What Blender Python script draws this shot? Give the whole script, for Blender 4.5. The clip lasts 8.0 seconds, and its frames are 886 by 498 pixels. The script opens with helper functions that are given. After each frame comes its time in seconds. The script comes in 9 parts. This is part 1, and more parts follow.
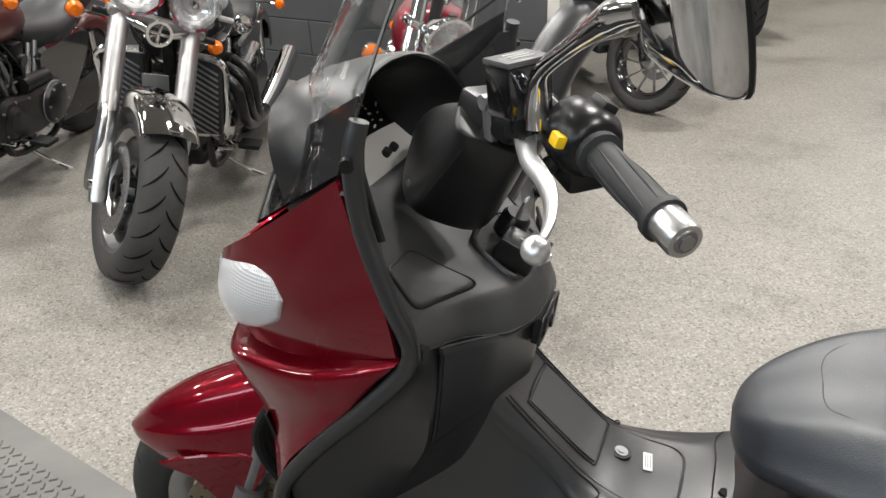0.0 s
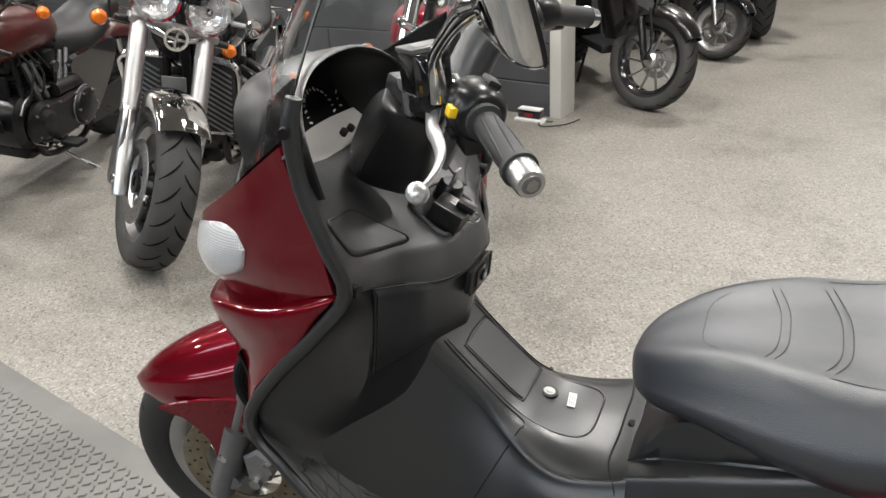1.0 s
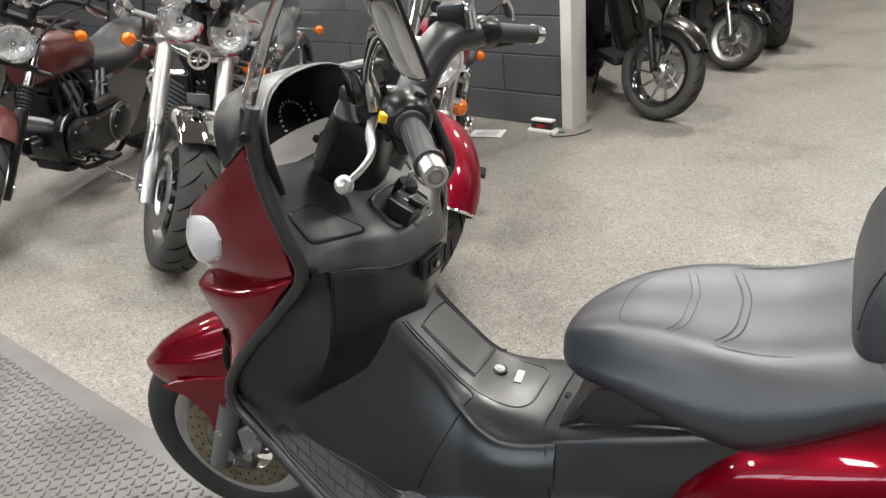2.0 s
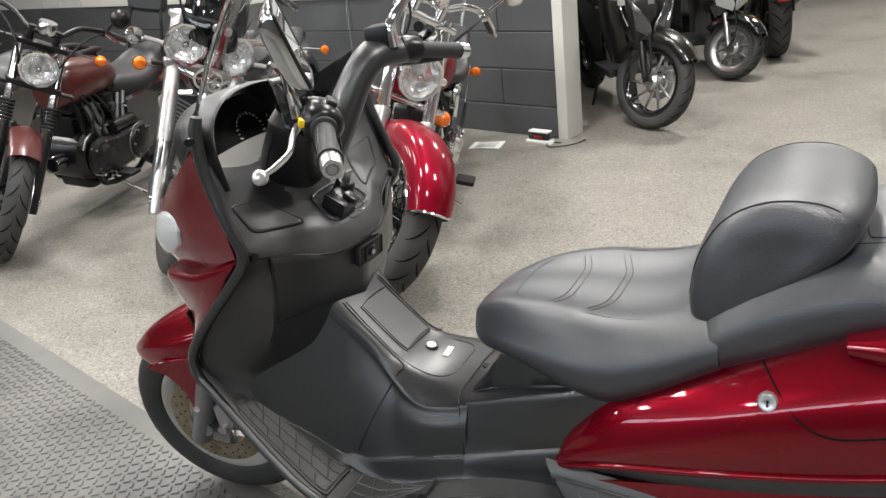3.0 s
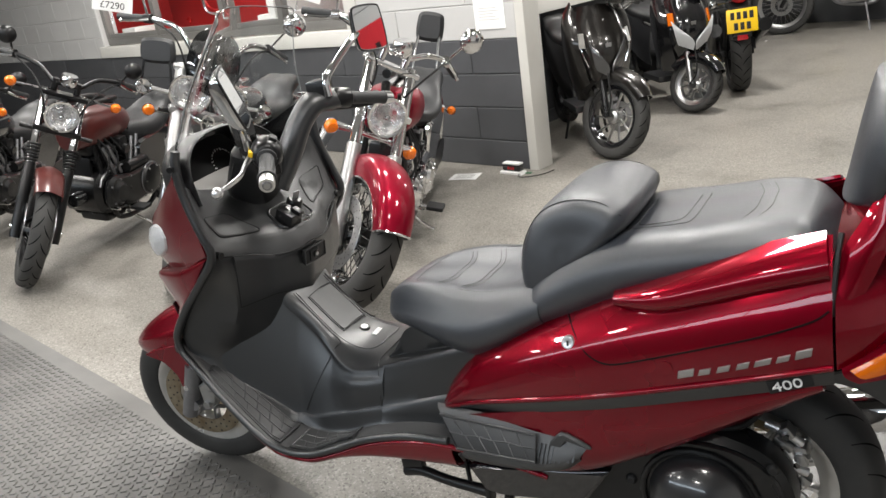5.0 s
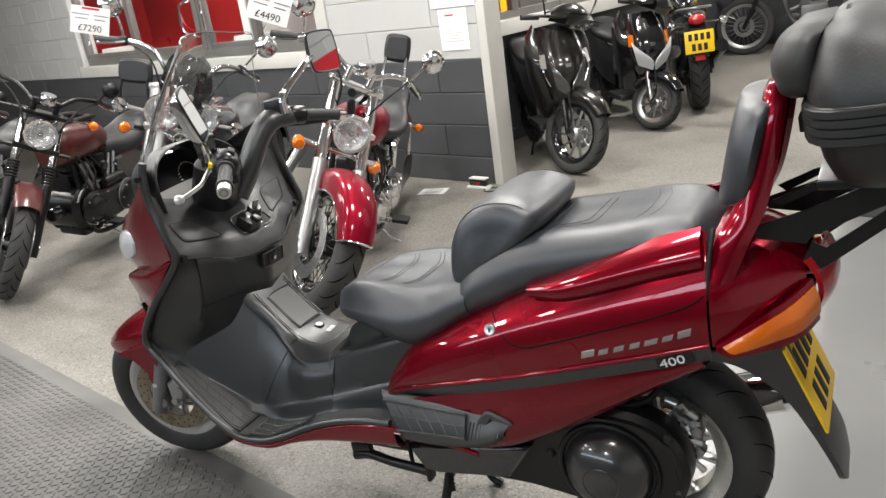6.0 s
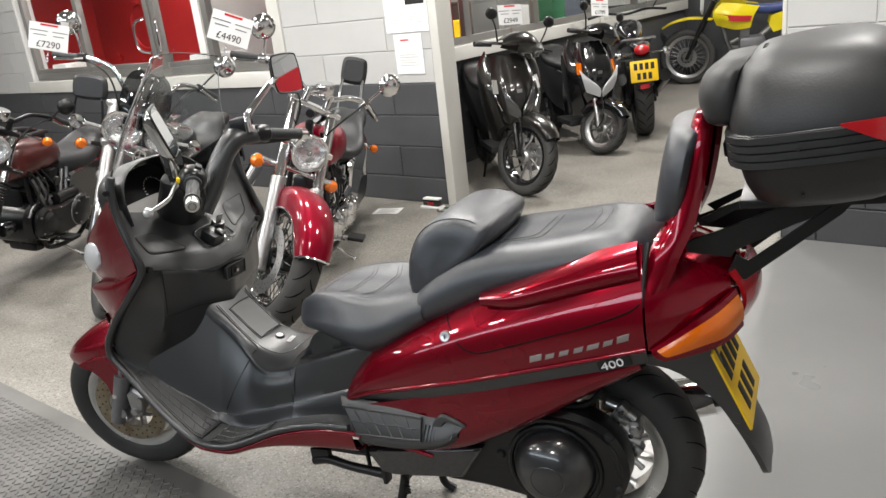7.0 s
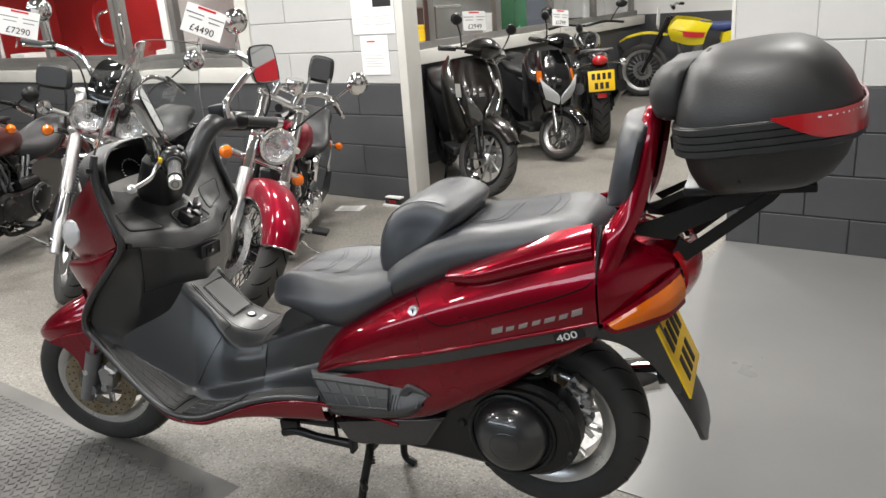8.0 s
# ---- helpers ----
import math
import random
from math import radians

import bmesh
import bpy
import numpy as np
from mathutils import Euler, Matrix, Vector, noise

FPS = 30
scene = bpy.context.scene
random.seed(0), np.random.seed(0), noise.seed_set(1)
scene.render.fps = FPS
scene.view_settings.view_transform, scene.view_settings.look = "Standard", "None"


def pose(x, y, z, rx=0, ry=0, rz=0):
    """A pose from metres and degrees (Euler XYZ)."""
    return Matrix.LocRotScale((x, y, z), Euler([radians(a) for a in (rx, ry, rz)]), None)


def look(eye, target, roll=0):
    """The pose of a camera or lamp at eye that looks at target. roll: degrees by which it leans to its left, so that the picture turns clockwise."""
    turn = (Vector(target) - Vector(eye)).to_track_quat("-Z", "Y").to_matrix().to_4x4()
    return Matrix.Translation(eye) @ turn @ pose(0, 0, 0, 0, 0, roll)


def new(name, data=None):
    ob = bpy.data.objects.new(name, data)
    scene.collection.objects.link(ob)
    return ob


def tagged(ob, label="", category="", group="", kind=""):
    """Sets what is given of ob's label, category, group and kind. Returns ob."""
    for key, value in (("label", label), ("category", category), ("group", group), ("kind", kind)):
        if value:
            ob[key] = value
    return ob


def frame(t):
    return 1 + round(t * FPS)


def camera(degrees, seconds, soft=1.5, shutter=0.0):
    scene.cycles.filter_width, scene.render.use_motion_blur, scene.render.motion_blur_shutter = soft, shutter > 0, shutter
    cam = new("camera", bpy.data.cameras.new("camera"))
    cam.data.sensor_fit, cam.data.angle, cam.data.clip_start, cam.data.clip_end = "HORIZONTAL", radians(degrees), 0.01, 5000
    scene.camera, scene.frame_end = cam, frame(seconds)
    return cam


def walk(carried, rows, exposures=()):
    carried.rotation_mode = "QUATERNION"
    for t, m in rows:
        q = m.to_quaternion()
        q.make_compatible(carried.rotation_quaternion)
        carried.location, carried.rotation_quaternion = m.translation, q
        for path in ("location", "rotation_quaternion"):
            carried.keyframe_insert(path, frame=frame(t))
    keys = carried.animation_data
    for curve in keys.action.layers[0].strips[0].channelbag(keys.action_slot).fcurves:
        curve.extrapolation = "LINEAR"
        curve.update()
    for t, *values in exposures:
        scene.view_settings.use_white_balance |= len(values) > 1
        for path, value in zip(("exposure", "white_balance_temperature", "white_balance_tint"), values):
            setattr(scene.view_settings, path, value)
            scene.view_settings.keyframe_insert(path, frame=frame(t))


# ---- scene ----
EXPOSURE = 0.0
cam = camera(59.6, 8.0)
PATH = [
    (0, (-0.086, -0.83, 1.296), (-0.804, 0.808, 0.401), -2.6),
    (0.5, (0.005, -0.866, 1.295), (-0.743, 0.761, 0.405), -3.1),
    (1, (0.104, -0.946, 1.311), (-0.69, 0.666, 0.431), -3.9),
    (2.3, (0.383, -1.041, 1.344), (-0.536, 0.531, 0.518), -6.1),
    (2.5, (0.447, -1.054, 1.35), (-0.49, 0.513, 0.533), -6.6),
    (3, (0.566, -1.104, 1.346), (-0.409, 0.451, 0.553), -7.2),
    (3.5, (0.655, -1.181, 1.361), (-0.352, 0.367, 0.591), -7.8),
    (4, (0.762, -1.254, 1.386), (-0.265, 0.291, 0.64), -8.3),
    (4.5, (0.874, -1.313, 1.406), (-0.161, 0.238, 0.683), -8.6),
    (5.8, (1.146, -1.458, 1.41), (0.152, 0.143, 0.74), -8.3),
    (6, (1.172, -1.481, 1.421), (0.184, 0.125, 0.758), -8.3),
    (6.5, (1.182, -1.537, 1.437), (0.241, 0.107, 0.796), -7.6),
    (7, (1.215, -1.587, 1.44), (0.334, 0.096, 0.814), -6.6),
    (7.5, (1.247, -1.649, 1.433), (0.424, 0.066, 0.815), -5.4),
    (8, (1.246, -1.732, 1.424), (0.467, 0.003, 0.805), -4.2),
]
walk(cam, [(t, look(eye, target, roll)) for t, eye, target, roll in PATH], exposures=[(0.0, EXPOSURE - 0.02), (1.0, EXPOSURE + 0.02), (3.0, EXPOSURE + 0.13), (4.0, EXPOSURE + 0.14), (6.2, EXPOSURE + 0.10), (8.0, EXPOSURE + 0.05)])

# ---- light ----
world = bpy.data.worlds.new("world")
scene.world = world
world.use_nodes = True
world.node_tree.nodes["Background"].inputs[0].default_value = (0.75, 0.8, 0.9, 1)
world.node_tree.nodes["Background"].inputs[1].default_value = 0.15

# ---- materials ----
MATS = {}


def nodes_of(name, rough=0.5, metal=0.0, color=(0.5, 0.5, 0.5), spec=0.5):
    m = bpy.data.materials.new(name)
    m.use_nodes = True
    b = m.node_tree.nodes["Principled BSDF"]
    b.inputs["Base Color"].default_value = (*color, 1)
    b.inputs["Roughness"].default_value = rough
    b.inputs["Metallic"].default_value = metal
    b.inputs["Specular IOR Level"].default_value = spec
    MATS[name] = m
    return m, m.node_tree, b


def coords(nt, scale=(1, 1, 1)):
    tc = nt.nodes.new("ShaderNodeTexCoord")
    mp = nt.nodes.new("ShaderNodeMapping")
    mp.inputs["Scale"].default_value = scale
    nt.links.new(tc.outputs["Object"], mp.inputs["Vector"])
    return mp.outputs["Vector"]


def noise_tex(nt, vec, scale, detail=4, rough=0.55):
    n = nt.nodes.new("ShaderNodeTexNoise")
    n.inputs["Scale"].default_value = scale
    n.inputs["Detail"].default_value = detail
    n.inputs["Roughness"].default_value = rough
    nt.links.new(vec, n.inputs["Vector"])
    return n.outputs["Fac"]


def ramp(nt, fac, stops):
    r = nt.nodes.new("ShaderNodeValToRGB")
    e = r.color_ramp.elements
    while len(e) < len(stops):
        e.new(0.5)
    for el, (p, c) in zip(e, stops):
        el.position, el.color = p, (*c, 1)
    nt.links.new(fac, r.inputs["Fac"])
    return r.outputs["Color"]


def bump(nt, b, height, strength=0.2, dist=0.001):
    n = nt.nodes.new("ShaderNodeBump")
    n.inputs["Strength"].default_value = strength
    n.inputs["Distance"].default_value = dist
    nt.links.new(height, n.inputs["Height"])
    nt.links.new(n.outputs["Normal"], b.inputs["Normal"])


def grained(name, c0, c1, rough=0.5, metal=0.0, scale=6.0, grain=300.0, bumpy=0.1, dist=0.0006, r_spread=0.08, coat=0.0, spec=0.5):
    """Two scales of variation: broad tone, fine grain with relief."""
    m, nt, b = nodes_of(name, rough, metal, c0, spec)
    v = coords(nt)
    broad = noise_tex(nt, v, scale)
    nt.links.new(ramp(nt, broad, [(0.3, c0), (0.7, c1)]), b.inputs["Base Color"])
    fine = noise_tex(nt, v, grain, 2)
    mr = nt.nodes.new("ShaderNodeMapRange")
    mr.inputs["To Min"].default_value = max(0.02, rough - r_spread)
    mr.inputs["To Max"].default_value = rough + r_spread
    nt.links.new(broad, mr.inputs["Value"])
    nt.links.new(mr.outputs["Result"], b.inputs["Roughness"])
    if bumpy:
        bump(nt, b, fine, bumpy, dist)
    b.inputs["Coat Weight"].default_value = coat
    b.inputs["Coat Roughness"].default_value = 0.04
    return m


def glassy(name, color, rough=0.02, ior=1.45, weight=1.0):
    m, nt, b = nodes_of(name, rough, 0, color)
    b.inputs["Transmission Weight"].default_value = weight
    b.inputs["IOR"].default_value = ior
    return m


def lamp_mat(name, color, strength):
    m, nt, b = nodes_of(name, 0.5, 0, color)
    b.inputs["Emission Color"].default_value = (*color, 1)
    b.inputs["Emission Strength"].default_value = strength
    return m


grained("red_paint", (0.210, 0.0004, 0.0100), (0.178, 0.0003, 0.0086), 0.27, 0.6, 3, 900, 0.03, 0.0002, 0.04, 1.0, 0.04)
grained("cruiser_red", (0.20, 0.0010, 0.014), (0.165, 0.0008, 0.011), 0.44, 0.5, 3, 900, 0.03, 0.0002, 0.04, 0.55, 0.05)
grained("dull_red", (0.085, 0.014, 0.011), (0.07, 0.011, 0.009), 0.35, 0.1, 3, 700, 0.03, 0.0002, 0.05, 0.5)
grained("black_plastic", (0.0118, 0.0124, 0.0134), (0.0162, 0.0169, 0.0180), 0.35, 0.0, 5, 900, 0.28, 0.0004, 0.06, 0.0, 0.95)
# black_plastic made paler for upward faces: overhead light put into the colour
grained("top_lit_plastic", (0.030, 0.0304, 0.0312), (0.039, 0.0394, 0.0402), 0.46, 0.0, 5, 900, 0.28, 0.0004, 0.06, 0.0, 0.9)
grained("box_plastic", (0.011, 0.0112, 0.0116), (0.017, 0.0172, 0.0176), 0.48, 0.0, 6, 240, 0.45, 0.0008, 0.07, 0.0, 0.6)
grained("satin_plastic", (0.010, 0.0102, 0.0106), (0.014, 0.0142, 0.0146), 0.36, 0.0, 5, 420, 0.2, 0.0005, 0.05, 0.0, 0.45)
grained("rib_plastic", (0.040, 0.041, 0.042), (0.052, 0.053, 0.054), 0.42, 0.0, 5, 500, 0.3, 0.0005, 0.06)
grained("gloss_black", (0.006, 0.006, 0.007), (0.010, 0.010, 0.011), 0.12, 0.0, 4, 800, 0.02, 0.0002, 0.04, 1.0)
grained("satin_black", (0.005, 0.005, 0.0053), (0.009, 0.009, 0.0095), 0.30, 0.0, 6, 600, 0.08, 0.0003, 0.08, 0.0, 0.42)
grained("rubber", (0.008, 0.008, 0.0085), (0.014, 0.014, 0.014), 0.66, 0.0, 9, 400, 0.2, 0.0006, 0.1, 0.0, 0.25)
grained("tyre_rubber", (0.034, 0.0337, 0.033), (0.055, 0.054, 0.052), 0.62, 0.0, 7, 300, 0.25, 0.0008, 0.1, 0.0, 0.25)
grained("gauge_black", (0.004, 0.004, 0.0045), (0.006, 0.006, 0.006), 0.4, 0.0, 5, 300, 0.02, 0.0002, 0.05, 0.0, 0.25)
grained("dome_black", (0.016, 0.016, 0.017), (0.022, 0.022, 0.023), 0.30, 0.0, 6, 500, 0.05, 0.0003, 0.05, 0.8)
grained("block_rubber", (0.026, 0.0264, 0.0270), (0.034, 0.0344, 0.0350), 0.46, 0.0, 9, 400, 0.2, 0.0005, 0.08)
grained("rim_bright", (0.74, 0.74, 0.73), (0.62, 0.62, 0.61), 0.3, 1.0, 14, 300, 0.1, 0.0003, 0.08)
grained("grip_rubber", (0.020, 0.021, 0.022), (0.032, 0.033, 0.034), 0.6, 0.0, 14, 500, 0.25, 0.0005, 0.1)
m = grained("vinyl", (0.0245, 0.0280, 0.0350), (0.0325, 0.0360, 0.0430), 0.36, 0.0, 5, 700, 0.0, 0.0005, 0.07, 0.0, 1.0)
nt, b = m.node_tree, m.node_tree.nodes["Principled BSDF"]
v = coords(nt)
warp = nt.nodes.new("ShaderNodeVectorMath")
warp.operation = "MULTIPLY_ADD"
warp.inputs[1].default_value = (0.006, 0.006, 0.006)
soft_noise = nt.nodes.new("ShaderNodeTexNoise")
soft_noise.inputs["Scale"].default_value = 60
nt.links.new(v, soft_noise.inputs["Vector"])
nt.links.new(soft_noise.outputs["Color"], warp.inputs[0])
nt.links.new(v, warp.inputs[2])
cell = nt.nodes.new("ShaderNodeTexVoronoi")
cell.feature = "DISTANCE_TO_EDGE"
cell.inputs["Scale"].default_value = 400
nt.links.new(warp.outputs["Vector"], cell.inputs["Vector"])
bump(nt, b, ramp(nt, cell.outputs["Distance"], [(0.0, (0.0, 0.0, 0.0)), (0.22, (1.0, 1.0, 1.0))]), 0.30, 0.0005)
grained("seat_black", (0.0105, 0.0110, 0.0120), (0.0150, 0.0155, 0.0165), 0.46, 0.0, 5, 420, 0.3, 0.0006, 0.07, 0.0, 0.5)
grained("vinyl_grey", (0.028, 0.028, 0.028), (0.036, 0.035, 0.034), 0.55, 0.0, 4, 260, 0.35, 0.0007, 0.06)
grained("chrome", (0.78, 0.78, 0.78), (0.70, 0.70, 0.70), 0.07, 1.0, 8, 500, 0.03, 0.0002, 0.04)
grained("reflector_silver", (0.86, 0.86, 0.86), (0.80, 0.80, 0.80), 0.18, 0.9, 30, 120, 0.18, 0.001, 0.05)
grained("dark_chrome", (0.46, 0.445, 0.425), (0.40, 0.385, 0.365), 0.06, 1.0, 8, 500, 0.02, 0.0002, 0.03)
grained("lever_alloy", (0.80, 0.80, 0.80), (0.72, 0.72, 0.72), 0.36, 0.9, 12, 400, 0.1, 0.0003, 0.06)
grained("cap_grey", (0.06, 0.06, 0.06), (0.085, 0.085, 0.085), 0.45, 0.3, 20, 300, 0.3, 0.0005, 0.08)
grained("print_grey", (0.42, 0.41, 0.40), (0.38, 0.37, 0.36), 0.7, 0.0, 5, 200, 0.03, 0.0002)
grained("graphite", (0.014, 0.0125, 0.011), (0.019, 0.017, 0.015), 0.3, 0.6, 4, 700, 0.05, 0.0002, 0.05, 0.8)
grained("dark_lens", (0.05, 0.05, 0.05), (0.08, 0.08, 0.08), 0.08, 0.3, 6, 300, 0.3, 0.001, 0.03, 0.8)
grained("alloy", (0.52, 0.52, 0.52), (0.42, 0.42, 0.42), 0.33, 1.0, 12, 400, 0.1, 0.0003, 0.1)
grained("grey_metal", (0.30, 0.30, 0.31), (0.22, 0.22, 0.23), 0.42, 0.8, 12, 400, 0.15, 0.0004, 0.1)
grained("rusty_disc", (0.36, 0.32, 0.24), (0.20, 0.14, 0.08), 0.4, 0.8, 22, 300, 0.2, 0.0003, 0.1)
grained("white_lens", (0.56, 0.57, 0.58), (0.48, 0.49, 0.50), 0.12, 0.0, 6, 420, 0.8, 0.002, 0.05, 0.8)
m, nt, b = nodes_of("ribbed_lens", 0.14, 0.0, (0.6, 0.61, 0.62))
v = coords(nt)
rib = []
for axis, scale in (("X", 84), ("Z", 84)):
    w = nt.nodes.new("ShaderNodeTexWave")
    w.bands_direction = axis
    w.inputs["Scale"].default_value = scale
    nt.links.new(v, w.inputs["Vector"])
    rib.append(w.outputs["Fac"])
xyz = nt.nodes.new("ShaderNodeSeparateXYZ")
nt.links.new(v, xyz.inputs["Vector"])
fade = nt.nodes.new("ShaderNodeMapRange")
fade.inputs["From Min"].default_value, fade.inputs["From Max"].default_value = -0.590, -0.555
nt.links.new(xyz.outputs["X"], fade.inputs["Value"])
mx = nt.nodes.new("ShaderNodeMath")
mx.operation = "MULTIPLY"
nt.links.new(rib[0], mx.inputs[0])
nt.links.new(rib[1], mx.inputs[1])
ribs = nt.nodes.new("ShaderNodeMath")
ribs.operation = "MULTIPLY"
nt.links.new(mx.outputs[0], ribs.inputs[0])
nt.links.new(fade.outputs["Result"], ribs.inputs[1])
nt.links.new(ramp(nt, ribs.outputs[0], [(0.0, (0.60, 0.61, 0.62)), (0.6, (0.70, 0.71, 0.72))]), b.inputs["Base Color"])
bump(nt, b, ribs.outputs[0], 0.6, 0.002)
b.inputs["Coat Weight"].default_value = 0.7
grained("amber", (0.74, 0.17, 0.003), (0.60, 0.115, 0.002), 0.14, 0.0, 8, 240, 0.4, 0.001, 0.05, 0.8, 0.35)
grained("red_lens", (0.50, 0.015, 0.02), (0.40, 0.01, 0.015), 0.12, 0.0, 8, 240, 0.3, 0.001, 0.05, 0.8)
grained("plate_yellow", (0.85, 0.55, 0.01), (0.80, 0.50, 0.01), 0.35, 0.0, 5, 300, 0.03, 0.0002)
grained("ink", (0.006, 0.006, 0.0065), (0.009, 0.009, 0.009), 0.6, 0.0, 5, 300, 0.03, 0.0002)
grained("groove_black", (0.004, 0.004, 0.004), (0.006, 0.006, 0.006), 0.85, 0.0, 5, 300, 0.03, 0.0002, 0.05, 0.0, 0.1)
grained("paper_white", (0.78, 0.78, 0.77), (0.70, 0.70, 0.69), 0.7, 0.0, 5, 200, 0.05, 0.0003)
grained("sticker_red", (0.55, 0.02, 0.03), (0.5, 0.02, 0.03), 0.5, 0.0, 5, 200, 0.03, 0.0002)
grained("yellow_plastic", (0.75, 0.62, 0.01), (0.70, 0.56, 0.01), 0.3, 0.0, 5, 300, 0.03, 0.0002, 0.05, 0.3)
grained("blue_vinyl", (0.03, 0.05, 0.16), (0.04, 0.06, 0.18), 0.5, 0.0, 5, 300, 0.1, 0.0003)
grained("mirror_glass", (0.85, 0.86, 0.86), (0.82, 0.83, 0.83), 0.015, 1.0, 3, 300, 0.0, 0.0002, 0.005)
# pale grey puts the gauge glass's reflection into the bezel colour
grained("bezel_reflection", (0.52, 0.51, 0.49), (0.44, 0.43, 0.41), 0.25, 0.0, 5, 300, 0.03, 0.0002, 0.05, 0.5)
grained("green_mark", (0.02, 0.12, 0.05), (0.02, 0.10, 0.04), 0.6, 0.0, 5, 200, 0.05, 0.0003)
# light grey for the glint along the windscreen's edge
grained("edge_glint", (0.22, 0.23, 0.23), (0.16, 0.17, 0.17), 0.15, 0.0, 6, 300, 0.02, 0.0002, 0.05, 0.5)
glassy("clear_screen", (0.95, 0.97, 0.97), 0.015, 1.45)
glassy("tint_screen", (0.12, 0.125, 0.13), 0.02, 1.45)
glassy("lens_glass", (0.97, 0.98, 0.98), 0.02, 1.35)
glassy("window_glass", (0.95, 0.97, 0.97), 0.01, 1.1)

for name, rough in (("cruiser_red", 0.07), ("red_paint", 0.03), ("dull_red", 0.2)):
    MATS[name].node_tree.nodes["Principled BSDF"].inputs["Coat Roughness"].default_value = rough
MATS["red_paint"].node_tree.nodes["Principled BSDF"].inputs["Coat IOR"].default_value = 1.44

# ---- mesh tools ----


def catmull(p, n, closed=False):
    """Points of a smooth curve through p, n steps a span."""
    p = [Vector(q) for q in p]
    k = len(p)
    if n <= 1 or k < 3:
        return p
    out = []
    spans = k if closed else k - 1
    for i in range(spans):
        if closed:
            a, b, c, d = p[i - 1], p[i], p[(i + 1) % k], p[(i + 2) % k]
        else:
            b, c = p[i], p[i + 1]
            a = p[i - 1] if i else b * 2 - c
            d = p[i + 2] if i + 2 < k else c * 2 - b
        for j in range(n):
            t = j / n
            out.append(0.5 * (2 * b + (c - a) * t + (2 * a - 5 * b + 4 * c - d) * t * t + (3 * b - a - 3 * c + d) * t ** 3))
    if not closed:
        out.append(p[-1])
    return out


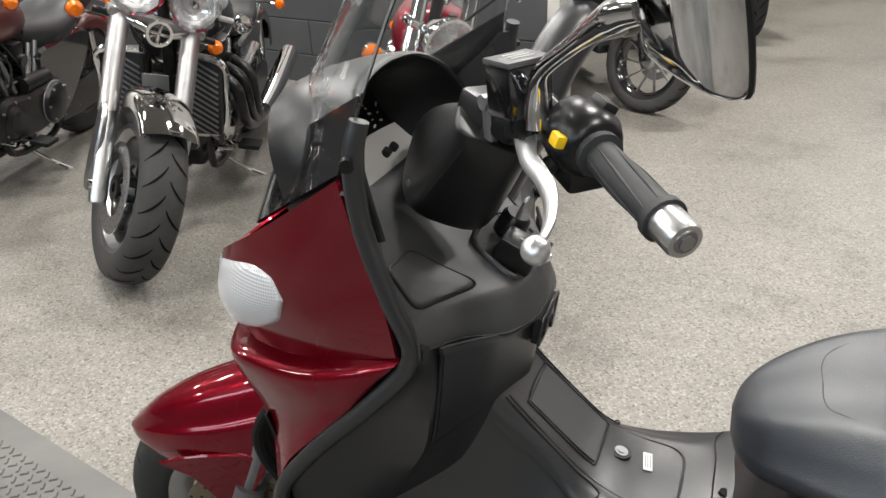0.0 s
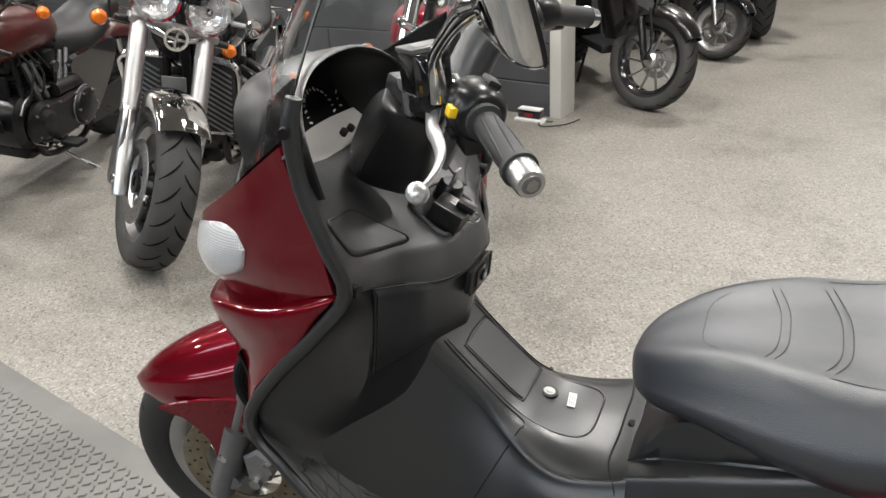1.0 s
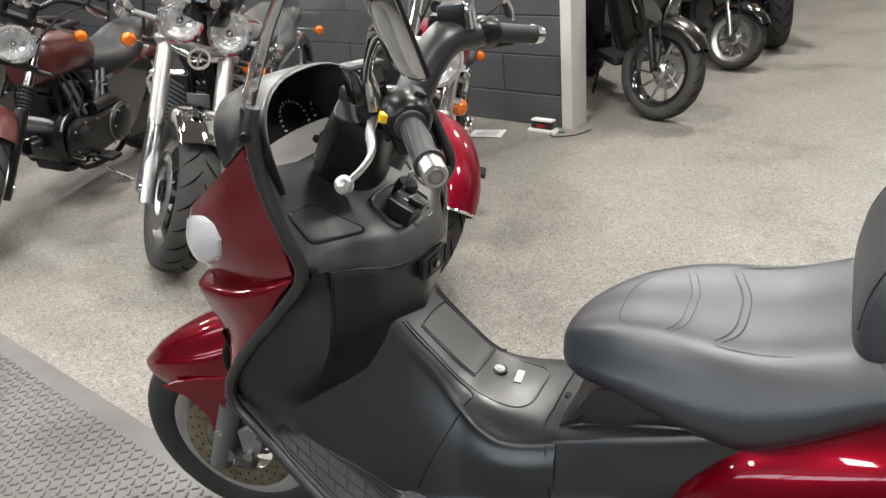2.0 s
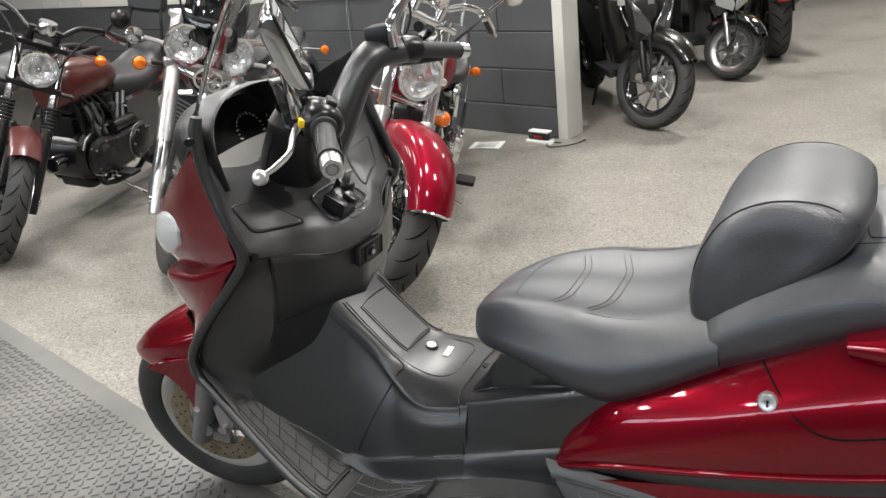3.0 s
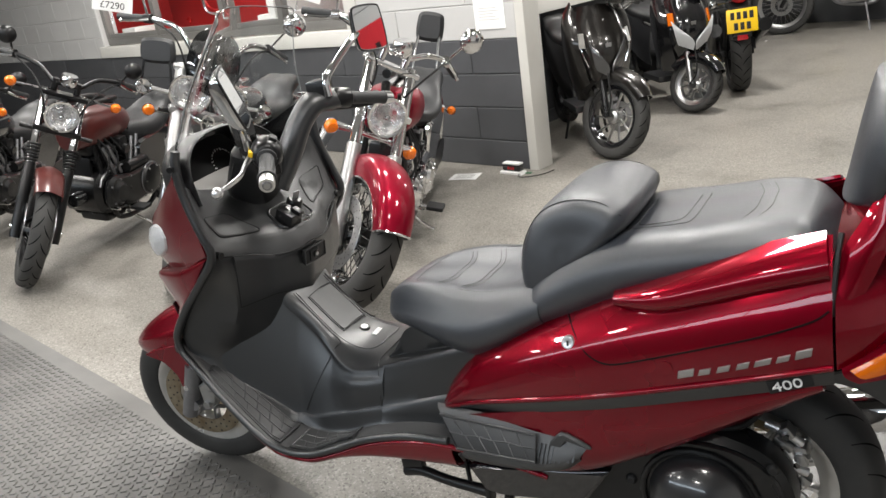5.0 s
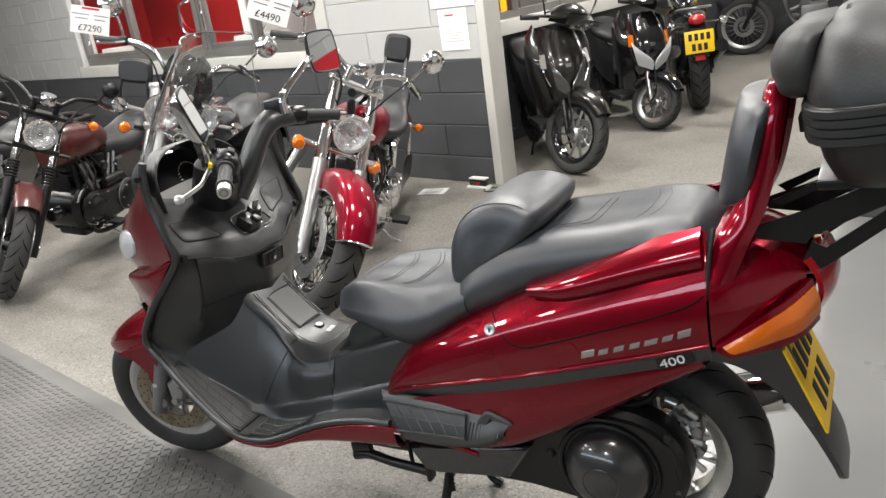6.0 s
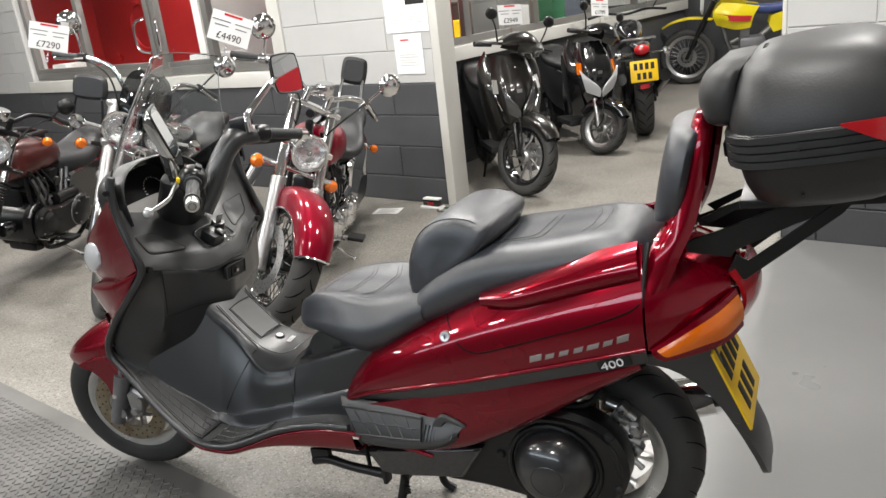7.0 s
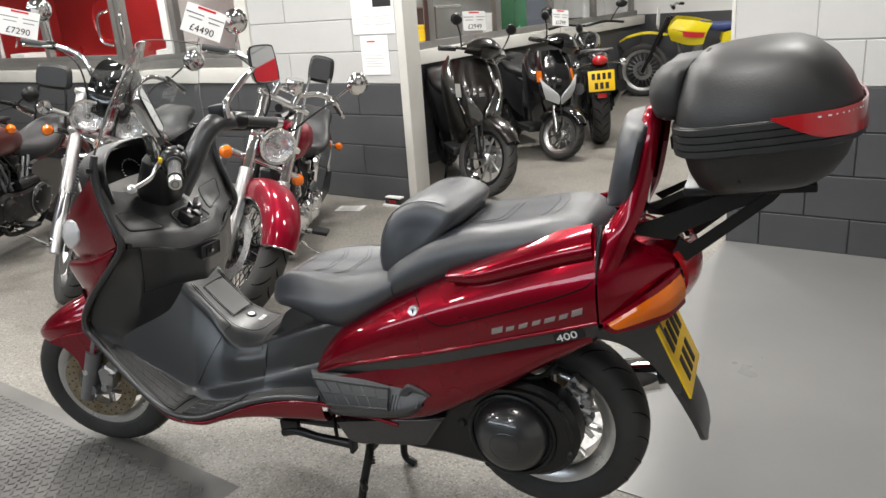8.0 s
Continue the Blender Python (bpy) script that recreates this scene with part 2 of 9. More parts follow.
class Geo:
    """Vertices and faces of one part."""

    def __init__(self):
        self.v, self.f = [], []

    def add(self, v, f, m=None):
        o = len(self.v)
        self.v += [tuple(m @ Vector(q)) for q in v] if m else [tuple(q) for q in v]
        self.f += [tuple(i + o for i in q) for q in f]
        return self

    def grid(self, rows, wrap=False, caps=False, m=None):
        n = len(rows[0])
        v = [q for r in rows for q in r]
        f = []
        for i in range(len(rows) - 1):
            for j in range(n if wrap else n - 1):
                k = (j + 1) % n
                f.append((i * n + j, i * n + k, (i + 1) * n + k, (i + 1) * n + j))
        if caps:
            f.append(tuple(reversed(range(n))))
            f.append(tuple(range((len(rows) - 1) * n, len(rows) * n)))
        return self.add(v, f, m)

    def tube(self, pts, r, n=10, sub=1, closed=False, flat=1.0, m=None):
        """A round bar along pts; r: one radius or one a point; flat: the share of the height across."""
        ctl = [Vector(p) for p in pts]
        path = catmull(ctl, sub, closed)
        k = len(path)
        rr = [r] * len(ctl) if not hasattr(r, "__len__") else list(r)
        rad = []
        for i in range(k):
            u = i / sub if sub > 1 and len(ctl) > 2 else i
            a = min(int(u), len(rr) - 1)
            b = (a + 1) % len(rr) if closed else min(a + 1, len(rr) - 1)
            rad.append(rr[a] + (rr[b] - rr[a]) * (u - int(u)))
        rows, up = [], None
        for i, p in enumerate(path):
            a = path[i - 1] if i or closed else path[0]
            b = path[(i + 1) % k] if i + 1 < k or closed else path[-1]
            d = (b - a).normalized()
            if up is None:
                up = d.cross(Vector((0, 1, 0)) if abs(d.y) < 0.9 else Vector((1, 0, 0))).normalized()
            up = (up - d * up.dot(d)).normalized()
            s = d.cross(up)
            rows.append([p + (up * math.cos(2 * math.pi * j / n) + s * flat * math.sin(2 * math.pi * j / n)) * rad[i] for j in range(n)])
        if closed:
            rows.append(rows[0])
        return self.grid(rows, True, not closed, m)

    def lathe(self, prof, n=32, m=None, closed=False, a0=0.0, a1=360.0):
        """prof: (radius, along) pairs, turned about the local y axis."""
        prof = list(prof) + ([prof[0]] if closed else [])
        full = a1 - a0 >= 359.9
        steps = n if full else n + 1
        rows = []
        for r, h in prof:
            rows.append([Vector((r * math.cos(radians(a0 + (a1 - a0) * i / n)), h, r * math.sin(radians(a0 + (a1 - a0) * i / n)))) for i in range(steps)])
        return self.grid(rows, full, False, m)

    def disc(self, r, h, n=32, m=None):
        return self.add([(r * math.cos(2 * math.pi * i / n), h, r * math.sin(2 * math.pi * i / n)) for i in range(n)], [tuple(range(n))], m)

    def loft(self, rows, su=4, sv=4, wrap=False, caps=False, thick=0.0, m=None):
        """A smooth skin over rows of points; thick: its thickness, laid inwards."""
        rows = [catmull(r, sv, wrap) for r in rows]
        cols = [catmull([r[j] for r in rows], su) for j in range(len(rows[0]))]
        rows = [[c[i] for c in cols] for i in range(len(cols[0]))]
        if not thick:
            return self.grid(rows, wrap, caps, m)
        h, w = len(rows), len(rows[0])
        inner = []
        for i in range(h):
            line = []
            for j in range(w):
                du = rows[min(i + 1, h - 1)][j] - rows[max(i - 1, 0)][j]
                a = rows[i][(j + 1) % w] if wrap else rows[i][min(j + 1, w - 1)]
                b = rows[i][j - 1] if wrap else rows[i][max(j - 1, 0)]
                nrm = du.cross(a - b)
                nrm = nrm.normalized() if nrm.length > 1e-9 else Vector((0, 0, 1))
                line.append(rows[i][j] - nrm * thick)
            inner.append(line)
        v = [q for r in rows for q in r] + [q for r in inner for q in r]
        o, f = h * w, []
        for i in range(h - 1):
            for j in range(w if wrap else w - 1):
                k = (j + 1) % w
                f.append((i * w + j, i * w + k, (i + 1) * w + k, (i + 1) * w + j))
                f.append((o + i * w + j, o + (i + 1) * w + j, o + (i + 1) * w + k, o + i * w + k))
        for j in range(w if wrap else w - 1):
            k = (j + 1) % w
            f.append((j, o + j, o + k, k))
            e = (h - 1) * w
            f.append((e + j, e + k, o + e + k, o + e + j))
        if not wrap:
            for i in range(h - 1):
                f.append((i * w, (i + 1) * w, o + (i + 1) * w, o + i * w))
                e = w - 1
                f.append((i * w + e, o + i * w + e, o + (i + 1) * w + e, (i + 1) * w + e))
        return self.add(v, f, m)

    def box(self, size, at=(0, 0, 0), bevel=0.0, m=None):
        x, y, z = (s / 2 for s in size)
        b = min(bevel, x * 0.9, y * 0.9, z * 0.9)
        if b <= 0:
            v = [(i * x, j * y, k * z) for i in (-1, 1) for j in (-1, 1) for k in (-1, 1)]
            f = [(0, 1, 3, 2), (4, 6, 7, 5), (0, 4, 5, 1), (2, 3, 7, 6), (0, 2, 6, 4), (1, 5, 7, 3)]
        else:
            bm = bmesh.new()
            bmesh.ops.create_cube(bm, size=2)
            for q in bm.verts:
                q.co = Vector((q.co.x * x, q.co.y * y, q.co.z * z))
            bmesh.ops.bevel(bm, geom=list(bm.edges), offset=b, segments=2, profile=0.6, affect="EDGES")
            bm.verts.index_update()
            v, f = [q.co.copy() for q in bm.verts], [tuple(w.index for w in q.verts) for q in bm.faces]
            bm.free()
        v = [Vector(q) + Vector(at) for q in v]
        return self.add(v, f, m)

    def prism(self, outline, depth, bevel=0.0, m=None, smooth=1, at=0.0):
        """An outline in x and z, extruded along y from at to at + depth, its rims bevelled."""
        o = [Vector((p[0], 0, p[1])) for p in outline]
        o = catmull(o, smooth, True) if smooth > 1 else o
        area = sum(o[i].x * o[(i + 1) % len(o)].z - o[(i + 1) % len(o)].x * o[i].z for i in range(len(o)))
        if area < 0:
            o.reverse()
        n = len(o)

        def inset(d):
            out = []
            for i in range(n):
                e1, e2 = (o[i] - o[i - 1]).normalized(), (o[(i + 1) % n] - o[i]).normalized()
                n1, n2 = Vector((-e1.z, 0, e1.x)), Vector((-e2.z, 0, e2.x))
                k = n1 + n2
                k = k / max(k.length_squared / 2, 0.3)
                out.append(o[i] + k * d)
            return out
        b = bevel
        rows = [inset(b), o, o, inset(b)] if b else [o, o]
        hs = [at, at + b, at + depth - b, at + depth] if b else [at, at + depth]
        return self.grid([[Vector((q.x, h, q.z)) for q in r] for r, h in zip(rows, hs)], True, True, m)

    def ball(self, r, at=(0, 0, 0), squash=(1, 1, 1), n=16, m=None):
        prof = [(r * math.sin(math.pi * i / (n // 2)), -r * math.cos(math.pi * i / (n // 2))) for i in range(n // 2 + 1)]
        prof[0], prof[-1] = (1e-4, -r), (1e-4, r)
        t = Matrix.Translation(at) @ Matrix.Diagonal((*squash, 1))
        return self.lathe(prof, n, (m @ t) if m else t)

    def mirrored(self):
        """Adds the same across y = 0."""
        o = len(self.v)
        self.v += [(x, -y, z) for x, y, z in self.v]
        self.f += [tuple(i + o for i in reversed(q)) for q in self.f]
        return self


def part(name, geo, mat, parent=None, label="", sharp=38, m=None, fix=True):
    """One mesh object from a Geo, under its thing."""
    me = bpy.data.meshes.new(name)
    me.from_pydata(geo.v, [], geo.f)
    if fix:
        bm = bmesh.new()
        bm.from_mesh(me)
        bmesh.ops.remove_doubles(bm, verts=bm.verts, dist=1e-6)
        bmesh.ops.recalc_face_normals(bm, faces=bm.faces)
        bm.to_mesh(me)
        bm.free()
    me.materials.append(MATS[mat])
    me.shade_smooth()
    me.set_sharp_from_angle(angle=radians(sharp))
    ob = new(name, me)
    if parent:
        ob.parent = parent
    if m:
        ob.matrix_local = m
    if label:
        tagged(ob, label)
    return ob


def thing(name, m, label, category, group="", kind=""):
    ob = new(name)
    ob.empty_display_size = 0.1
    ob.matrix_world = m
    return tagged(ob, label, category, group, kind)


def text_part(name, words, size, mat, parent, m, depth=0.001):
    """Lettering as a mesh."""
    cu = bpy.data.curves.new(name, "FONT")
    cu.body, cu.size, cu.extrude, cu.align_x = words, size, depth, "CENTER"
    tmp = bpy.data.objects.new(name, cu)
    me = bpy.data.meshes.new_from_object(tmp)
    bpy.data.objects.remove(tmp)
    me.materials.append(MATS[mat])
    ob = new(name, me)
    ob.parent = parent
    ob.matrix_local = m
    return ob

# ---- the showroom: walls stand 12 degrees off the scooter's line ----
ROOM = pose(0, 0, 0, 0, 0, -12)


def room_lamp(u, v, z, sx, sy, watts, color, rx=0.0, rz=0.0, ry=0.0):
    li = bpy.data.lights.new("area", "AREA")
    li.shape, li.size, li.size_y, li.energy, li.color = "RECTANGLE", sx, sy, watts, color
    ob = new("area_light", li)
    ob.matrix_world = ROOM @ pose(u, v, z, rx, ry, rz)


LED = (1.0, 0.97, 0.93)
# unseen panels at guessed places; the later groups added for highlights and fill
PANELS = [(u, v) for u in (-4.2, -1.6, 1.1) for v in (-2.7, -0.3, 2.0)] + [(-0.25, 1.0), (-2.9, 1.0), (-2.9, -1.7)] + [(-6.6, -2.7), (-6.8, -0.3), (-6.6, 1.6), (-9.2, -0.3)] + [(-1.2, 4.6), (-0.4, 7.2)]
for pu, pv in PANELS:
    room_lamp(pu, pv, 2.93, 0.38, 0.38, 78 if pv > 3 else 20 if pv < -2 else 27 if pv < 0.5 else 40, LED)
# bluish strip added behind the camera for cool light on side faces
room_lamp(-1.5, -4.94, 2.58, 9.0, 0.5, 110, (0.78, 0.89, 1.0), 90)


def speckle(name, base, dark, light, rough, spec=0.4, stain=0.25):
    m, nt, b = nodes_of(name, rough, 0, base, spec)
    v = coords(nt)
    vo = nt.nodes.new("ShaderNodeTexVoronoi")
    vo.inputs["Scale"].default_value = 165
    nt.links.new(v, vo.inputs["Vector"])
    hsv = nt.nodes.new("ShaderNodeSeparateColor")
    nt.links.new(vo.outputs["Color"], hsv.inputs["Color"])
    col = ramp(nt, hsv.outputs[0], [(0.0, dark), (0.22, base), (0.72, base), (1.0, light)])
    wide = noise_tex(nt, v, 1.5, 8, 0.7)
    tone = ramp(nt, wide, [(0.30, (1 - stain, 1 - stain, 1 - stain * 1.05)), (0.46, (0.88, 0.88, 0.87)), (0.66, (1.03, 1.03, 1.02))])
    mx = nt.nodes.new("ShaderNodeMix")
    mx.data_type, mx.blend_type = "RGBA", "MULTIPLY"
    mx.inputs["Factor"].default_value = 1.0
    nt.links.new(col, mx.inputs["A"])
    nt.links.new(tone, mx.inputs["B"])
    nt.links.new(mx.outputs["Result"], b.inputs["Base Color"])
    fine = noise_tex(nt, v, 220, 3)
    bump(nt, b, fine, 0.35, 0.002)
    mr = nt.nodes.new("ShaderNodeMapRange")
    mr.inputs["To Min"].default_value, mr.inputs["To Max"].default_value = rough - 0.1, rough + 0.12
    nt.links.new(wide, mr.inputs["Value"])
    nt.links.new(mr.outputs["Result"], b.inputs["Roughness"])


speckle("floor_resin", (0.238, 0.223, 0.201), (0.112, 0.104, 0.092), (0.365, 0.347, 0.316), 0.42, 0.4, 0.5)
grained("floor_grey", (0.195, 0.195, 0.192), (0.164, 0.164, 0.162), 0.3, 0.0, 1.2, 90, 0.06, 0.001, 0.08)
grained("wall_dark", (0.052, 0.054, 0.058), (0.066, 0.068, 0.072), 0.5, 0.0, 2.5, 120, 0.35, 0.002, 0.08)
grained("wall_white", (0.76, 0.755, 0.74), (0.70, 0.695, 0.68), 0.55, 0.0, 2.0, 120, 0.3, 0.002, 0.06)
# unseen closing walls, kept dark so paint and plastic reflect little
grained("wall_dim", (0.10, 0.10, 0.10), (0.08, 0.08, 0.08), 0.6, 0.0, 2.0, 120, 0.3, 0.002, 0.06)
grained("mortar_dark", (0.030, 0.031, 0.033), (0.040, 0.041, 0.043), 0.7, 0.0, 3, 120, 0.3, 0.002)
grained("mortar_white", (0.62, 0.615, 0.60), (0.55, 0.545, 0.53), 0.7, 0.0, 3, 120, 0.3, 0.002)
grained("trim_white", (0.60, 0.59, 0.555), (0.53, 0.52, 0.485), 0.45, 0.0, 2.0, 150, 0.12, 0.001, 0.05)
grained("ceiling_grey", (0.42, 0.42, 0.41), (0.36, 0.36, 0.355), 0.8, 0.0, 1.5, 80, 0.2, 0.002)
grained("frame_grey", (0.16, 0.155, 0.145), (0.20, 0.195, 0.185), 0.4, 0.3, 3, 200, 0.08, 0.0005)
grained("mat_rubber", (0.082, 0.080, 0.076), (0.150, 0.146, 0.137), 0.40, 0.0, 2.6, 160, 0.4, 0.001, 0.14)
grained("red_wall", (0.34, 0.016, 0.016), (0.29, 0.013, 0.013), 0.3, 0.0, 2, 120, 0.05, 0.001)
grained("dim_white", (0.55, 0.54, 0.52), (0.48, 0.47, 0.45), 0.5, 0.0, 2, 120, 0.1, 0.001)
lamp_mat("led_tube", LED, 12.0)


def structure(name, geo, mat, label, category, m=None):
    ob = part(name, geo, mat, None, label, 30)
    ob.matrix_world = m or ROOM
    return tagged(ob, label, category, kind="structure")


g = Geo().box((17.0, 16.0, 0.1), (-3.25, 2.5, -0.05))
structure("floor", g, "floor_resin", "speckled grey-beige resin showroom floor with worn patches", "floor")
g = Geo().add([(0.46, 0.41, 0.003), (4.6, 0.41, 0.003), (4.6, 2.86, 0.003), (0.43, 2.86, 0.003), (0.46, 0.41, -0.01), (4.6, 0.41, -0.01), (4.6, 2.86, -0.01), (0.43, 2.86, -0.01)],
              [(0, 1, 2, 3), (0, 4, 5, 1), (1, 5, 6, 2), (2, 6, 7, 3), (3, 7, 4, 0)])
structure("floor_paint", g, "floor_grey", "smooth grey painted strip of floor along the wall", "floor")

H = 3.0
g = Geo().box((17.2, 16.2, 0.12), (-3.25, 2.5, H + 0.06))
structure("ceiling", g, "ceiling_grey", "plain pale grey showroom ceiling", "ceiling")
for i, (pu, pv) in enumerate(PANELS):
    t = thing("ceiling_light", ROOM @ pose(pu, pv, H), "square white LED panel at a guessed place under the unseen ceiling", "ceiling light", "ceiling panels")
    part("housing", Geo().box((0.44, 0.44, 0.045), (0, 0, -0.0225), 0.006), "trim_white", t)
    part("diffuser", Geo().box((0.38, 0.38, 0.012), (0, 0, -0.052), 0.003), "led_tube", t)


def wall_core(name, u0, u1, v0, v1, z0, z1, mat, label):
    return structure(name, Geo().box((u1 - u0, v1 - v0, z1 - z0), ((u0 + u1) / 2, (v0 + v1) / 2, (z0 + z1) / 2)), mat, label, "wall")


BAND = 0.865
wall_a = wall_core("wall_back_low", -11.5, -1.835, 2.888, 3.03, 0, BAND, "mortar_dark", "charcoal painted lower band of a block wall")
wall_b = wall_core("wall_back_right_pier", -3.30, -1.835, 2.888, 3.03, BAND, H, "mortar_white", "white painted block wall beside the office window")
wall_c = wall_core("wall_back_left_pier", -11.5, -7.62, 2.888, 3.08, BAND, H, "mortar_white", "white painted block wall beyond the office window")
wall_core("wall_back_head", -7.62, -3.30, 2.888, 3.08, 2.1, H, "wall_white", "white painted wall above the office window")
wall_d = wall_core("wall_right_low", 0.425, 4.6, 2.858, 3.06, 0, BAND, "mortar_dark", "charcoal painted lower band of a block wall")
wall_e = wall_core("wall_right_high", 0.425, 4.6, 2.858, 3.06, BAND, H, "mortar_white", "white painted upper part of a block wall")
wall_core("wall_side_low", -2.75, -2.55, 3.08, 9.2, 0, 0.88, "wall_dark", "charcoal painted lower wall of the side bay")
wall_core("wall_side_high", -2.75, -2.55, 3.08, 9.2, 2.1, H, "wall_white", "white wall above the side bay windows")
wall_core("wall_far_low", -4.0, 4.6, 9.3, 9.5, 0, 1.0, "wall_dark", "charcoal painted lower far wall")
wall_core("wall_far_high", -4.0, 4.6, 9.3, 9.5, 1.0, H, "wall_white", "white painted upper far wall")
wall_core("wall_bay_right", 4.4, 4.6, 3.06, 9.3, 0, H, "wall_white", "plain white wall closing the bay")
wall_core("wall_left", -11.7, -11.5, -5.1, 3.08, 0, H, "wall_dim", "plain dark wall closing the showroom out of view")
wall_core("wall_right", 4.6, 4.8, -5.1, 3.06, 0, H, "wall_white", "plain white wall closing the showroom")
wall_core("wall_front_low", -11.5, 4.6, -5.1, -4.9, 0, 2.3, "wall_dim", "plain dark wall below the assumed front windows, out of view")
wall_core("wall_front_top", -11.5, 4.6, -5.1, -4.9, 2.86, H, "wall_dim", "plain dark wall above the assumed front windows, out of view")
wall_core("wall_front_end", -11.5, -6.05, -5.1, -4.9, 2.3, 2.86, "wall_dim", "plain dark wall beside the assumed front windows, out of view")
wall_core("wall_front_side", 3.05, 4.6, -5.1, -4.9, 2.3, 2.86, "wall_dim", "plain dark wall beside the assumed front windows, out of view")
# assumed window, added out of view round the bluish strip lamp
high = structure("window_3", Geo().box((9.1, 0.05, 0.05), (-1.5, -4.9, 2.31), 0.004), "frame_grey", "assumed high window strip with grey frame, out of view", "window")
for u in (-6.0, -4.5, -3.0, -1.5, 0.0, 1.5, 3.0):
    part("mullion", Geo().box((0.06, 0.05, 0.56), (u, -4.9, 2.58), 0.004), "frame_grey", high)
structure("door_post", Geo().box((0.07, 0.165, H), (-1.80, 2.955, H / 2), 0.004), "trim_white", "cream white painted post at the end of the block wall", "post")
structure("wall_end_trim", Geo().box((0.02, 0.21, H), (0.413, 2.96, H / 2), 0.003), "trim_white", "white painted edge of the wall opening", "trim")
structure("skirting", Geo().box((0.02, 6.1, 0.1), (-2.54, 6.14, 0.05), 0.003), "wall_dark", "low charcoal skirting along the side bay", "baseboard")
structure("window_sill", Geo().box((0.16, 6.1, 0.115), (-2.57, 6.14, 0.94), 0.006), "trim_white", "deep white window sill along the side bay", "sill")
structure("office_sill", Geo().box((4.5, 0.16, 0.12), (-5.46, 2.94, 0.928), 0.006), "trim_white", "deep white sill under the office window", "sill")
structure("office_jamb", Geo().box((0.13, 0.2, 1.12), (-3.365, 2.965, 1.548), 0.004), "trim_white", "white reveal beside the office window", "trim")

# office window: grey aluminium bays over a red room
win = structure("window_1", Geo().box((4.18, 0.07, 0.07), (-5.52, 2.97, 1.03), 0.004), "frame_grey", "grey aluminium office window with red room behind", "window")
for u in (-7.58, -6.45, -5.2, -5.1, -4.33, -3.47):
    part("mullion", Geo().box((0.075, 0.07, 1.04), (u, 2.97, 1.58), 0.004), "frame_grey", win)
part("top_rail", Geo().box((4.18, 0.07, 0.06), (-5.52, 2.97, 2.09), 0.004), "frame_grey", win)
for u0, u1 in ((-7.54, -6.49), (-6.41, -5.24), (-5.06, -4.37), (-4.29, -3.51)):
    pane = part("pane", Geo().box((u1 - u0, 0.006, 1.0), ((u0 + u1) / 2, 2.97, 1.57)), "window_glass", win)
    pane.visible_shadow = False
    part("pane_frame", Geo().box((u1 - u0, 0.04, 0.05), ((u0 + u1) / 2, 2.96, 1.09), 0.004), "frame_grey", win)
for u in (-5.24, -5.06):
    sgn = -1 if u < -5.15 else 1
    part("pull_handle", Geo().tube([(u, 2.93, 1.2), (u + sgn * 0.08, 2.87, 1.24), (u + sgn * 0.1, 2.86, 1.36), (u + sgn * 0.08, 2.87, 1.48), (u, 2.93, 1.52)], 0.012, 8, 4), "chrome", win, "bright metal pull handle")
structure("wall_office", Geo().box((5.7, 0.1, 2.6), (-5.6, 4.3, 1.3)), "red_wall", "glossy red wall inside the office", "wall")
structure("wall_office_side", Geo().box((0.1, 1.2, 2.6), (-2.8, 3.7, 1.3)), "red_wall", "glossy red inner wall of the office", "wall")
structure("wall_office_end", Geo().box((0.1, 1.2, 2.6), (-8.5, 3.7, 1.3)), "red_wall", "glossy red inner wall of the office", "wall")
structure("ceiling_office", Geo().box((5.7, 1.3, 0.1), (-5.6, 3.75, 2.65)), "dim_white", "pale ceiling inside the office", "ceiling")
for u, z, r in ((-7.3, 1.45, 0.3), (-6.0, 1.62, 0.3), (-4.75, 1.55, 0.26), (-3.9, 1.5, 0.28)):
    sign = part("wall_disc", Geo().lathe([(0.001, -0.03), (r - 0.05, -0.03), (r - 0.04, -0.05), (r, -0.05), (r, 0.0), (0.001, 0.0)], 40), "red_wall", None)
    sign.matrix_world = ROOM @ pose(u, 4.24, z)
    tagged(sign, "round red raised panel on the office wall", "wall panel", "office discs")
for u, w in ((-7.35, 0.3), (-4.6, 0.55)):
    bx = part("storage_box", Geo().box((w, 0.25, 0.16), (0, 0, 0.08), 0.01), "dim_white", None)
    bx.matrix_world = ROOM @ pose(u, 3.2, 0.988)
    tagged(bx, "pale box standing on the office sill", "box")
room_lamp(-5.4, 3.7, 2.58, 3.0, 0.5, 60, LED)

# side bay window
win2 = structure("window_2", Geo().box((0.06, 6.05, 0.06), (-2.62, 6.14, 1.03), 0.004), "frame_grey", "grey framed side bay window with glass panes", "window")
for v in (3.2, 4.35, 5.5, 6.65, 7.8, 9.0):
    part("mullion", Geo().box((0.06, 0.09, 1.05), (-2.62, v, 1.57), 0.004), "frame_grey", win2)
for v in (3.775, 4.925, 6.075, 7.225, 8.4):
    pane = part("pane", Geo().box((0.006, 1.0, 1.0), (-2.62, v, 1.57)), "window_glass", win2)
    pane.visible_shadow = False
structure("wall_workshop", Geo().box((0.1, 6.3, 2.6), (-4.6, 6.2, 1.3)), "dim_white", "pale wall of the room behind the bay windows", "wall")
structure("ceiling_workshop", Geo().box((2.0, 6.3, 0.1), (-3.65, 6.2, 2.65)), "dim_white", "pale ceiling of the room behind the bay windows", "ceiling")
room_lamp(-3.6, 5.6, 2.58, 0.5, 3.0, 30, LED)

bench = thing("workbench", ROOM @ pose(-3.15, 5.6, 0), "pale grey workbench behind the bay window", "workbench")
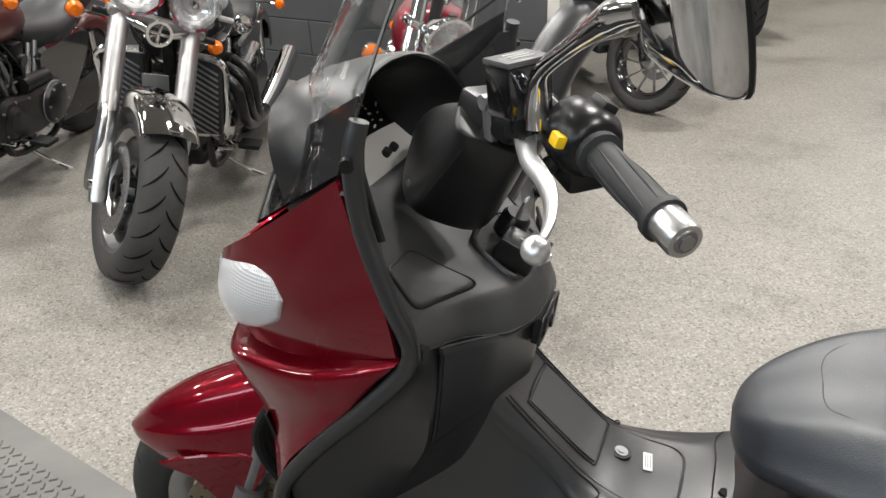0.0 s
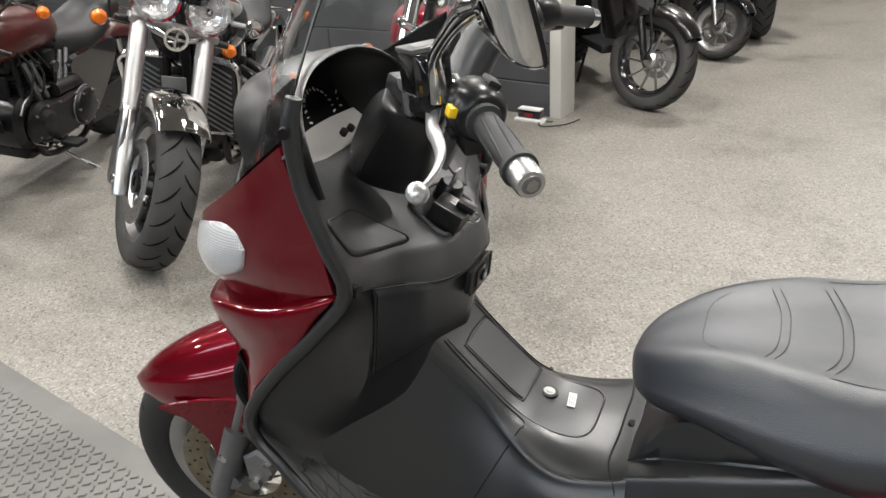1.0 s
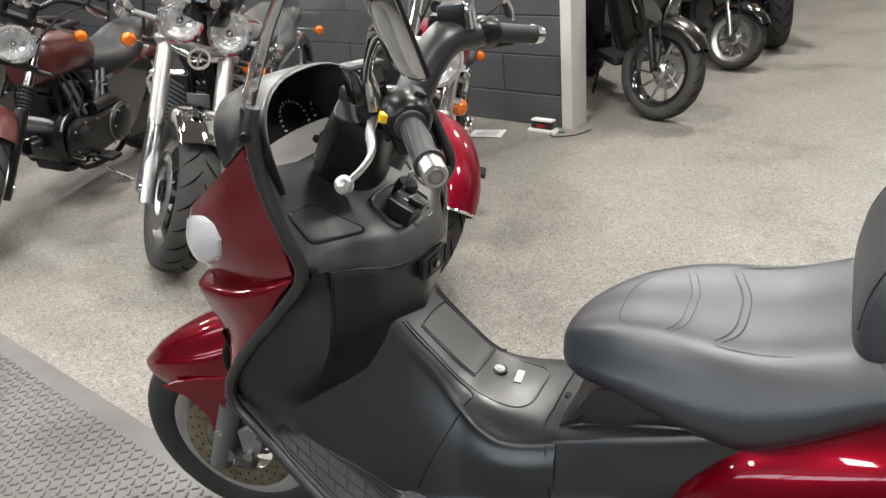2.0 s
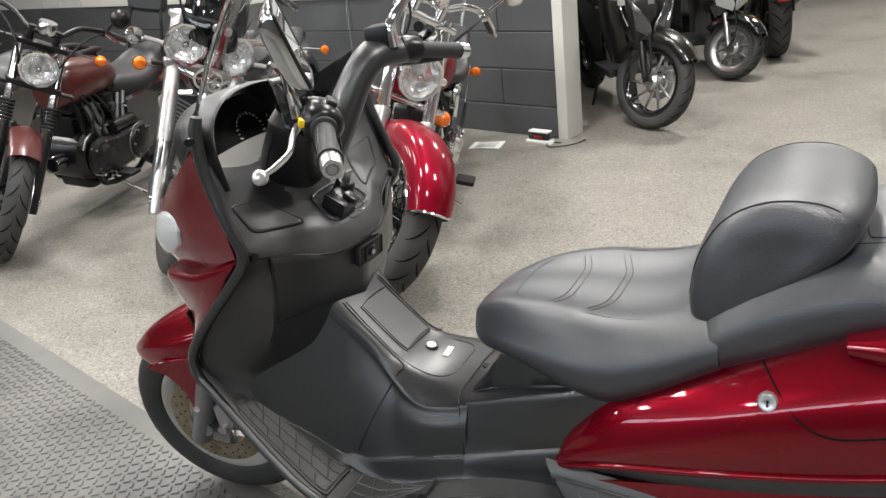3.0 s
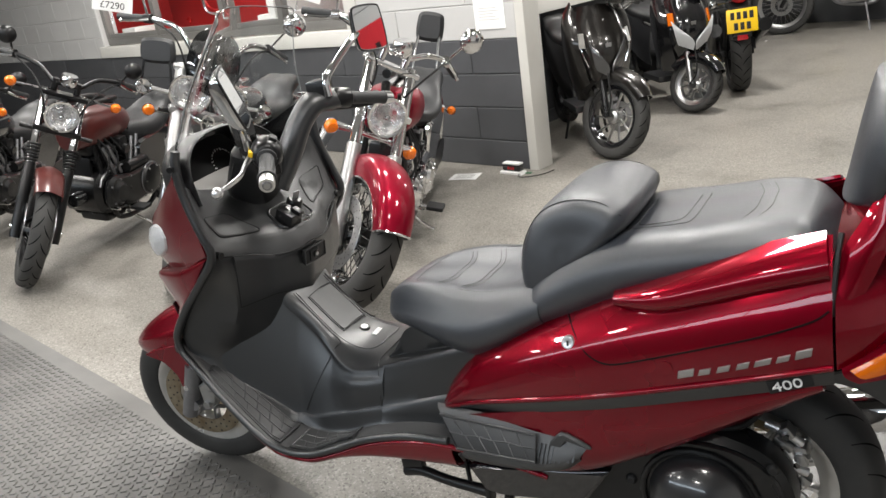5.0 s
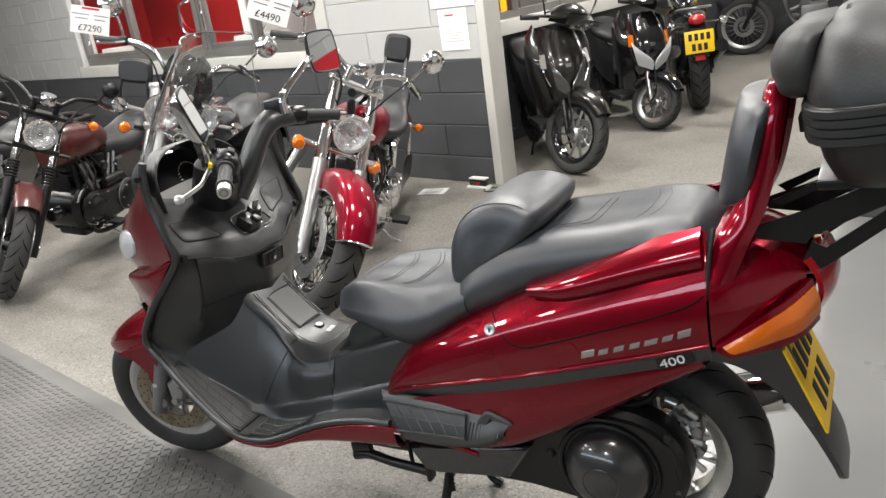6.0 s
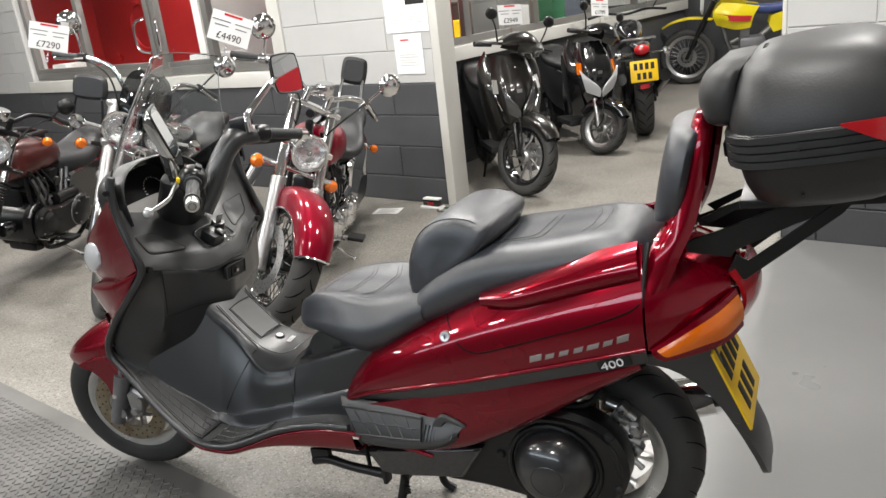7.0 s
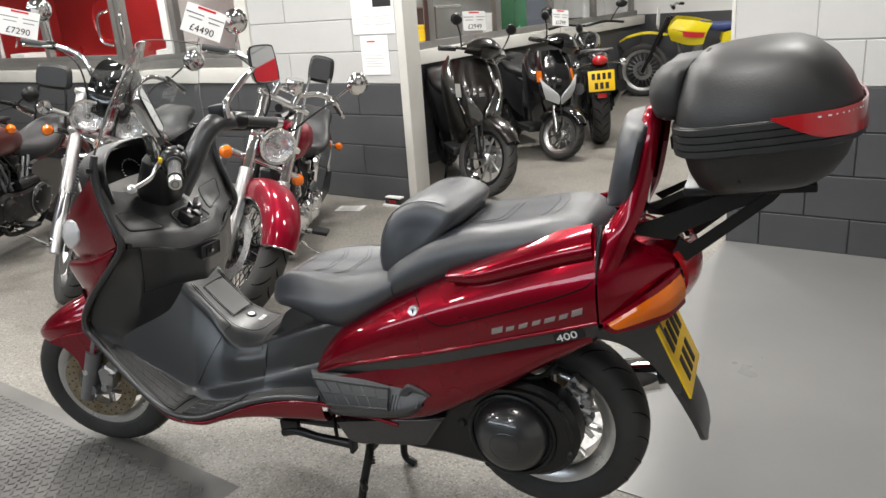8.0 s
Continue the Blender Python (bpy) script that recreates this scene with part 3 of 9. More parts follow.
part("worktop", Geo().box((0.6, 3.8, 0.04), (0, 0, 0.96), 0.006), "frame_grey", bench)
for su in (-0.25, 0.25):
    for sv in (-1.8, 1.8):
        part("leg", Geo().box((0.05, 0.05, 0.94), (su, sv, 0.47), 0.004), "frame_grey", bench)


def parcel(u, v, sx, sy, sz, mat_name, label):
    ob = part("storage_box", Geo().box((sx, sy, sz), (0, 0, sz / 2), 0.008), mat_name, None)
    ob.matrix_world = ROOM @ pose(u, v, 0.98, 0, 0, 6 * math.sin(v * 7))
    part("lid_edge", Geo().box((sx + 0.008, sy + 0.008, 0.03), (0, 0, sz - 0.02), 0.006), mat_name, ob)
    tagged(ob, label, "box", "boxes on the workbench")


parcel(-3.1, 4.1, 0.25, 0.34, 0.28, "dim_white", "white cardboard box on the workbench")
parcel(-3.15, 4.75, 0.2, 0.22, 0.2, "plate_yellow", "small yellow parts box on the workbench")
parcel(-3.2, 5.3, 0.3, 0.42, 0.36, "frame_grey", "grey parts box on the workbench")
parcel(-3.1, 6.0, 0.22, 0.3, 0.24, "dim_white", "white cardboard box on the workbench")
parcel(-3.15, 6.7, 0.25, 0.3, 0.4, "green_mark", "dark green parts box on the workbench")

# rubber mat with a plain border and raised tread
MAT_U, MAT_V = -0.225, -0.145
g = Geo()
g.add([(-6.5, -3.6, 0.0), (MAT_U, -3.6, 0.0), (MAT_U, MAT_V, 0.0), (-6.5, MAT_V, 0.0),
       (-6.5, -3.6, 0.011), (MAT_U - 0.05, -3.6, 0.011), (MAT_U - 0.05, MAT_V - 0.05, 0.011), (-6.5, MAT_V - 0.05, 0.011)],
      [(4, 5, 6, 7), (0, 1, 5, 4), (1, 2, 6, 5), (2, 3, 7, 6), (3, 0, 4, 7), (3, 2, 1, 0)])
mat = structure("rubber_mat", g, "mat_rubber", "grey rubber floor mat with raised tread pattern and bevelled border", "mat")
tread = Geo()
tv, tf = [], []
for i in range(0, 120):
    for j in range(0, 56):
        cu, cv = MAT_U - 0.082 - i * 0.027, MAT_V - 0.082 - j * 0.027
        if cu < -3.6:
            continue
        ang = 0.80 if (i + j) % 2 else -0.77
        c, s = math.cos(ang), math.sin(ang)
        o = len(tv)
        for z, hx, hy in ((0.0105, 0.0108, 0.0046), (0.0145, 0.0086, 0.0026)):
            for sx, sy in ((-1, -1), (1, -1), (1, 1), (-1, 1)):
                tv.append((cu + c * sx * hx - s * sy * hy, cv + s * sx * hx + c * sy * hy, z))
        tf += [(o + 4, o + 5, o + 6, o + 7)] + [(o + k, o + (k + 1) % 4, o + 4 + (k + 1) % 4, o + 4 + k) for k in range(4)]
tread.add(tv, tf)
tr = part("tread", tread, "mat_rubber", mat, "", 30, None, False)
tagged(tr, kind="stuff")

# ---- wheels ----


def tyre_profile(R, w, rim_r):
    h = R - rim_r
    return [(rim_r, -w * 0.36), (rim_r + h * 0.2, -w * 0.47), (rim_r + h * 0.5, -w * 0.5), (R - h * 0.22, -w * 0.44), (R - h * 0.07, -w * 0.28), (R, 0),
            (R - h * 0.07, w * 0.28), (R - h * 0.22, w * 0.44), (rim_r + h * 0.5, w * 0.5), (rim_r + h * 0.2, w * 0.47), (rim_r, w * 0.36), (rim_r - 0.004, 0)]


def tyre_geo(R, w, rim_r, n=56):
    """Tyre carcass, turned about y."""
    sm = [(q.x, q.y) for q in catmull([(a, b, 0) for a, b in tyre_profile(R, w, rim_r)], 2, True)]
    return Geo().lathe(sm, n, None, True)


def tread_geo(R, w, rim_r, count, slant=1.1, width=0.0135):
    """Dark slanting strips laid on the crown from the middle to the shoulder: groove shade as colour."""
    g = Geo()
    crown = sorted((q.y / w, q.x) for q in catmull([(a, b, 0) for a, b in tyre_profile(R, w, rim_r)], 4, True) if q.x > rim_r + (R - rim_r) * 0.52)
    for i in range(count):
        for sgn in (-1, 1):
            a0 = 2 * math.pi * (i + (0.5 if sgn > 0 else 0)) / count
            rows = []
            for k in range(8):
                t = k / 7
                y = 0.03 + 0.44 * t
                r = float(np.interp(sgn * y, [q[0] for q in crown], [q[1] for q in crown])) + 0.0016
                a = a0 + slant * (t ** 0.8) * 0.3 * (0.16 / R) ** 0.5
                da = width * (0.45 + 0.55 * math.sin(math.pi * min(1.0, t + 0.15))) / R
                rows.append([Vector((r * math.cos(a), sgn * y * w, r * math.sin(a))), Vector((r * math.cos(a + da), sgn * y * w, r * math.sin(a + da)))])
            g.grid(rows)
    return g


def rim_geo(rim_r, w, n=48, lip=0.012):
    prof = [(rim_r + 0.006, -w * 0.40), (rim_r + 0.008, -w * 0.36), (rim_r - 0.006, -w * 0.33), (rim_r - lip - 0.012, -w * 0.2), (rim_r - lip - 0.014, w * 0.2),
            (rim_r - 0.006, w * 0.33), (rim_r + 0.008, w * 0.36), (rim_r + 0.006, w * 0.40), (rim_r - lip, w * 0.38), (rim_r - lip - 0.022, w * 0.22), (rim_r - lip - 0.022, -w * 0.22), (rim_r - lip, -w * 0.38)]
    return Geo().lathe(prof, n, None, True)


def spokes_geo(rim_r, hub_r, count, width=0.03, depth=0.022, twist=0.0, double=False, off=0.0):
    g = Geo()
    for i in range(count):
        for s in ((-0.16, 0.16) if double else (0,)):
            a, b = 2 * math.pi * i / count + s * 0.7, 2 * math.pi * i / count + s * 1.6 + twist
            p0, p1 = Vector((hub_r * math.cos(a), off, hub_r * math.sin(a))), Vector(((rim_r - 0.016) * math.cos(b), off * 0.4, (rim_r - 0.016) * math.sin(b)))
            t = Vector((-math.sin((a + b) / 2), 0, math.cos((a + b) / 2)))
            k = width * (0.45 if double else 1.0)
            rows = []
            for p, sc in ((p0, 1.15), (p0.lerp(p1, 0.5), 0.8), (p1, 1.0)):
                rows.append([p + t * k * sc * 0.5 * x + Vector((0, y * depth * 0.5, 0)) for x, y in ((-1, -0.5), (-0.6, -1), (0.6, -1), (1, -0.5), (1, 0.5), (0.6, 1), (-0.6, 1), (-1, 0.5))])
            g.grid(rows, True, True)
    return g


def wire_spokes_geo(rim_r, hub_r, w, count=40):
    g = Geo()
    for i in range(count):
        a = 2 * math.pi * i / count
        b = a + (0.5 if i % 2 else -0.5)
        y = w if (i // 2) % 2 else -w
        g.tube([(hub_r * math.cos(b), y, hub_r * math.sin(b)), (rim_r * math.cos(a), 0, rim_r * math.sin(a))], 0.0022, 5)
    return g


def disc_geo(r, inner, y, th=0.004, n=48):
    """A brake disc with drilled dots shown as raised rims' holes."""
    return Geo().lathe([(inner, y - th / 2), (r, y - th / 2), (r, y + th / 2), (inner, y + th / 2)], n, None, True)


def holes_geo(r0, r1, y, count=54, size=0.0034):
    g = Geo()
    for i in range(count):
        a = 2 * math.pi * i / count
        r = r0 + (r1 - r0) * ((i * 2) % 5) / 4
        m = Matrix.Translation((r * math.cos(a), y, r * math.sin(a)))
        g.disc(size, 0, 8, m)
    return g


def wheel(parent, name, m, R, w, rim_r, style, mats, disc=None, count=5, tread=26, groove=0.0125):
    """A wheel part: rim mesh with tyre, hub, spokes and disc under it. mats: rim, spoke, disc."""
    rim = part(name, rim_geo(rim_r, w), mats[0], parent, m=m)
    part("tyre", tyre_geo(R, w, rim_r), "tyre_rubber", rim, "black rubber tyre")
    tagged(part("tread_groove", tread_geo(R, w, rim_r, tread, 1.1, groove), "groove_black", rim, sharp=80, fix=False), kind="stuff")
    part("hub", Geo().lathe([(0.001, -w * 0.42), (0.03, -w * 0.42), (0.045, -w * 0.3), (0.05, 0), (0.045, w * 0.3), (0.03, w * 0.42), (0.001, w * 0.42)], 24), mats[1], rim)
    if style == "wire":
        tagged(part("spoke", wire_spokes_geo(rim_r - 0.02, 0.045, w * 0.3), mats[1], rim), kind="stuff")
    elif style == "double":
        part("spoke", spokes_geo(rim_r, 0.04, count, 0.034, 0.024, 0.0, True), mats[1], rim)
    elif style == "twist":
        part("spoke", spokes_geo(rim_r, 0.035, count * 2, 0.013, 0.020, 0.55), mats[1], rim)
        part("rim_edge", Geo().tube([((rim_r - 0.006) * math.cos(a), -w * 0.40, (rim_r - 0.006) * math.sin(a)) for a in [2 * math.pi * i / 40 for i in range(40)]], 0.0028, 6, 1, True), "alloy", rim, "bright machined rim edge")
    else:
        part("spoke", spokes_geo(rim_r, 0.04, count, 0.036, 0.024), mats[1], rim)
    if disc:
        r, ys = disc
        for y in ys:
            d = part("brake_disc", disc_geo(r, r * 0.62, y), mats[2], rim)
            tagged(part("drilling", holes_geo(r * 0.7, r * 0.94, y - 0.0026 if y < 0 else y + 0.0026), "ink", d, fix=False), kind="stuff")
            part("carrier", spokes_geo(r * 0.68, 0.03, 5, 0.03, 0.006, 0.3, False, y).lathe([(0.02, y - 0.004), (0.045, y - 0.004), (0.045, y + 0.004), (0.02, y + 0.004)], 20, None, True), mats[1], d)
    return rim


# ---- the maroon maxi scooter on its centre stand; x runs aft, left is minus y ----
BIKE = pose(-0.023, 0.029, 0.051, 0, -3.3, 1.0)
sc = thing("maxi_scooter", BIKE, "glossy maroon maxi scooter with black seat on its centre stand", "scooter")

STEER = Matrix.Translation((-0.76, 0, 0.264)) @ Matrix.Rotation(radians(11), 4, (0.454, 0, 0.891)) @ Matrix.Translation((0.76, 0, -0.264))
fw = wheel(sc, "front_wheel", STEER @ Matrix.Translation((-0.790, 0, 0.262)), 0.252, 0.105, 0.168, "double", ("rim_bright", "grey_metal", "rusty_disc"), (0.13, (-0.06, 0.06)), 3, 22, 0.006)
rw = wheel(sc, "rear_wheel", Matrix.Translation((0.777, 0, 0.246)), 0.252, 0.130, 0.17, "double", ("rim_bright", "lever_alloy", "rusty_disc"), (0.1, (0.05,)), 5, 22, 0.006)

# fork legs, caliper, fender
for s in (-1, 1):
    leg = part("fork_leg", Geo().tube([(-0.835, s * 0.082, 0.225), (-0.75, s * 0.082, 0.40)], [0.026, 0.026], 16).tube([(-0.75, s * 0.082, 0.40), (-0.66, s * 0.082, 0.58)], 0.017, 14).tube([(-0.80, s * 0.05, 0.262), (-0.80, s * 0.10, 0.262)], 0.02, 12), "grey_metal", sc, m=STEER)
part("caliper", Geo().prism([(-0.76, 0.25), (-0.71, 0.27), (-0.69, 0.32), (-0.72, 0.35), (-0.755, 0.33)], 0.05, 0.006, at=-0.10).tube([(-0.74, -0.11, 0.27), (-0.74, -0.04, 0.27)], 0.012, 8).tube([(-0.705, -0.11, 0.31), (-0.705, -0.04, 0.31)], 0.012, 8), "alloy", sc, m=STEER)
rows = []
for x, w, zl, zt in ((-1.0, 0.012, 0.440, 0.448), (-0.975, 0.034, 0.432, 0.470), (-0.93, 0.058, 0.428, 0.503), (-0.86, 0.080, 0.428, 0.540), (-0.78, 0.090, 0.434, 0.572), (-0.70, 0.090, 0.452, 0.600), (-0.64, 0.086, 0.48, 0.615)):
    h = zt - zl
    half = [(x, -w, zl), (x, -w * 1.03, zl + h * 0.22), (x, -w * 0.93, zl + h * 0.52), (x, -w * 0.80, zl + h * 0.62), (x, -w * 0.5, zl + h * 0.90)]
    rows.append(half + [(x, 0, zt)] + [(a, -b, c) for a, b, c in reversed(half)])
part("front_fender", Geo().loft(rows, 4, 3, thick=0.004), "red_paint", sc, "glossy maroon front mudguard", m=STEER)
for s in (-1, 1):
    part("fender_bracket", Geo().prism([(-0.90, 0.445), (-0.80, 0.47), (-0.70, 0.47), (-0.735, 0.40), (-0.765, 0.335), (-0.79, 0.312), (-0.812, 0.33), (-0.815, 0.37), (-0.85, 0.42)], 0.006, 0.002, smooth=2, at=s * 0.094 - 0.003), "red_paint", sc, m=STEER)
    part("bracket_bolt", Geo().tube([(-0.792, s * 0.095, 0.332), (-0.792, s * 0.108, 0.332)], 0.009, 10), "chrome", sc, m=STEER)

# nose fairing
rows = []
for k, s in ((1, -1), (0.8, -1), (0.5, -1), (0.25, -1), (0, 1), (0.25, 1), (0.5, 1), (0.8, 1), (1, 1)):
    if k == 1:
        pts = [(-0.383, s * 0.246, 0.997), (-0.366, s * 0.254, 0.93), (-0.346, s * 0.257, 0.86), (-0.340, s * 0.256, 0.806)]
    elif k == 0.8:
        pts = [(-0.50, s * 0.210, 0.925), (-0.49, s * 0.230, 0.875), (-0.475, s * 0.236, 0.82), (-0.472, s * 0.222, 0.764)]
    elif k == 0.5:
        pts = [(-0.612, s * 0.160, 0.862), (-0.618, s * 0.172, 0.83), (-0.618, s * 0.174, 0.79), (-0.598, s * 0.166, 0.745)]
    elif k == 0.25:
        pts = [(-0.665, s * 0.075, 0.825), (-0.68, s * 0.082, 0.80), (-0.685, s * 0.082, 0.765), (-0.66, s * 0.078, 0.732)]
    else:
        pts = [(-0.685, 0, 0.812), (-0.702, 0, 0.785), (-0.707, 0, 0.755), (-0.68, 0, 0.725)]
    rows.append(pts)
NOSE = [q for r in [catmull([c[j] for c in [catmull(r, 6) for r in rows]], 8) for j in range(19)] for q in r]


def quad(x, z):
    x, z = x + 0.55, z - 0.82
    return (1, x, z, x * x, x * z, z * z, x ** 3)


NEAR = [q for q in NOSE if q.y > 0.05 and -0.67 < q.x < -0.43 and 0.74 < q.z < 0.91]
FLANK = np.linalg.lstsq(np.array([quad(q.x, q.z) for q in NEAR]), np.array([q.y for q in NEAR]), rcond=None)[0]


def side_of_nose(x, z):
    """Half width of the nose at a point of its side."""
    return float(np.dot(FLANK, quad(x, z)))


nose = part("nose_fairing", Geo().loft(rows, 5, 4, thick=-0.004), "red_paint", sc, "glossy maroon upper front fairing")

# lower cowl: a raised wedge that runs from the rim to the nose and down
for s in (-1, 1):
    rows = [[(-0.338, s * 0.256, 0.804), (-0.340, s * 0.263, 0.800), (-0.345, s * 0.265, 0.795), (-0.352, s * 0.264, 0.787), (-0.362, s * 0.262, 0.778)],
            [(-0.40, s * 0.246, 0.785), (-0.402, s * 0.262, 0.778), (-0.405, s * 0.266, 0.762), (-0.404, s * 0.265, 0.745), (-0.405, s * 0.264, 0.732)],
            [(-0.472, s * 0.224, 0.765), (-0.480, s * 0.248, 0.756), (-0.478, s * 0.255, 0.735), (-0.466, s * 0.255, 0.705), (-0.458, s * 0.264, 0.682)],
            [(-0.545, s * 0.194, 0.752), (-0.560, s * 0.222, 0.742), (-0.552, s * 0.226, 0.712), (-0.525, s * 0.232, 0.665), (-0.508, s * 0.262, 0.632)],
            [(-0.60, s * 0.165, 0.742), (-0.622, s * 0.186, 0.732), (-0.612, s * 0.188, 0.695), (-0.568, s * 0.205, 0.635), (-0.528, s * 0.262, 0.592)],
            [(-0.655, s * 0.08, 0.730), (-0.672, s * 0.09, 0.718), (-0.655, s * 0.10, 0.665), (-0.605, s * 0.16, 0.585), (-0.532, s * 0.262, 0.556)],
            [(-0.675, 0, 0.724), (-0.69, 0, 0.71), (-0.668, 0, 0.64), (-0.61, s * 0.10, 0.55), (-0.520, s * 0.262, 0.530)]]
    part("lower_cowl", Geo().loft(rows, 4, 5, thick=0.004 * -s), "red_paint", sc, "glossy maroon lower front cowl", 28)
    # clear front indicator: straight leading edge, rounded tail
    rows = []
    for i in range(13):
        u = i / 12
        h = 0.046 * (1 - max(0.0, (u - 0.35) / 0.65) ** 2.6) ** 0.5 * (1 - 0.10 * (1 - u))
        x, zc = -0.640 + 0.158 * u, 0.808 + 0.038 * u
        row = []
        for q, k in ((-1.0, 0.004), (-0.85, 0.010), (-0.4, 0.013), (0.0, 0.014), (0.4, 0.013), (0.85, 0.010), (1.0, 0.004)):
            z, px = zc + q * h, x + 0.010 * q * (1 - u)
            row.append((px - 0.3 * k, s * (side_of_nose(px, z) + k * (1 - 0.6 * u ** 6) * min(1.0, 0.5 + 3 * u)), z))
        rows.append(row)
    part("front_indicator", Geo().loft(rows, 4, 4, thick=0.008 * -s), "ribbed_lens", sc, "ribbed clear white indicator lens")
    part("headlight", Geo().loft([[(-0.70, s * 0.01, 0.805), (-0.675, s * 0.08, 0.818), (-0.648, s * 0.122, 0.835)], [(-0.722, s * 0.01, 0.77), (-0.70, s * 0.085, 0.778), (-0.664, s * 0.128, 0.785)], [(-0.71, s * 0.01, 0.738), (-0.688, s * 0.08, 0.741), (-0.656, s * 0.125, 0.750)]], 4, 4, thick=0.008 * -s), "lens_glass", sc, "clear headlight lens")
# cavity behind the fender and radiator grille
part("front_cavity", Geo().loft([[(-0.56, -0.22, 0.66), (-0.60, 0, 0.68), (-0.56, 0.22, 0.66)], [(-0.50, -0.235, 0.52), (-0.52, 0, 0.52), (-0.50, 0.235, 0.52)], [(-0.40, -0.22, 0.36), (-0.42, 0, 0.34), (-0.40, 0.22, 0.36)], [(-0.28, -0.2, 0.27), (-0.28, 0, 0.25), (-0.28, 0.2, 0.27)]], 3, 3, thick=0.004), "satin_black", sc)
for k in range(3):
    part("brake_hose", Geo().tube([(-0.60, -0.13 + k * 0.012, 0.63), (-0.645, -0.15 + k * 0.012, 0.56), (-0.64, -0.14 + k * 0.014, 0.48), (-0.60, -0.12, 0.42), (-0.55, -0.10, 0.40)], 0.008, 8, 5), "rubber", sc)

# rim of the leg shield, floor rail and maroon rail
RIM = [(-0.352, 0.245, 1.056), (-0.362, 0.250, 1.02), (-0.362, 0.252, 0.95), (-0.340, 0.256, 0.87), (-0.325, 0.256, 0.805), (-0.375, 0.264, 0.745), (-0.455, 0.268, 0.67), (-0.515, 0.270, 0.60),
       (-0.520, 0.272, 0.555), (-0.485, 0.276, 0.515), (-0.40, 0.282, 0.42), (-0.32, 0.286, 0.345), (-0.255, 0.287, 0.311), (-0.175, 0.282, 0.305), (-0.10, 0.271, 0.324), (-0.03, 0.259, 0.349), (0.04, 0.249, 0.365), (0.12, 0.243, 0.375), (0.21, 0.238, 0.374)]
for s in (-1, 1):
    part("shield_rim", Geo().tube([(x, s * y, z) for x, y, z in RIM], [0.010, 0.0115] + [0.0105] * 6 + [0.009] * 11, 10, 4), "black_plastic", sc, "black plastic edge of the leg shield")
    part("sill_rail", Geo().tube([(x + 0.004, s * (y - 0.002), z - 0.016) for x, y, z in RIM[8:]] + [(0.32, s * 0.225, 0.335), (0.42, s * 0.21, 0.30)], [0.004, 0.005] + [0.0055] * 6 + [0.007] * 5, 10, 4), "red_paint", sc, "glossy maroon lower edge rail")
    part("sill_skirt", Geo().loft([[(x + 0.004, s * (y - 0.001), z - 0.014), (x + 0.005, s * (y - 0.003), (z - 0.014) * 0.55 + min(z - 0.026, 0.304) * 0.45), (x + 0.006, s * (y - 0.016), min(z - 0.026, 0.304)), (x + 0.006, s * (y - 0.07), min(z - 0.032, 0.296))] for x, y, z in RIM[12:]], 4, 3, thick=-0.004 * s), "red_paint", sc, "glossy maroon skirt under the foot board")
    part("shield_screw", Geo().tube([(-0.362, s * 0.262, 1.02), (-0.357, s * 0.272, 1.02)], 0.007, 10), "satin_black", sc)

# inner leg shield, dash and glove box
SH = [(0.80, (-0.330, -0.322, -0.280, -0.252)), (0.775, (-0.347, -0.324, -0.286, -0.254)), (0.72, (-0.41, -0.333, -0.296, -0.265)), (0.65, (-0.49, -0.347, -0.312, -0.282)), (0.60, (-0.520, -0.372, -0.328, -0.292)), (0.55, (-0.520, -0.425, -0.35, -0.30)), (0.50, (-0.48, -0.448, -0.38, -0.315)), (0.42, (-0.415, -0.415, -0.385, -0.33)), (0.33, (-0.33, -0.33, -0.33, -0.33))]


def shield_x(y, z):
    """The leg shield's face at a half width and a height."""
    xs = [float(np.interp(abs(y), (0.0, 0.13, 0.205, 0.252), tuple(reversed(q[1])))) for q in reversed(SH)]
    return float(np.interp(z, [q[0] for q in reversed(SH)], xs))


# dash top: slopes up from the rear lip to the binnacle
DY = (0.0, 0.05, 0.10, 0.15, 0.20, 0.25)
DXR, DZR = (-0.246, -0.252, -0.274, -0.306, -0.322, -0.332), (0.757, 0.752, 0.756, 0.776, 0.792, 0.804)
DXK, DZK = (-0.262, -0.268, -0.289, -0.318, -0.333, -0.341), (0.796, 0.796, 0.802, 0.808, 0.818, 0.832)
DXF, DZF = (-0.452, -0.450, -0.437, -0.416, -0.394, -0.372), (0.907, 0.909, 0.921, 0.936, 0.952, 0.985)
LIP = catmull([(y, x, z) for y, x, z in zip(DY, DXR, DZR)], 6)


def dash_point(y, t, lift=0.0):
    """A point of the dash's slope: a steep step at the rear lip, then flat up to the binnacle."""
    k = min(abs(y), 0.25)
    x0, z0 = (float(np.interp(k, [q[0] for q in LIP], [q[i] for q in LIP])) for i in (1, 2))
    x1, z1, x2, z2 = (float(np.interp(k, DY, q)) for q in (DXK, DZK, DXF, DZF))
    if t < 0.12:
        w = t / 0.12
        return Vector((x0 + (x1 - x0) * w ** 1.15 + lift, y, z0 + (z1 - z0) * w ** 0.9 + lift * 0.4))
    w = (t - 0.12) / 0.88
    return Vector((x1 + (x2 - x1) * w + lift * 0.5, y, z1 + (z2 - z1) * w + lift))


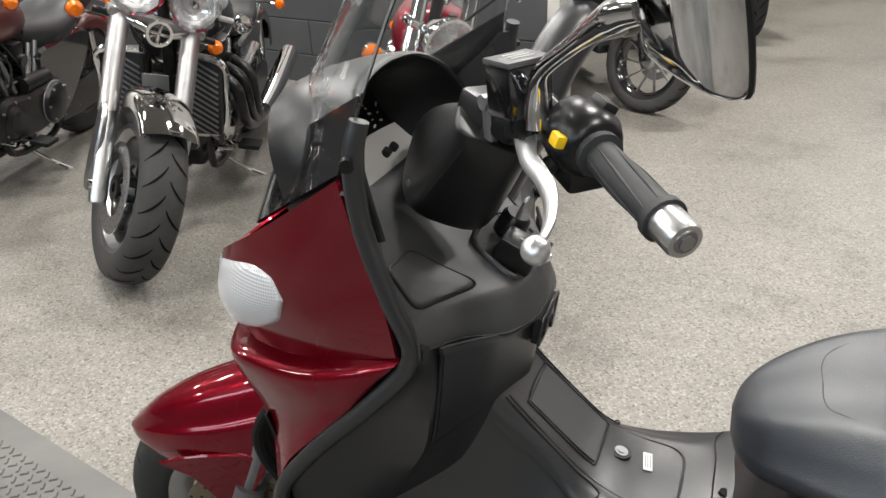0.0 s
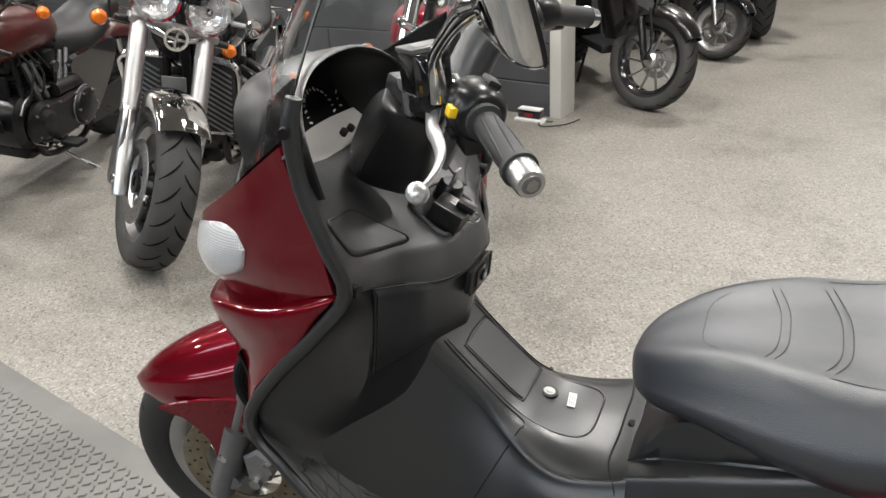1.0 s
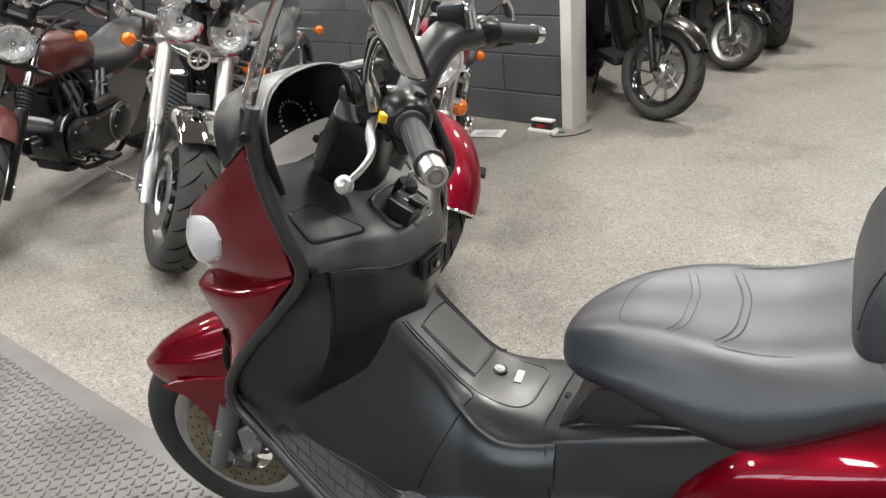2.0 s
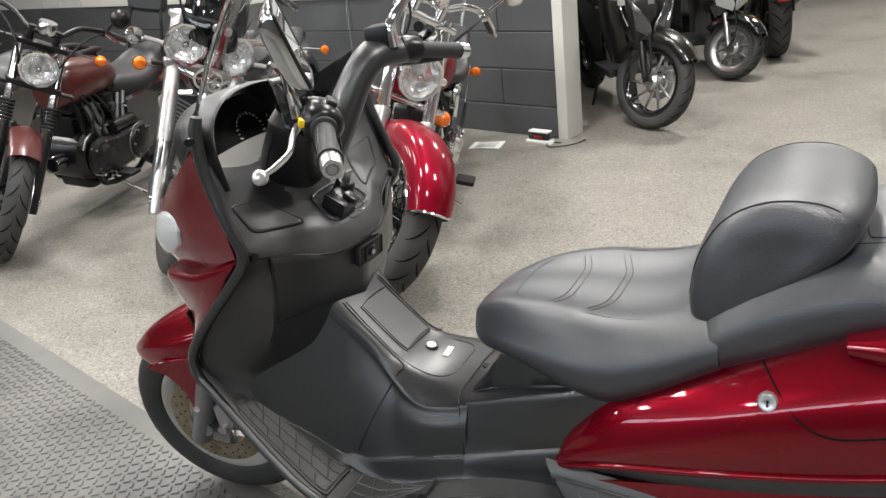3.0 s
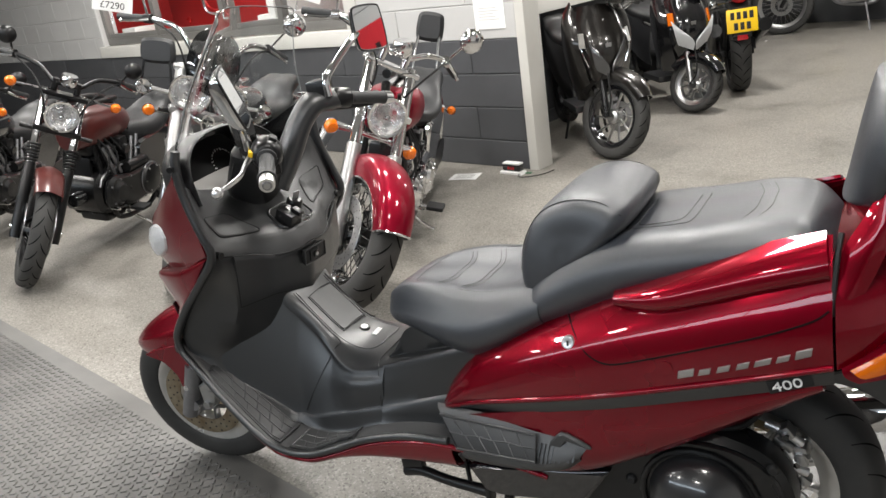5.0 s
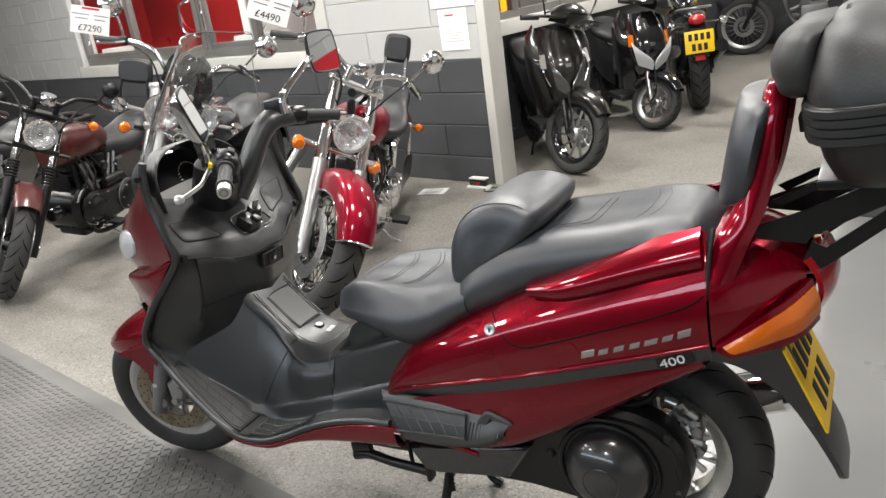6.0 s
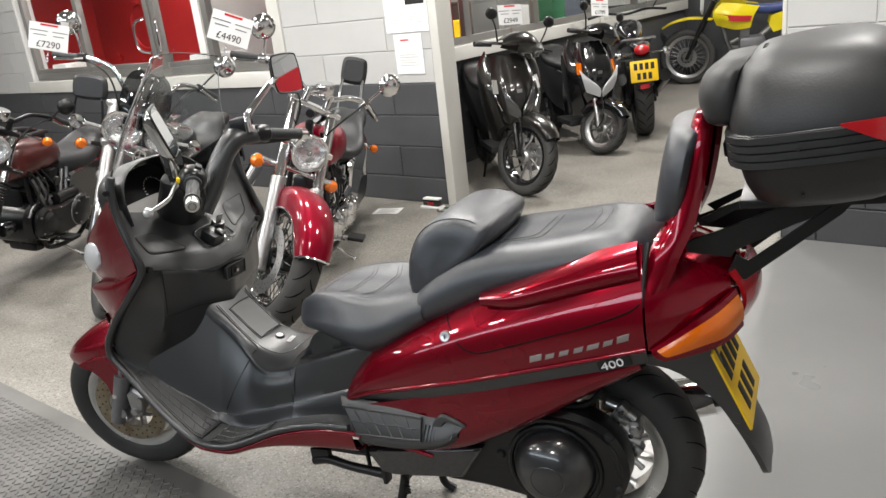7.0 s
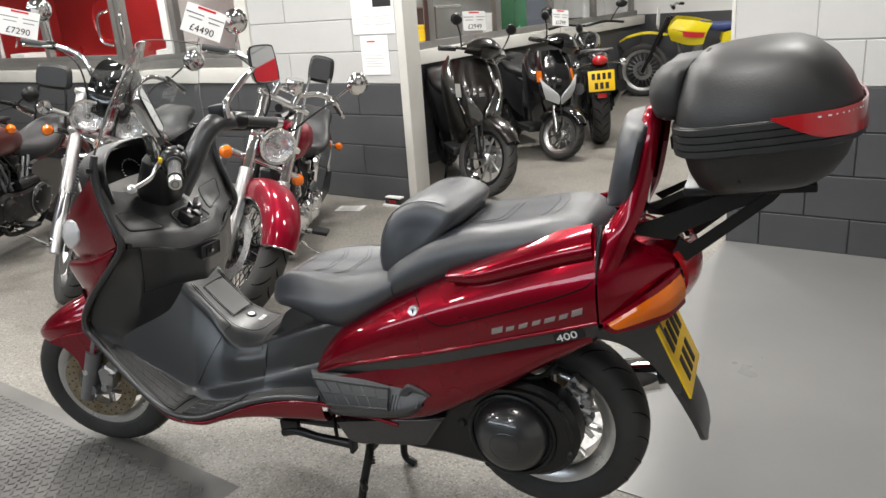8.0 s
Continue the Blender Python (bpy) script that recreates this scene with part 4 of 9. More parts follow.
rows = []
for q in (0.0, 0.04, 0.10, 0.2, 0.32, 0.45, 0.58, 0.7, 0.8, 0.9, 1.0):
    row = []
    for k in range(33):
        y = -0.252 + k * 0.504 / 32
        p = dash_point(max(-0.25, min(0.25, y)), 0)
        z = p.z - 0.008 + (0.33 - p.z + 0.008) * q
        row.append((min(p.x - 0.004, shield_x(y, z)) if q < 0.05 else shield_x(y, z), y, z))
    rows.append(row)
part("leg_shield", Geo().loft(rows, 3, 1, thick=-0.005), "black_plastic", sc, "matt black moulded leg shield")
rows = []
for k in range(31):
    y = -0.25 + k * 0.5 / 30
    p = dash_point(y, 0)
    rows.append([p + Vector((0.001, 0, -0.012))] + [dash_point(y, q) for q in (0.0, 0.03, 0.06, 0.09, 0.12, 0.15, 0.2, 0.3, 0.45, 0.6, 0.8, 1.0)] + [dash_point(y, 1.0) + Vector((-0.008, 0, 0.002))])
part("dash_panel", Geo().loft(rows, 1, 1, thick=0.005), "top_lit_plastic", sc, "matt black dash panel")


def rounded(corners, k=0.2):
    """A polygon with its corners cut round."""
    out, n = [], len(corners)
    for i in range(n):
        p, c, q = (Vector((*corners[j % n], 0)) for j in (i - 1, i, i + 1))
        a, b = c.lerp(p, k), c.lerp(q, k)
        out += [tuple(a.lerp(c, w).lerp(c.lerp(b, w), w))[:2] for w in (0.0, 0.2, 0.4, 0.6, 0.8, 1.0)]
        out += [tuple(b.lerp(q.lerp(c, k), w))[:2] for w in (0.33, 0.67)]
    return out


def lid_on_dash(name, corners, lift=0.0025):
    cy, ct = sum(q[0] for q in corners) / len(corners), sum(q[1] for q in corners) / len(corners)
    ring = rounded(corners)
    rows = []
    for k, l in ((1.0, -0.004), (1.0, lift * 0.6), (0.975, lift), (0.85, lift), (0.7, lift), (0.55, lift), (0.4, lift), (0.25, lift), (0.0, lift)):
        rows.append([dash_point(cy + (a - cy) * k, ct + (b - ct) * k, l) for a, b in ring])
    part(name, Geo().grid(rows, True), "top_lit_plastic", sc, "matt black dash compartment lid")
    part("lid_seam", Geo().tube([tuple(dash_point(cy + (a - cy) * 1.03, ct + (b - ct) * 1.03, 0.0008)) for a, b in ring], 0.0020, 6, 1, True), "ink", sc)


for s in (-1, 1):
    lid_on_dash("dash_lid", [(s * 0.219, 0.52), (s * 0.142, 0.57), (s * 0.100, 0.20), (s * 0.202, 0.20)])
# key recess between the lids: its shade painted as a flat dark patch
KEY = [(-0.055, 0.16), (-0.052, 0.28), (-0.035, 0.44), (0.03, 0.46), (0.066, 0.38), (0.068, 0.18), (0.05, 0.14), (-0.04, 0.14)]
ring = [(q.x, q.y) for q in catmull([(a, b, 0) for a, b in KEY], 3, True)]
recess = part("ignition_recess", Geo().grid([[dash_point(0.004 + (a - 0.004) * k, 0.30 + (b - 0.30) * k, 0.0016) for a, b in ring] for k in (1.0, 0.8, 0.5, 0.03)], True), "ink", sc, "flat dark patch for the shade of the ignition recess")
part("recess_lip", Geo().tube([tuple(dash_point(a, b, 0.0015)) for a, b in ring], 0.0042, 8, 1, True), "black_plastic", recess)
KM = Matrix.Translation(dash_point(0.0, 0.27, 0.004)) @ pose(0, 0, 0, 0, 30, 0)
part("key_block", Geo().box((0.052, 0.046, 0.034), (0.012, -0.026, 0.012), 0.006).box((0.03, 0.02, 0.012), (0.03, -0.02, 0.034), 0.004), "satin_black", recess, "black key shutter block", m=KM)
part("ignition_lock", Geo().lathe([(0.001, 0.03), (0.016, 0.03), (0.02, 0.025), (0.022, 0.0), (0.001, 0.0)], 20), "satin_black", recess, m=KM @ pose(-0.014, 0.026, 0.0, 90, 0, 0))
part("key_blade", Geo().box((0.004, 0.022, 0.026), (-0.014, 0.026, 0.040), 0.0015), "grey_metal", recess, m=KM)
part("key_ring", Geo().tube([(0.038 + 0.012 * math.cos(a), 0.004 + 0.016 * math.sin(a), 0.008) for a in [2 * math.pi * i / 14 for i in range(14)]], 0.002, 6, 1, True), "chrome", recess, m=KM)
part("lock_print", Geo().box((0.012, 0.002, 0.0006), (0.012, -0.026, 0.0295)), "paper_white", recess, m=KM)
# black line for the door seam and the painted shade under the lip
part("lip_seam", Geo().tube([tuple(dash_point(-0.25 + k * 0.5 / 40, 0) + Vector((0.0005, 0, -0.008))) for k in range(41)], 0.0022, 6), "ink", sc)
# glove box door with latch
gl = []
for q in (0.0, 0.06, 0.14, 0.35, 0.6, 0.85, 1.0):
    row = []
    for k in range(33):
        y = -0.20 + k * 0.0125
        lip = dash_point(y, 0)
        top, low = lip.z - 0.010, 0.652 - 0.22 * max(0.0, 0.12 - abs(y))
        zz = top + (low - top) * q
        row.append((shield_x(y, zz) + (0.0045 if 0.0 < q < 1.0 else 0.002), y, zz))
    gl.append(row)
glove = part("glove_box_door", Geo().loft(gl, 2, 1, thick=-0.006), "black_plastic", sc, "matt black glove box door")
edge = [Vector(q) for q in gl[0]] + [Vector(r[-1]) for r in gl[1:-1]] + [Vector(q) for q in reversed(gl[-1])] + [Vector(r[0]) for r in reversed(gl[1:-1])]
part("door_seam", Geo().tube([(q.x + 0.0025, q.y * 1.012, q.z - 0.002 if q.z < 0.66 else q.z + 0.002) for q in edge], 0.0026, 6, 1, True), "ink", glove)
LM = Matrix.Translation((-0.2565, 0.006, 0.712)) @ pose(0, 0, 0, 0, 12, 0)
# a raised black block stands for the latch recess and its shade
part("latch_recess", Geo().box((0.012, 0.080, 0.040), (0, 0, 0), 0.004), "ink", glove, m=LM)
part("recess_frame", Geo().tube([(0.006, 0.041 * a, 0.021 * b) for a, b in ((-1, -0.9), (-0.9, -1), (0.9, -1), (1, -0.9), (1, 0.9), (0.9, 1), (-0.9, 1), (-1, 0.9))], 0.0022, 6, 1, True), "black_plastic", glove, m=LM)
part("latch", Geo().box((0.014, 0.034, 0.030), (0.003, -0.006, 0), 0.004).tube([(0.010, -0.002, 0), (0.014, -0.002, 0)], 0.010, 16), "satin_black", glove, m=LM)
part("latch_print", Geo().tube([(0.0135, -0.002, 0), (0.0146, -0.002, 0)], 0.005, 12), "print_grey", glove, m=LM)
for s in (-1, 1):
    part("coat_hook", Geo().tube([(-0.335, s * 0.234, 0.800), (-0.318, s * 0.234, 0.797)], 0.009, 12), "ink", sc)

rows = [[(-0.356, 0.240, 1.045), (-0.40, 0.222, 1.040), (-0.46, 0.188, 1.020)], [(-0.364, 0.246, 0.985), (-0.41, 0.226, 0.98), (-0.475, 0.195, 0.97)], [(-0.366, 0.248, 0.93), (-0.41, 0.226, 0.93), (-0.47, 0.20, 0.92)]]
inner = part("inner_fairing", Geo().loft(rows, 3, 3, thick=0.004), "black_plastic", sc, "matt black inner fairing beside the screen")
part("fairing_screw", Geo().tube([(-0.385, 0.229, 1.02), (-0.383, 0.222, 1.02)], 0.008, 10), "ink", inner)
# instrument binnacle
rows = []
for dx, k in ((-0.12, 0.84), (-0.085, 0.92), (-0.045, 0.97), (-0.012, 0.996), (0.0, 1.0), (0.004, 0.985)):
    row = []
    for a in range(0, 181, 15):
        ca, sa = math.cos(radians(a)), math.sin(radians(a))
        row.append((-0.392 + dx - 0.03 * sa + 0.022 * (1 - sa), -0.036 + 0.168 * k * abs(ca) ** 0.85 * (1 if ca > 0 else -1), 0.912 + 0.152 * k * sa ** 0.72))
    rows.append(row)
part("binnacle_hood", Geo().loft(rows, 3, 2, thick=0.004), "satin_plastic", sc, "matt black arched instrument hood")
face = part("gauge_face", Geo().loft([[(-0.478, -0.15, 0.938), (-0.500, -0.06, 0.940), (-0.506, 0.02, 0.942), (-0.500, 0.10, 0.940), (-0.478, 0.19, 0.938)], [(-0.488, -0.14, 0.98), (-0.514, -0.06, 0.985), (-0.522, 0.02, 0.988), (-0.514, 0.10, 0.985), (-0.488, 0.18, 0.98)], [(-0.486, -0.10, 1.025), (-0.512, -0.05, 1.03), (-0.520, 0.02, 1.035), (-0.512, 0.08, 1.03), (-0.486, 0.14, 1.025)]], 3, 4, thick=0.003), "gauge_black", sc, "dark instrument face with gauges")
# bezel coloured pale for the reflection in the gauge glass
part("lower_bezel", Geo().loft([[(-0.425, -0.165, 0.912), (-0.448, -0.08, 0.900), (-0.458, 0.02, 0.894), (-0.448, 0.12, 0.900), (-0.425, 0.20, 0.912)], [(-0.452, -0.160, 0.930), (-0.474, -0.08, 0.922), (-0.482, 0.02, 0.918), (-0.474, 0.12, 0.922), (-0.452, 0.20, 0.930)], [(-0.474, -0.152, 0.942), (-0.496, -0.06, 0.944), (-0.502, 0.02, 0.946), (-0.496, 0.10, 0.944), (-0.474, 0.192, 0.942)]], 4, 4, thick=0.003), "bezel_reflection", face, "lower bezel, pale grey in place of the gauge glass reflection", 60)
for cy, r, n in ((0.026, 0.036, 15), (0.108, 0.026, 9)):
    for k in range(n):
        a = radians(195 - k * 210 / (n - 1))
        up = Vector((-0.33, 0, 0.944))
        part("gauge_mark", Geo().box((0.0010, 0.0018 if k % 2 else 0.0028, 0.0045 if k % 2 else 0.0070), (0, 0, 0)), "paper_white", face, m=Matrix.Translation(Vector((-0.504, cy + r * math.cos(a), 0.962)) + up * (r * math.sin(a))) @ pose(0, 0, 0, 0, -19, 0) @ pose(0, 0, 0, 90 - math.degrees(a), 0, 0))
for y in (0.040, 0.062):
    part("trip_button", Geo().tube([(-0.482, y, 0.918), (-0.474, y, 0.927)], 0.0065, 12), "ink", face)

# windscreen with dark foot
rows = []
for t in (0.0, 0.22, 0.5, 0.78, 1.0):
    row = []
    for k in (-1, -0.75, -0.4, 0, 0.4, 0.75, 1):
        bx, by, bz = (-0.66 + 0.285 * abs(k) ** 1.7, 0.252 * k, 0.835 + 0.17 * abs(k) ** 1.6)
        tx, ty, tz = (-0.31 + 0.075 * abs(k) ** 2, 0.13 * k, 1.335 - 0.03 * k ** 2)
        bulge = 0.03 * math.sin(math.pi * t)
        row.append((bx + (tx - bx) * t - bulge * 0.6, by + (ty - by) * t, bz + (tz - bz) * t + bulge * 0.3))
    rows.append(row)
scr = part("windscreen", Geo().loft(rows, 4, 4, thick=0.003), "clear_screen", sc, "clear acrylic windscreen", 60)
scr.visible_shadow = False
edge = [Vector(r[0]) for r in rows[1:]] + [Vector(q) for q in rows[-1][1:]] + [Vector(r[-1]) for r in reversed(rows[1:-1])]
# grey tube added along the edge, painting its line of reflection
part("screen_edge", Geo().tube([tuple(q) for q in edge], 0.0013, 6, 4), "edge_glint", scr)
low = [[Vector(a).lerp(Vector(b), q) + Vector((-0.004, 0, 0.001)) for a, b in zip(rows[0], rows[1])] for q in (-0.02, 0.5, 0.95)]
part("screen_garnish", Geo().loft(low, 3, 4, thick=0.004), "gloss_black", sc, "gloss black panel at the foot of the screen")

# ---- handlebar: turned a little to the left ----
SD, SW_, SU = Vector((0.367, -0.270, 0.890)), Vector((0.179, -0.919, -0.352)), Vector((0.913, 0.288, -0.289))


def shroud_ring(c, a, b, e, tilt=0.0):
    """A rounded square across the steering column."""
    out = []
    for i in range(32):
        q = 2 * math.pi * i / 32
        k, h = math.cos(q), math.sin(q)
        k, h = math.copysign(abs(k) ** e, k), math.copysign(abs(h) ** e, h)
        out.append(Vector(c) + SU * a * k + SW_ * b * h + SD * tilt * k)
    return out


rows = [shroud_ring(c, a, b, e, -0.008) for c, a, b, e in (((-0.368, 0.006, 0.908), 0.046, 0.082, 0.7), ((-0.365, 0.004, 0.914), 0.058, 0.096, 0.62), ((-0.361, 0.0013, 0.923), 0.063, 0.1015, 0.6), ((-0.340, -0.022, 0.944), 0.060, 0.090, 0.58), ((-0.310, -0.056, 0.970), 0.053, 0.068, 0.56), ((-0.284, -0.086, 0.992), 0.046, 0.046, 0.55), ((-0.272, -0.100, 1.006), 0.042, 0.034, 0.55), ((-0.270, -0.102, 1.008), 0.039, 0.031, 0.6))]
shroud = part("handlebar_cover", Geo().loft(rows, 4, 1, True, True), "satin_plastic", sc, "matt black handlebar shroud")
crest = catmull([r[10] for r in rows[2:7]], 4)
part("shroud_seam", Geo().tube([tuple(q + SW_ * 0.0008) for q in crest[2:14]], 0.0013, 6), "ink", shroud)
part("shroud_screw", Geo().tube([(-0.380, -0.086, 0.934), (-0.384, -0.094, 0.933)], 0.0055, 10), "grey_metal", shroud)
part("cable_slot", Geo().prism([(-0.011, 0.02), (-0.010, -0.010), (-0.004, -0.015), (0.004, -0.015), (0.010, -0.010), (0.011, 0.02)], 0.010, 0.001), "ink", shroud, m=Matrix.Translation((-0.269, -0.124, 1.004)) @ pose(0, 0, 0, -12, 20, 15))
part("bar_clamp", Geo().box((0.085, 0.062, 0.030), (0, 0, 0), 0.008).tube([(-0.02, 0.0, 0.012), (-0.02, 0.0, 0.021)], 0.008, 12).tube([(0.02, 0.0, 0.012), (0.02, 0.0, 0.021)], 0.008, 12), "satin_black", sc, "black handlebar clamp", m=pose(-0.262, -0.094, 1.020, -10, 18, -30))
part("handlebar_arm", Geo().tube([(-0.32, 0.0, 0.90), (-0.285, 0.035, 0.96), (-0.25, 0.07, 1.035), (-0.222, 0.105, 1.075), (-0.195, 0.15, 1.075), (-0.18, 0.185, 1.068)], [0.04, 0.035, 0.032, 0.033, 0.03, 0.024], 14, 5, False, 0.8), "black_plastic", sc, "matt black handlebar arm cover")
LB0, LB1 = Vector((-0.215, -0.095, 1.035)), Vector((-0.054, -0.295, 0.980))
part("left_bar", Geo().tube([(-0.275, -0.06, 1.03), tuple(LB0), tuple(LB1)], 0.011, 12), "chrome", sc)
ld = (LB1 - LB0).normalized()
LG0 = LB1 - ld * 0.15
grip = part("left_grip", Geo().tube([tuple(LG0), tuple(LG0 + ld * 0.01), tuple(LG0 + ld * 0.012), tuple(LB1 - ld * 0.04), tuple(LB1 - ld * 0.038), tuple(LB1 - ld * 0.03)], [0.0225, 0.0225, 0.0165, 0.0165, 0.0205, 0.0205], 20), "grip_rubber", sc, "ribbed black rubber grip")
part("bar_end", Geo().tube([tuple(LB1 - ld * 0.032), tuple(LB1 - ld * 0.004), tuple(LB1)], [0.0168, 0.0168, 0.0150], 24), "rim_bright", sc, "chrome bar end weight")
part("bar_end_ring", Geo().tube([tuple(LB1 - ld * 0.001), tuple(LB1 + ld * 0.0012)], [0.0112, 0.0100], 20), "grey_metal", sc)
part("bar_end_bolt", Geo().tube([tuple(LB1 - ld * 0.002), tuple(LB1 + ld * 0.003)], 0.007, 6), "alloy", sc)
RB1 = Vector((-0.143, 0.328, 1.034))
RB0 = Vector((-0.18, 0.185, 1.068))
rd = (RB1 - RB0).normalized()
part("right_grip", Geo().tube([tuple(RB0 + rd * 0.01), tuple(RB1 - rd * 0.02)], 0.0165, 18), "grip_rubber", sc, "ribbed black rubber grip")
part("bar_end", Geo().tube([tuple(RB1 - rd * 0.024), tuple(RB1)], [0.018, 0.016], 16), "chrome", sc)


def along(o, d, roll=0.0):
    """A frame at o with local y along d."""
    q = d.to_track_quat("Y", "Z").to_matrix().to_4x4()
    return Matrix.Translation(o) @ q @ Matrix.Rotation(roll, 4, "Y")


# left switch pod
pod = part("switch_pod", Geo().lathe([(0.001, -0.032), (0.024, -0.032), (0.033, -0.022), (0.036, -0.004), (0.035, 0.016), (0.029, 0.028), (0.022, 0.033), (0.001, 0.033)], 28).box((0.046, 0.054, 0.034), (0.0, 0.0, -0.030), 0.007), "satin_black", sc, "black handlebar switch pod", m=along(LG0 - ld * 0.03, ld))
SW = (Vector((-0.70, -0.63, 0.33)) - ld * Vector((-0.70, -0.63, 0.33)).dot(ld)).normalized()
part("indicator_switch", Geo().box((0.013, 0.016, 0.011), (0, 0, 0), 0.003), "plate_yellow", sc, "yellow switch button", m=Matrix.Translation(LG0 - ld * 0.013 + SW * 0.035) @ Matrix(((ld.cross(SW).x, ld.x, SW.x, 0), (ld.cross(SW).y, ld.y, SW.y, 0), (ld.cross(SW).z, ld.z, SW.z, 0), (0, 0, 0, 1))))
for k in range(7):
    a = 2 * math.pi * k / 7
    u = ld.orthogonal().normalized()
    w = u * math.cos(a) + ld.cross(u) * math.sin(a)
    w2 = u * math.cos(a + 0.5) + ld.cross(u) * math.sin(a + 0.5)
    part("grip_rib", Geo().tube([tuple(LG0 + ld * 0.016 + w * 0.0162), tuple(LG0 + ld * 0.062 + (w + w2).normalized() * 0.0164), tuple(LG0 + ld * 0.108 + w2 * 0.0162)], [0.0008, 0.0022, 0.0008], 6, 4), "grip_rubber", grip)
part("dip_switch", Geo().box((0.018, 0.026, 0.012), (0, 0, 0.036), 0.004), "ink", pod, m=pose(0, 0, 0, 0, -35, 0))
part("horn_button", Geo().tube([(0.02, 0.0, -0.02), (0.034, 0.0, -0.026)], 0.009, 10), "ink", pod)
# brake lever, master cylinder and reservoir
lv = [(-0.226, -0.140, 1.016), (-0.219, -0.158, 1.010), (-0.208, -0.187, 1.002), (-0.190, -0.214, 0.998), (-0.173, -0.246, 0.990), (-0.163, -0.290, 0.984), (-0.164, -0.326, 0.979)]
part("brake_lever", Geo().tube(lv, [0.015, 0.0145, 0.0105, 0.0100, 0.0095, 0.0085, 0.0065], 12, 5, False, 0.5).ball(0.0125, (-0.164, -0.328, 0.979)), "lever_alloy", sc, "polished alloy brake lever with ball end")
part("master_cylinder", Geo().tube([(-0.262, -0.11, 1.035), (-0.215, -0.165, 1.028)], 0.014, 12).box((0.03, 0.04, 0.02), (-0.225, -0.145, 1.025), 0.004), "satin_black", sc)
resv = part("fluid_reservoir", Geo().box((0.042, 0.050, 0.050), (0, 0, 0), 0.004), "gloss_black", sc, "black brake fluid reservoir", m=pose(-0.226, -0.150, 1.062, 0, 0, -38))
part("reservoir_cap", Geo().box((0.044, 0.052, 0.006), (0, 0, 0.028), 0.002), "cap_grey", resv, "stamped metal reservoir cap")
for k in range(3):
    part("print_bar", Geo().box((0.003, 0.026, 0.0006), (-0.008 + k * 0.008, 0, 0.0314)), "print_grey", resv)
part("banjo_bolt", Geo().tube([(-0.272, -0.132, 1.042), (-0.262, -0.120, 1.042)], 0.0085, 8).tube([(-0.268, -0.126, 1.038), (-0.270, -0.122, 0.992)], 0.006, 8), "grey_metal", sc)
# left mirror on a chrome stem
part("mirror_stem", Geo().tube([(-0.205, -0.168, 1.03), (-0.203, -0.172, 1.062), (-0.192, -0.190, 1.088), (-0.150, -0.238, 1.122), (-0.112, -0.276, 1.148), (-0.088, -0.300, 1.156)], [0.013, 0.011, 0.0075, 0.008, 0.013, 0.010], 12, 5), "chrome", sc, "chrome mirror stem")


def mirror_head(name, m, label):
    """A rounded rectangular mirror: chrome back, dark rim, glass on its minus y side."""
    out = ((-1, -0.72), (-0.8, -0.95), (0, -1), (0.85, -0.95), (1.02, -0.75), (1.05, 0), (0.97, 0.8), (0.8, 0.97), (0, 1), (-0.8, 0.92), (-0.98, 0.7), (-1.05, 0))
    h = part(name, Geo().loft([[(x * a, d, z * b) for x, z in out] for a, b, d in ((0.022, 0.026, 0.030), (0.040, 0.046, 0.023), (0.049, 0.057, 0.010), (0.051, 0.059, 0.0), (0.049, 0.056, -0.002))], 3, 3, True, True), "chrome", sc, label, m=m)
    part("mirror_rim", Geo().tube([(x * 0.050, -0.001, z * 0.058) for x, z in out], 0.0028, 8, 3, True), "satin_black", h)
    part("mirror_glass", Geo().loft([[(x * 0.048, -0.0026, z * 0.055) for x, z in out], [(x * 0.001, -0.0026, z * 0.001) for x, z in out]], 1, 3, True), "mirror_glass", h, "mirror glass")
    return h


mirror_head("left_mirror", Matrix.Translation((-0.050, -0.325, 1.166)) @ pose(0, 0, 0, 0, 0, 127) @ pose(0, 0, 0, -14, -8, 0), "chrome backed rectangular mirror")
mirror_head("right_mirror", Matrix.Translation((-0.155, 0.315, 1.222)) @ pose(0, 0, 0, 0, 0, 78) @ pose(0, 0, 0, -6, 4, 0), "chrome backed rectangular mirror")
part("mirror_stem", Geo().tube([(-0.185, 0.125, 1.085), (-0.185, 0.128, 1.125), (-0.175, 0.16, 1.155), (-0.165, 0.235, 1.20), (-0.17, 0.28, 1.215)], [0.013, 0.012, 0.009, 0.009, 0.010], 12, 5), "chrome", sc, "chrome mirror stem")
# right-hand controls
part("switch_pod", Geo().lathe([(0.001, -0.025), (0.02, -0.025), (0.026, -0.015), (0.026, 0.02), (0.02, 0.026), (0.001, 0.026)], 20), "satin_black", sc, m=along(RB0 - rd * 0.015, rd))
part("brake_lever", Geo().tube([(-0.225, 0.15, 1.055), (-0.24, 0.20, 1.045), (-0.228, 0.25, 1.035), (-0.19, 0.31, 1.028)], [0.01, 0.009, 0.008, 0.0075], 8, 4, False, 0.7), "satin_black", sc)
part("right_reservoir", Geo().box((0.05, 0.06, 0.045), (0, 0, 0), 0.006), "satin_black", sc, m=pose(-0.215, 0.135, 1.105, 0, 0, 15))

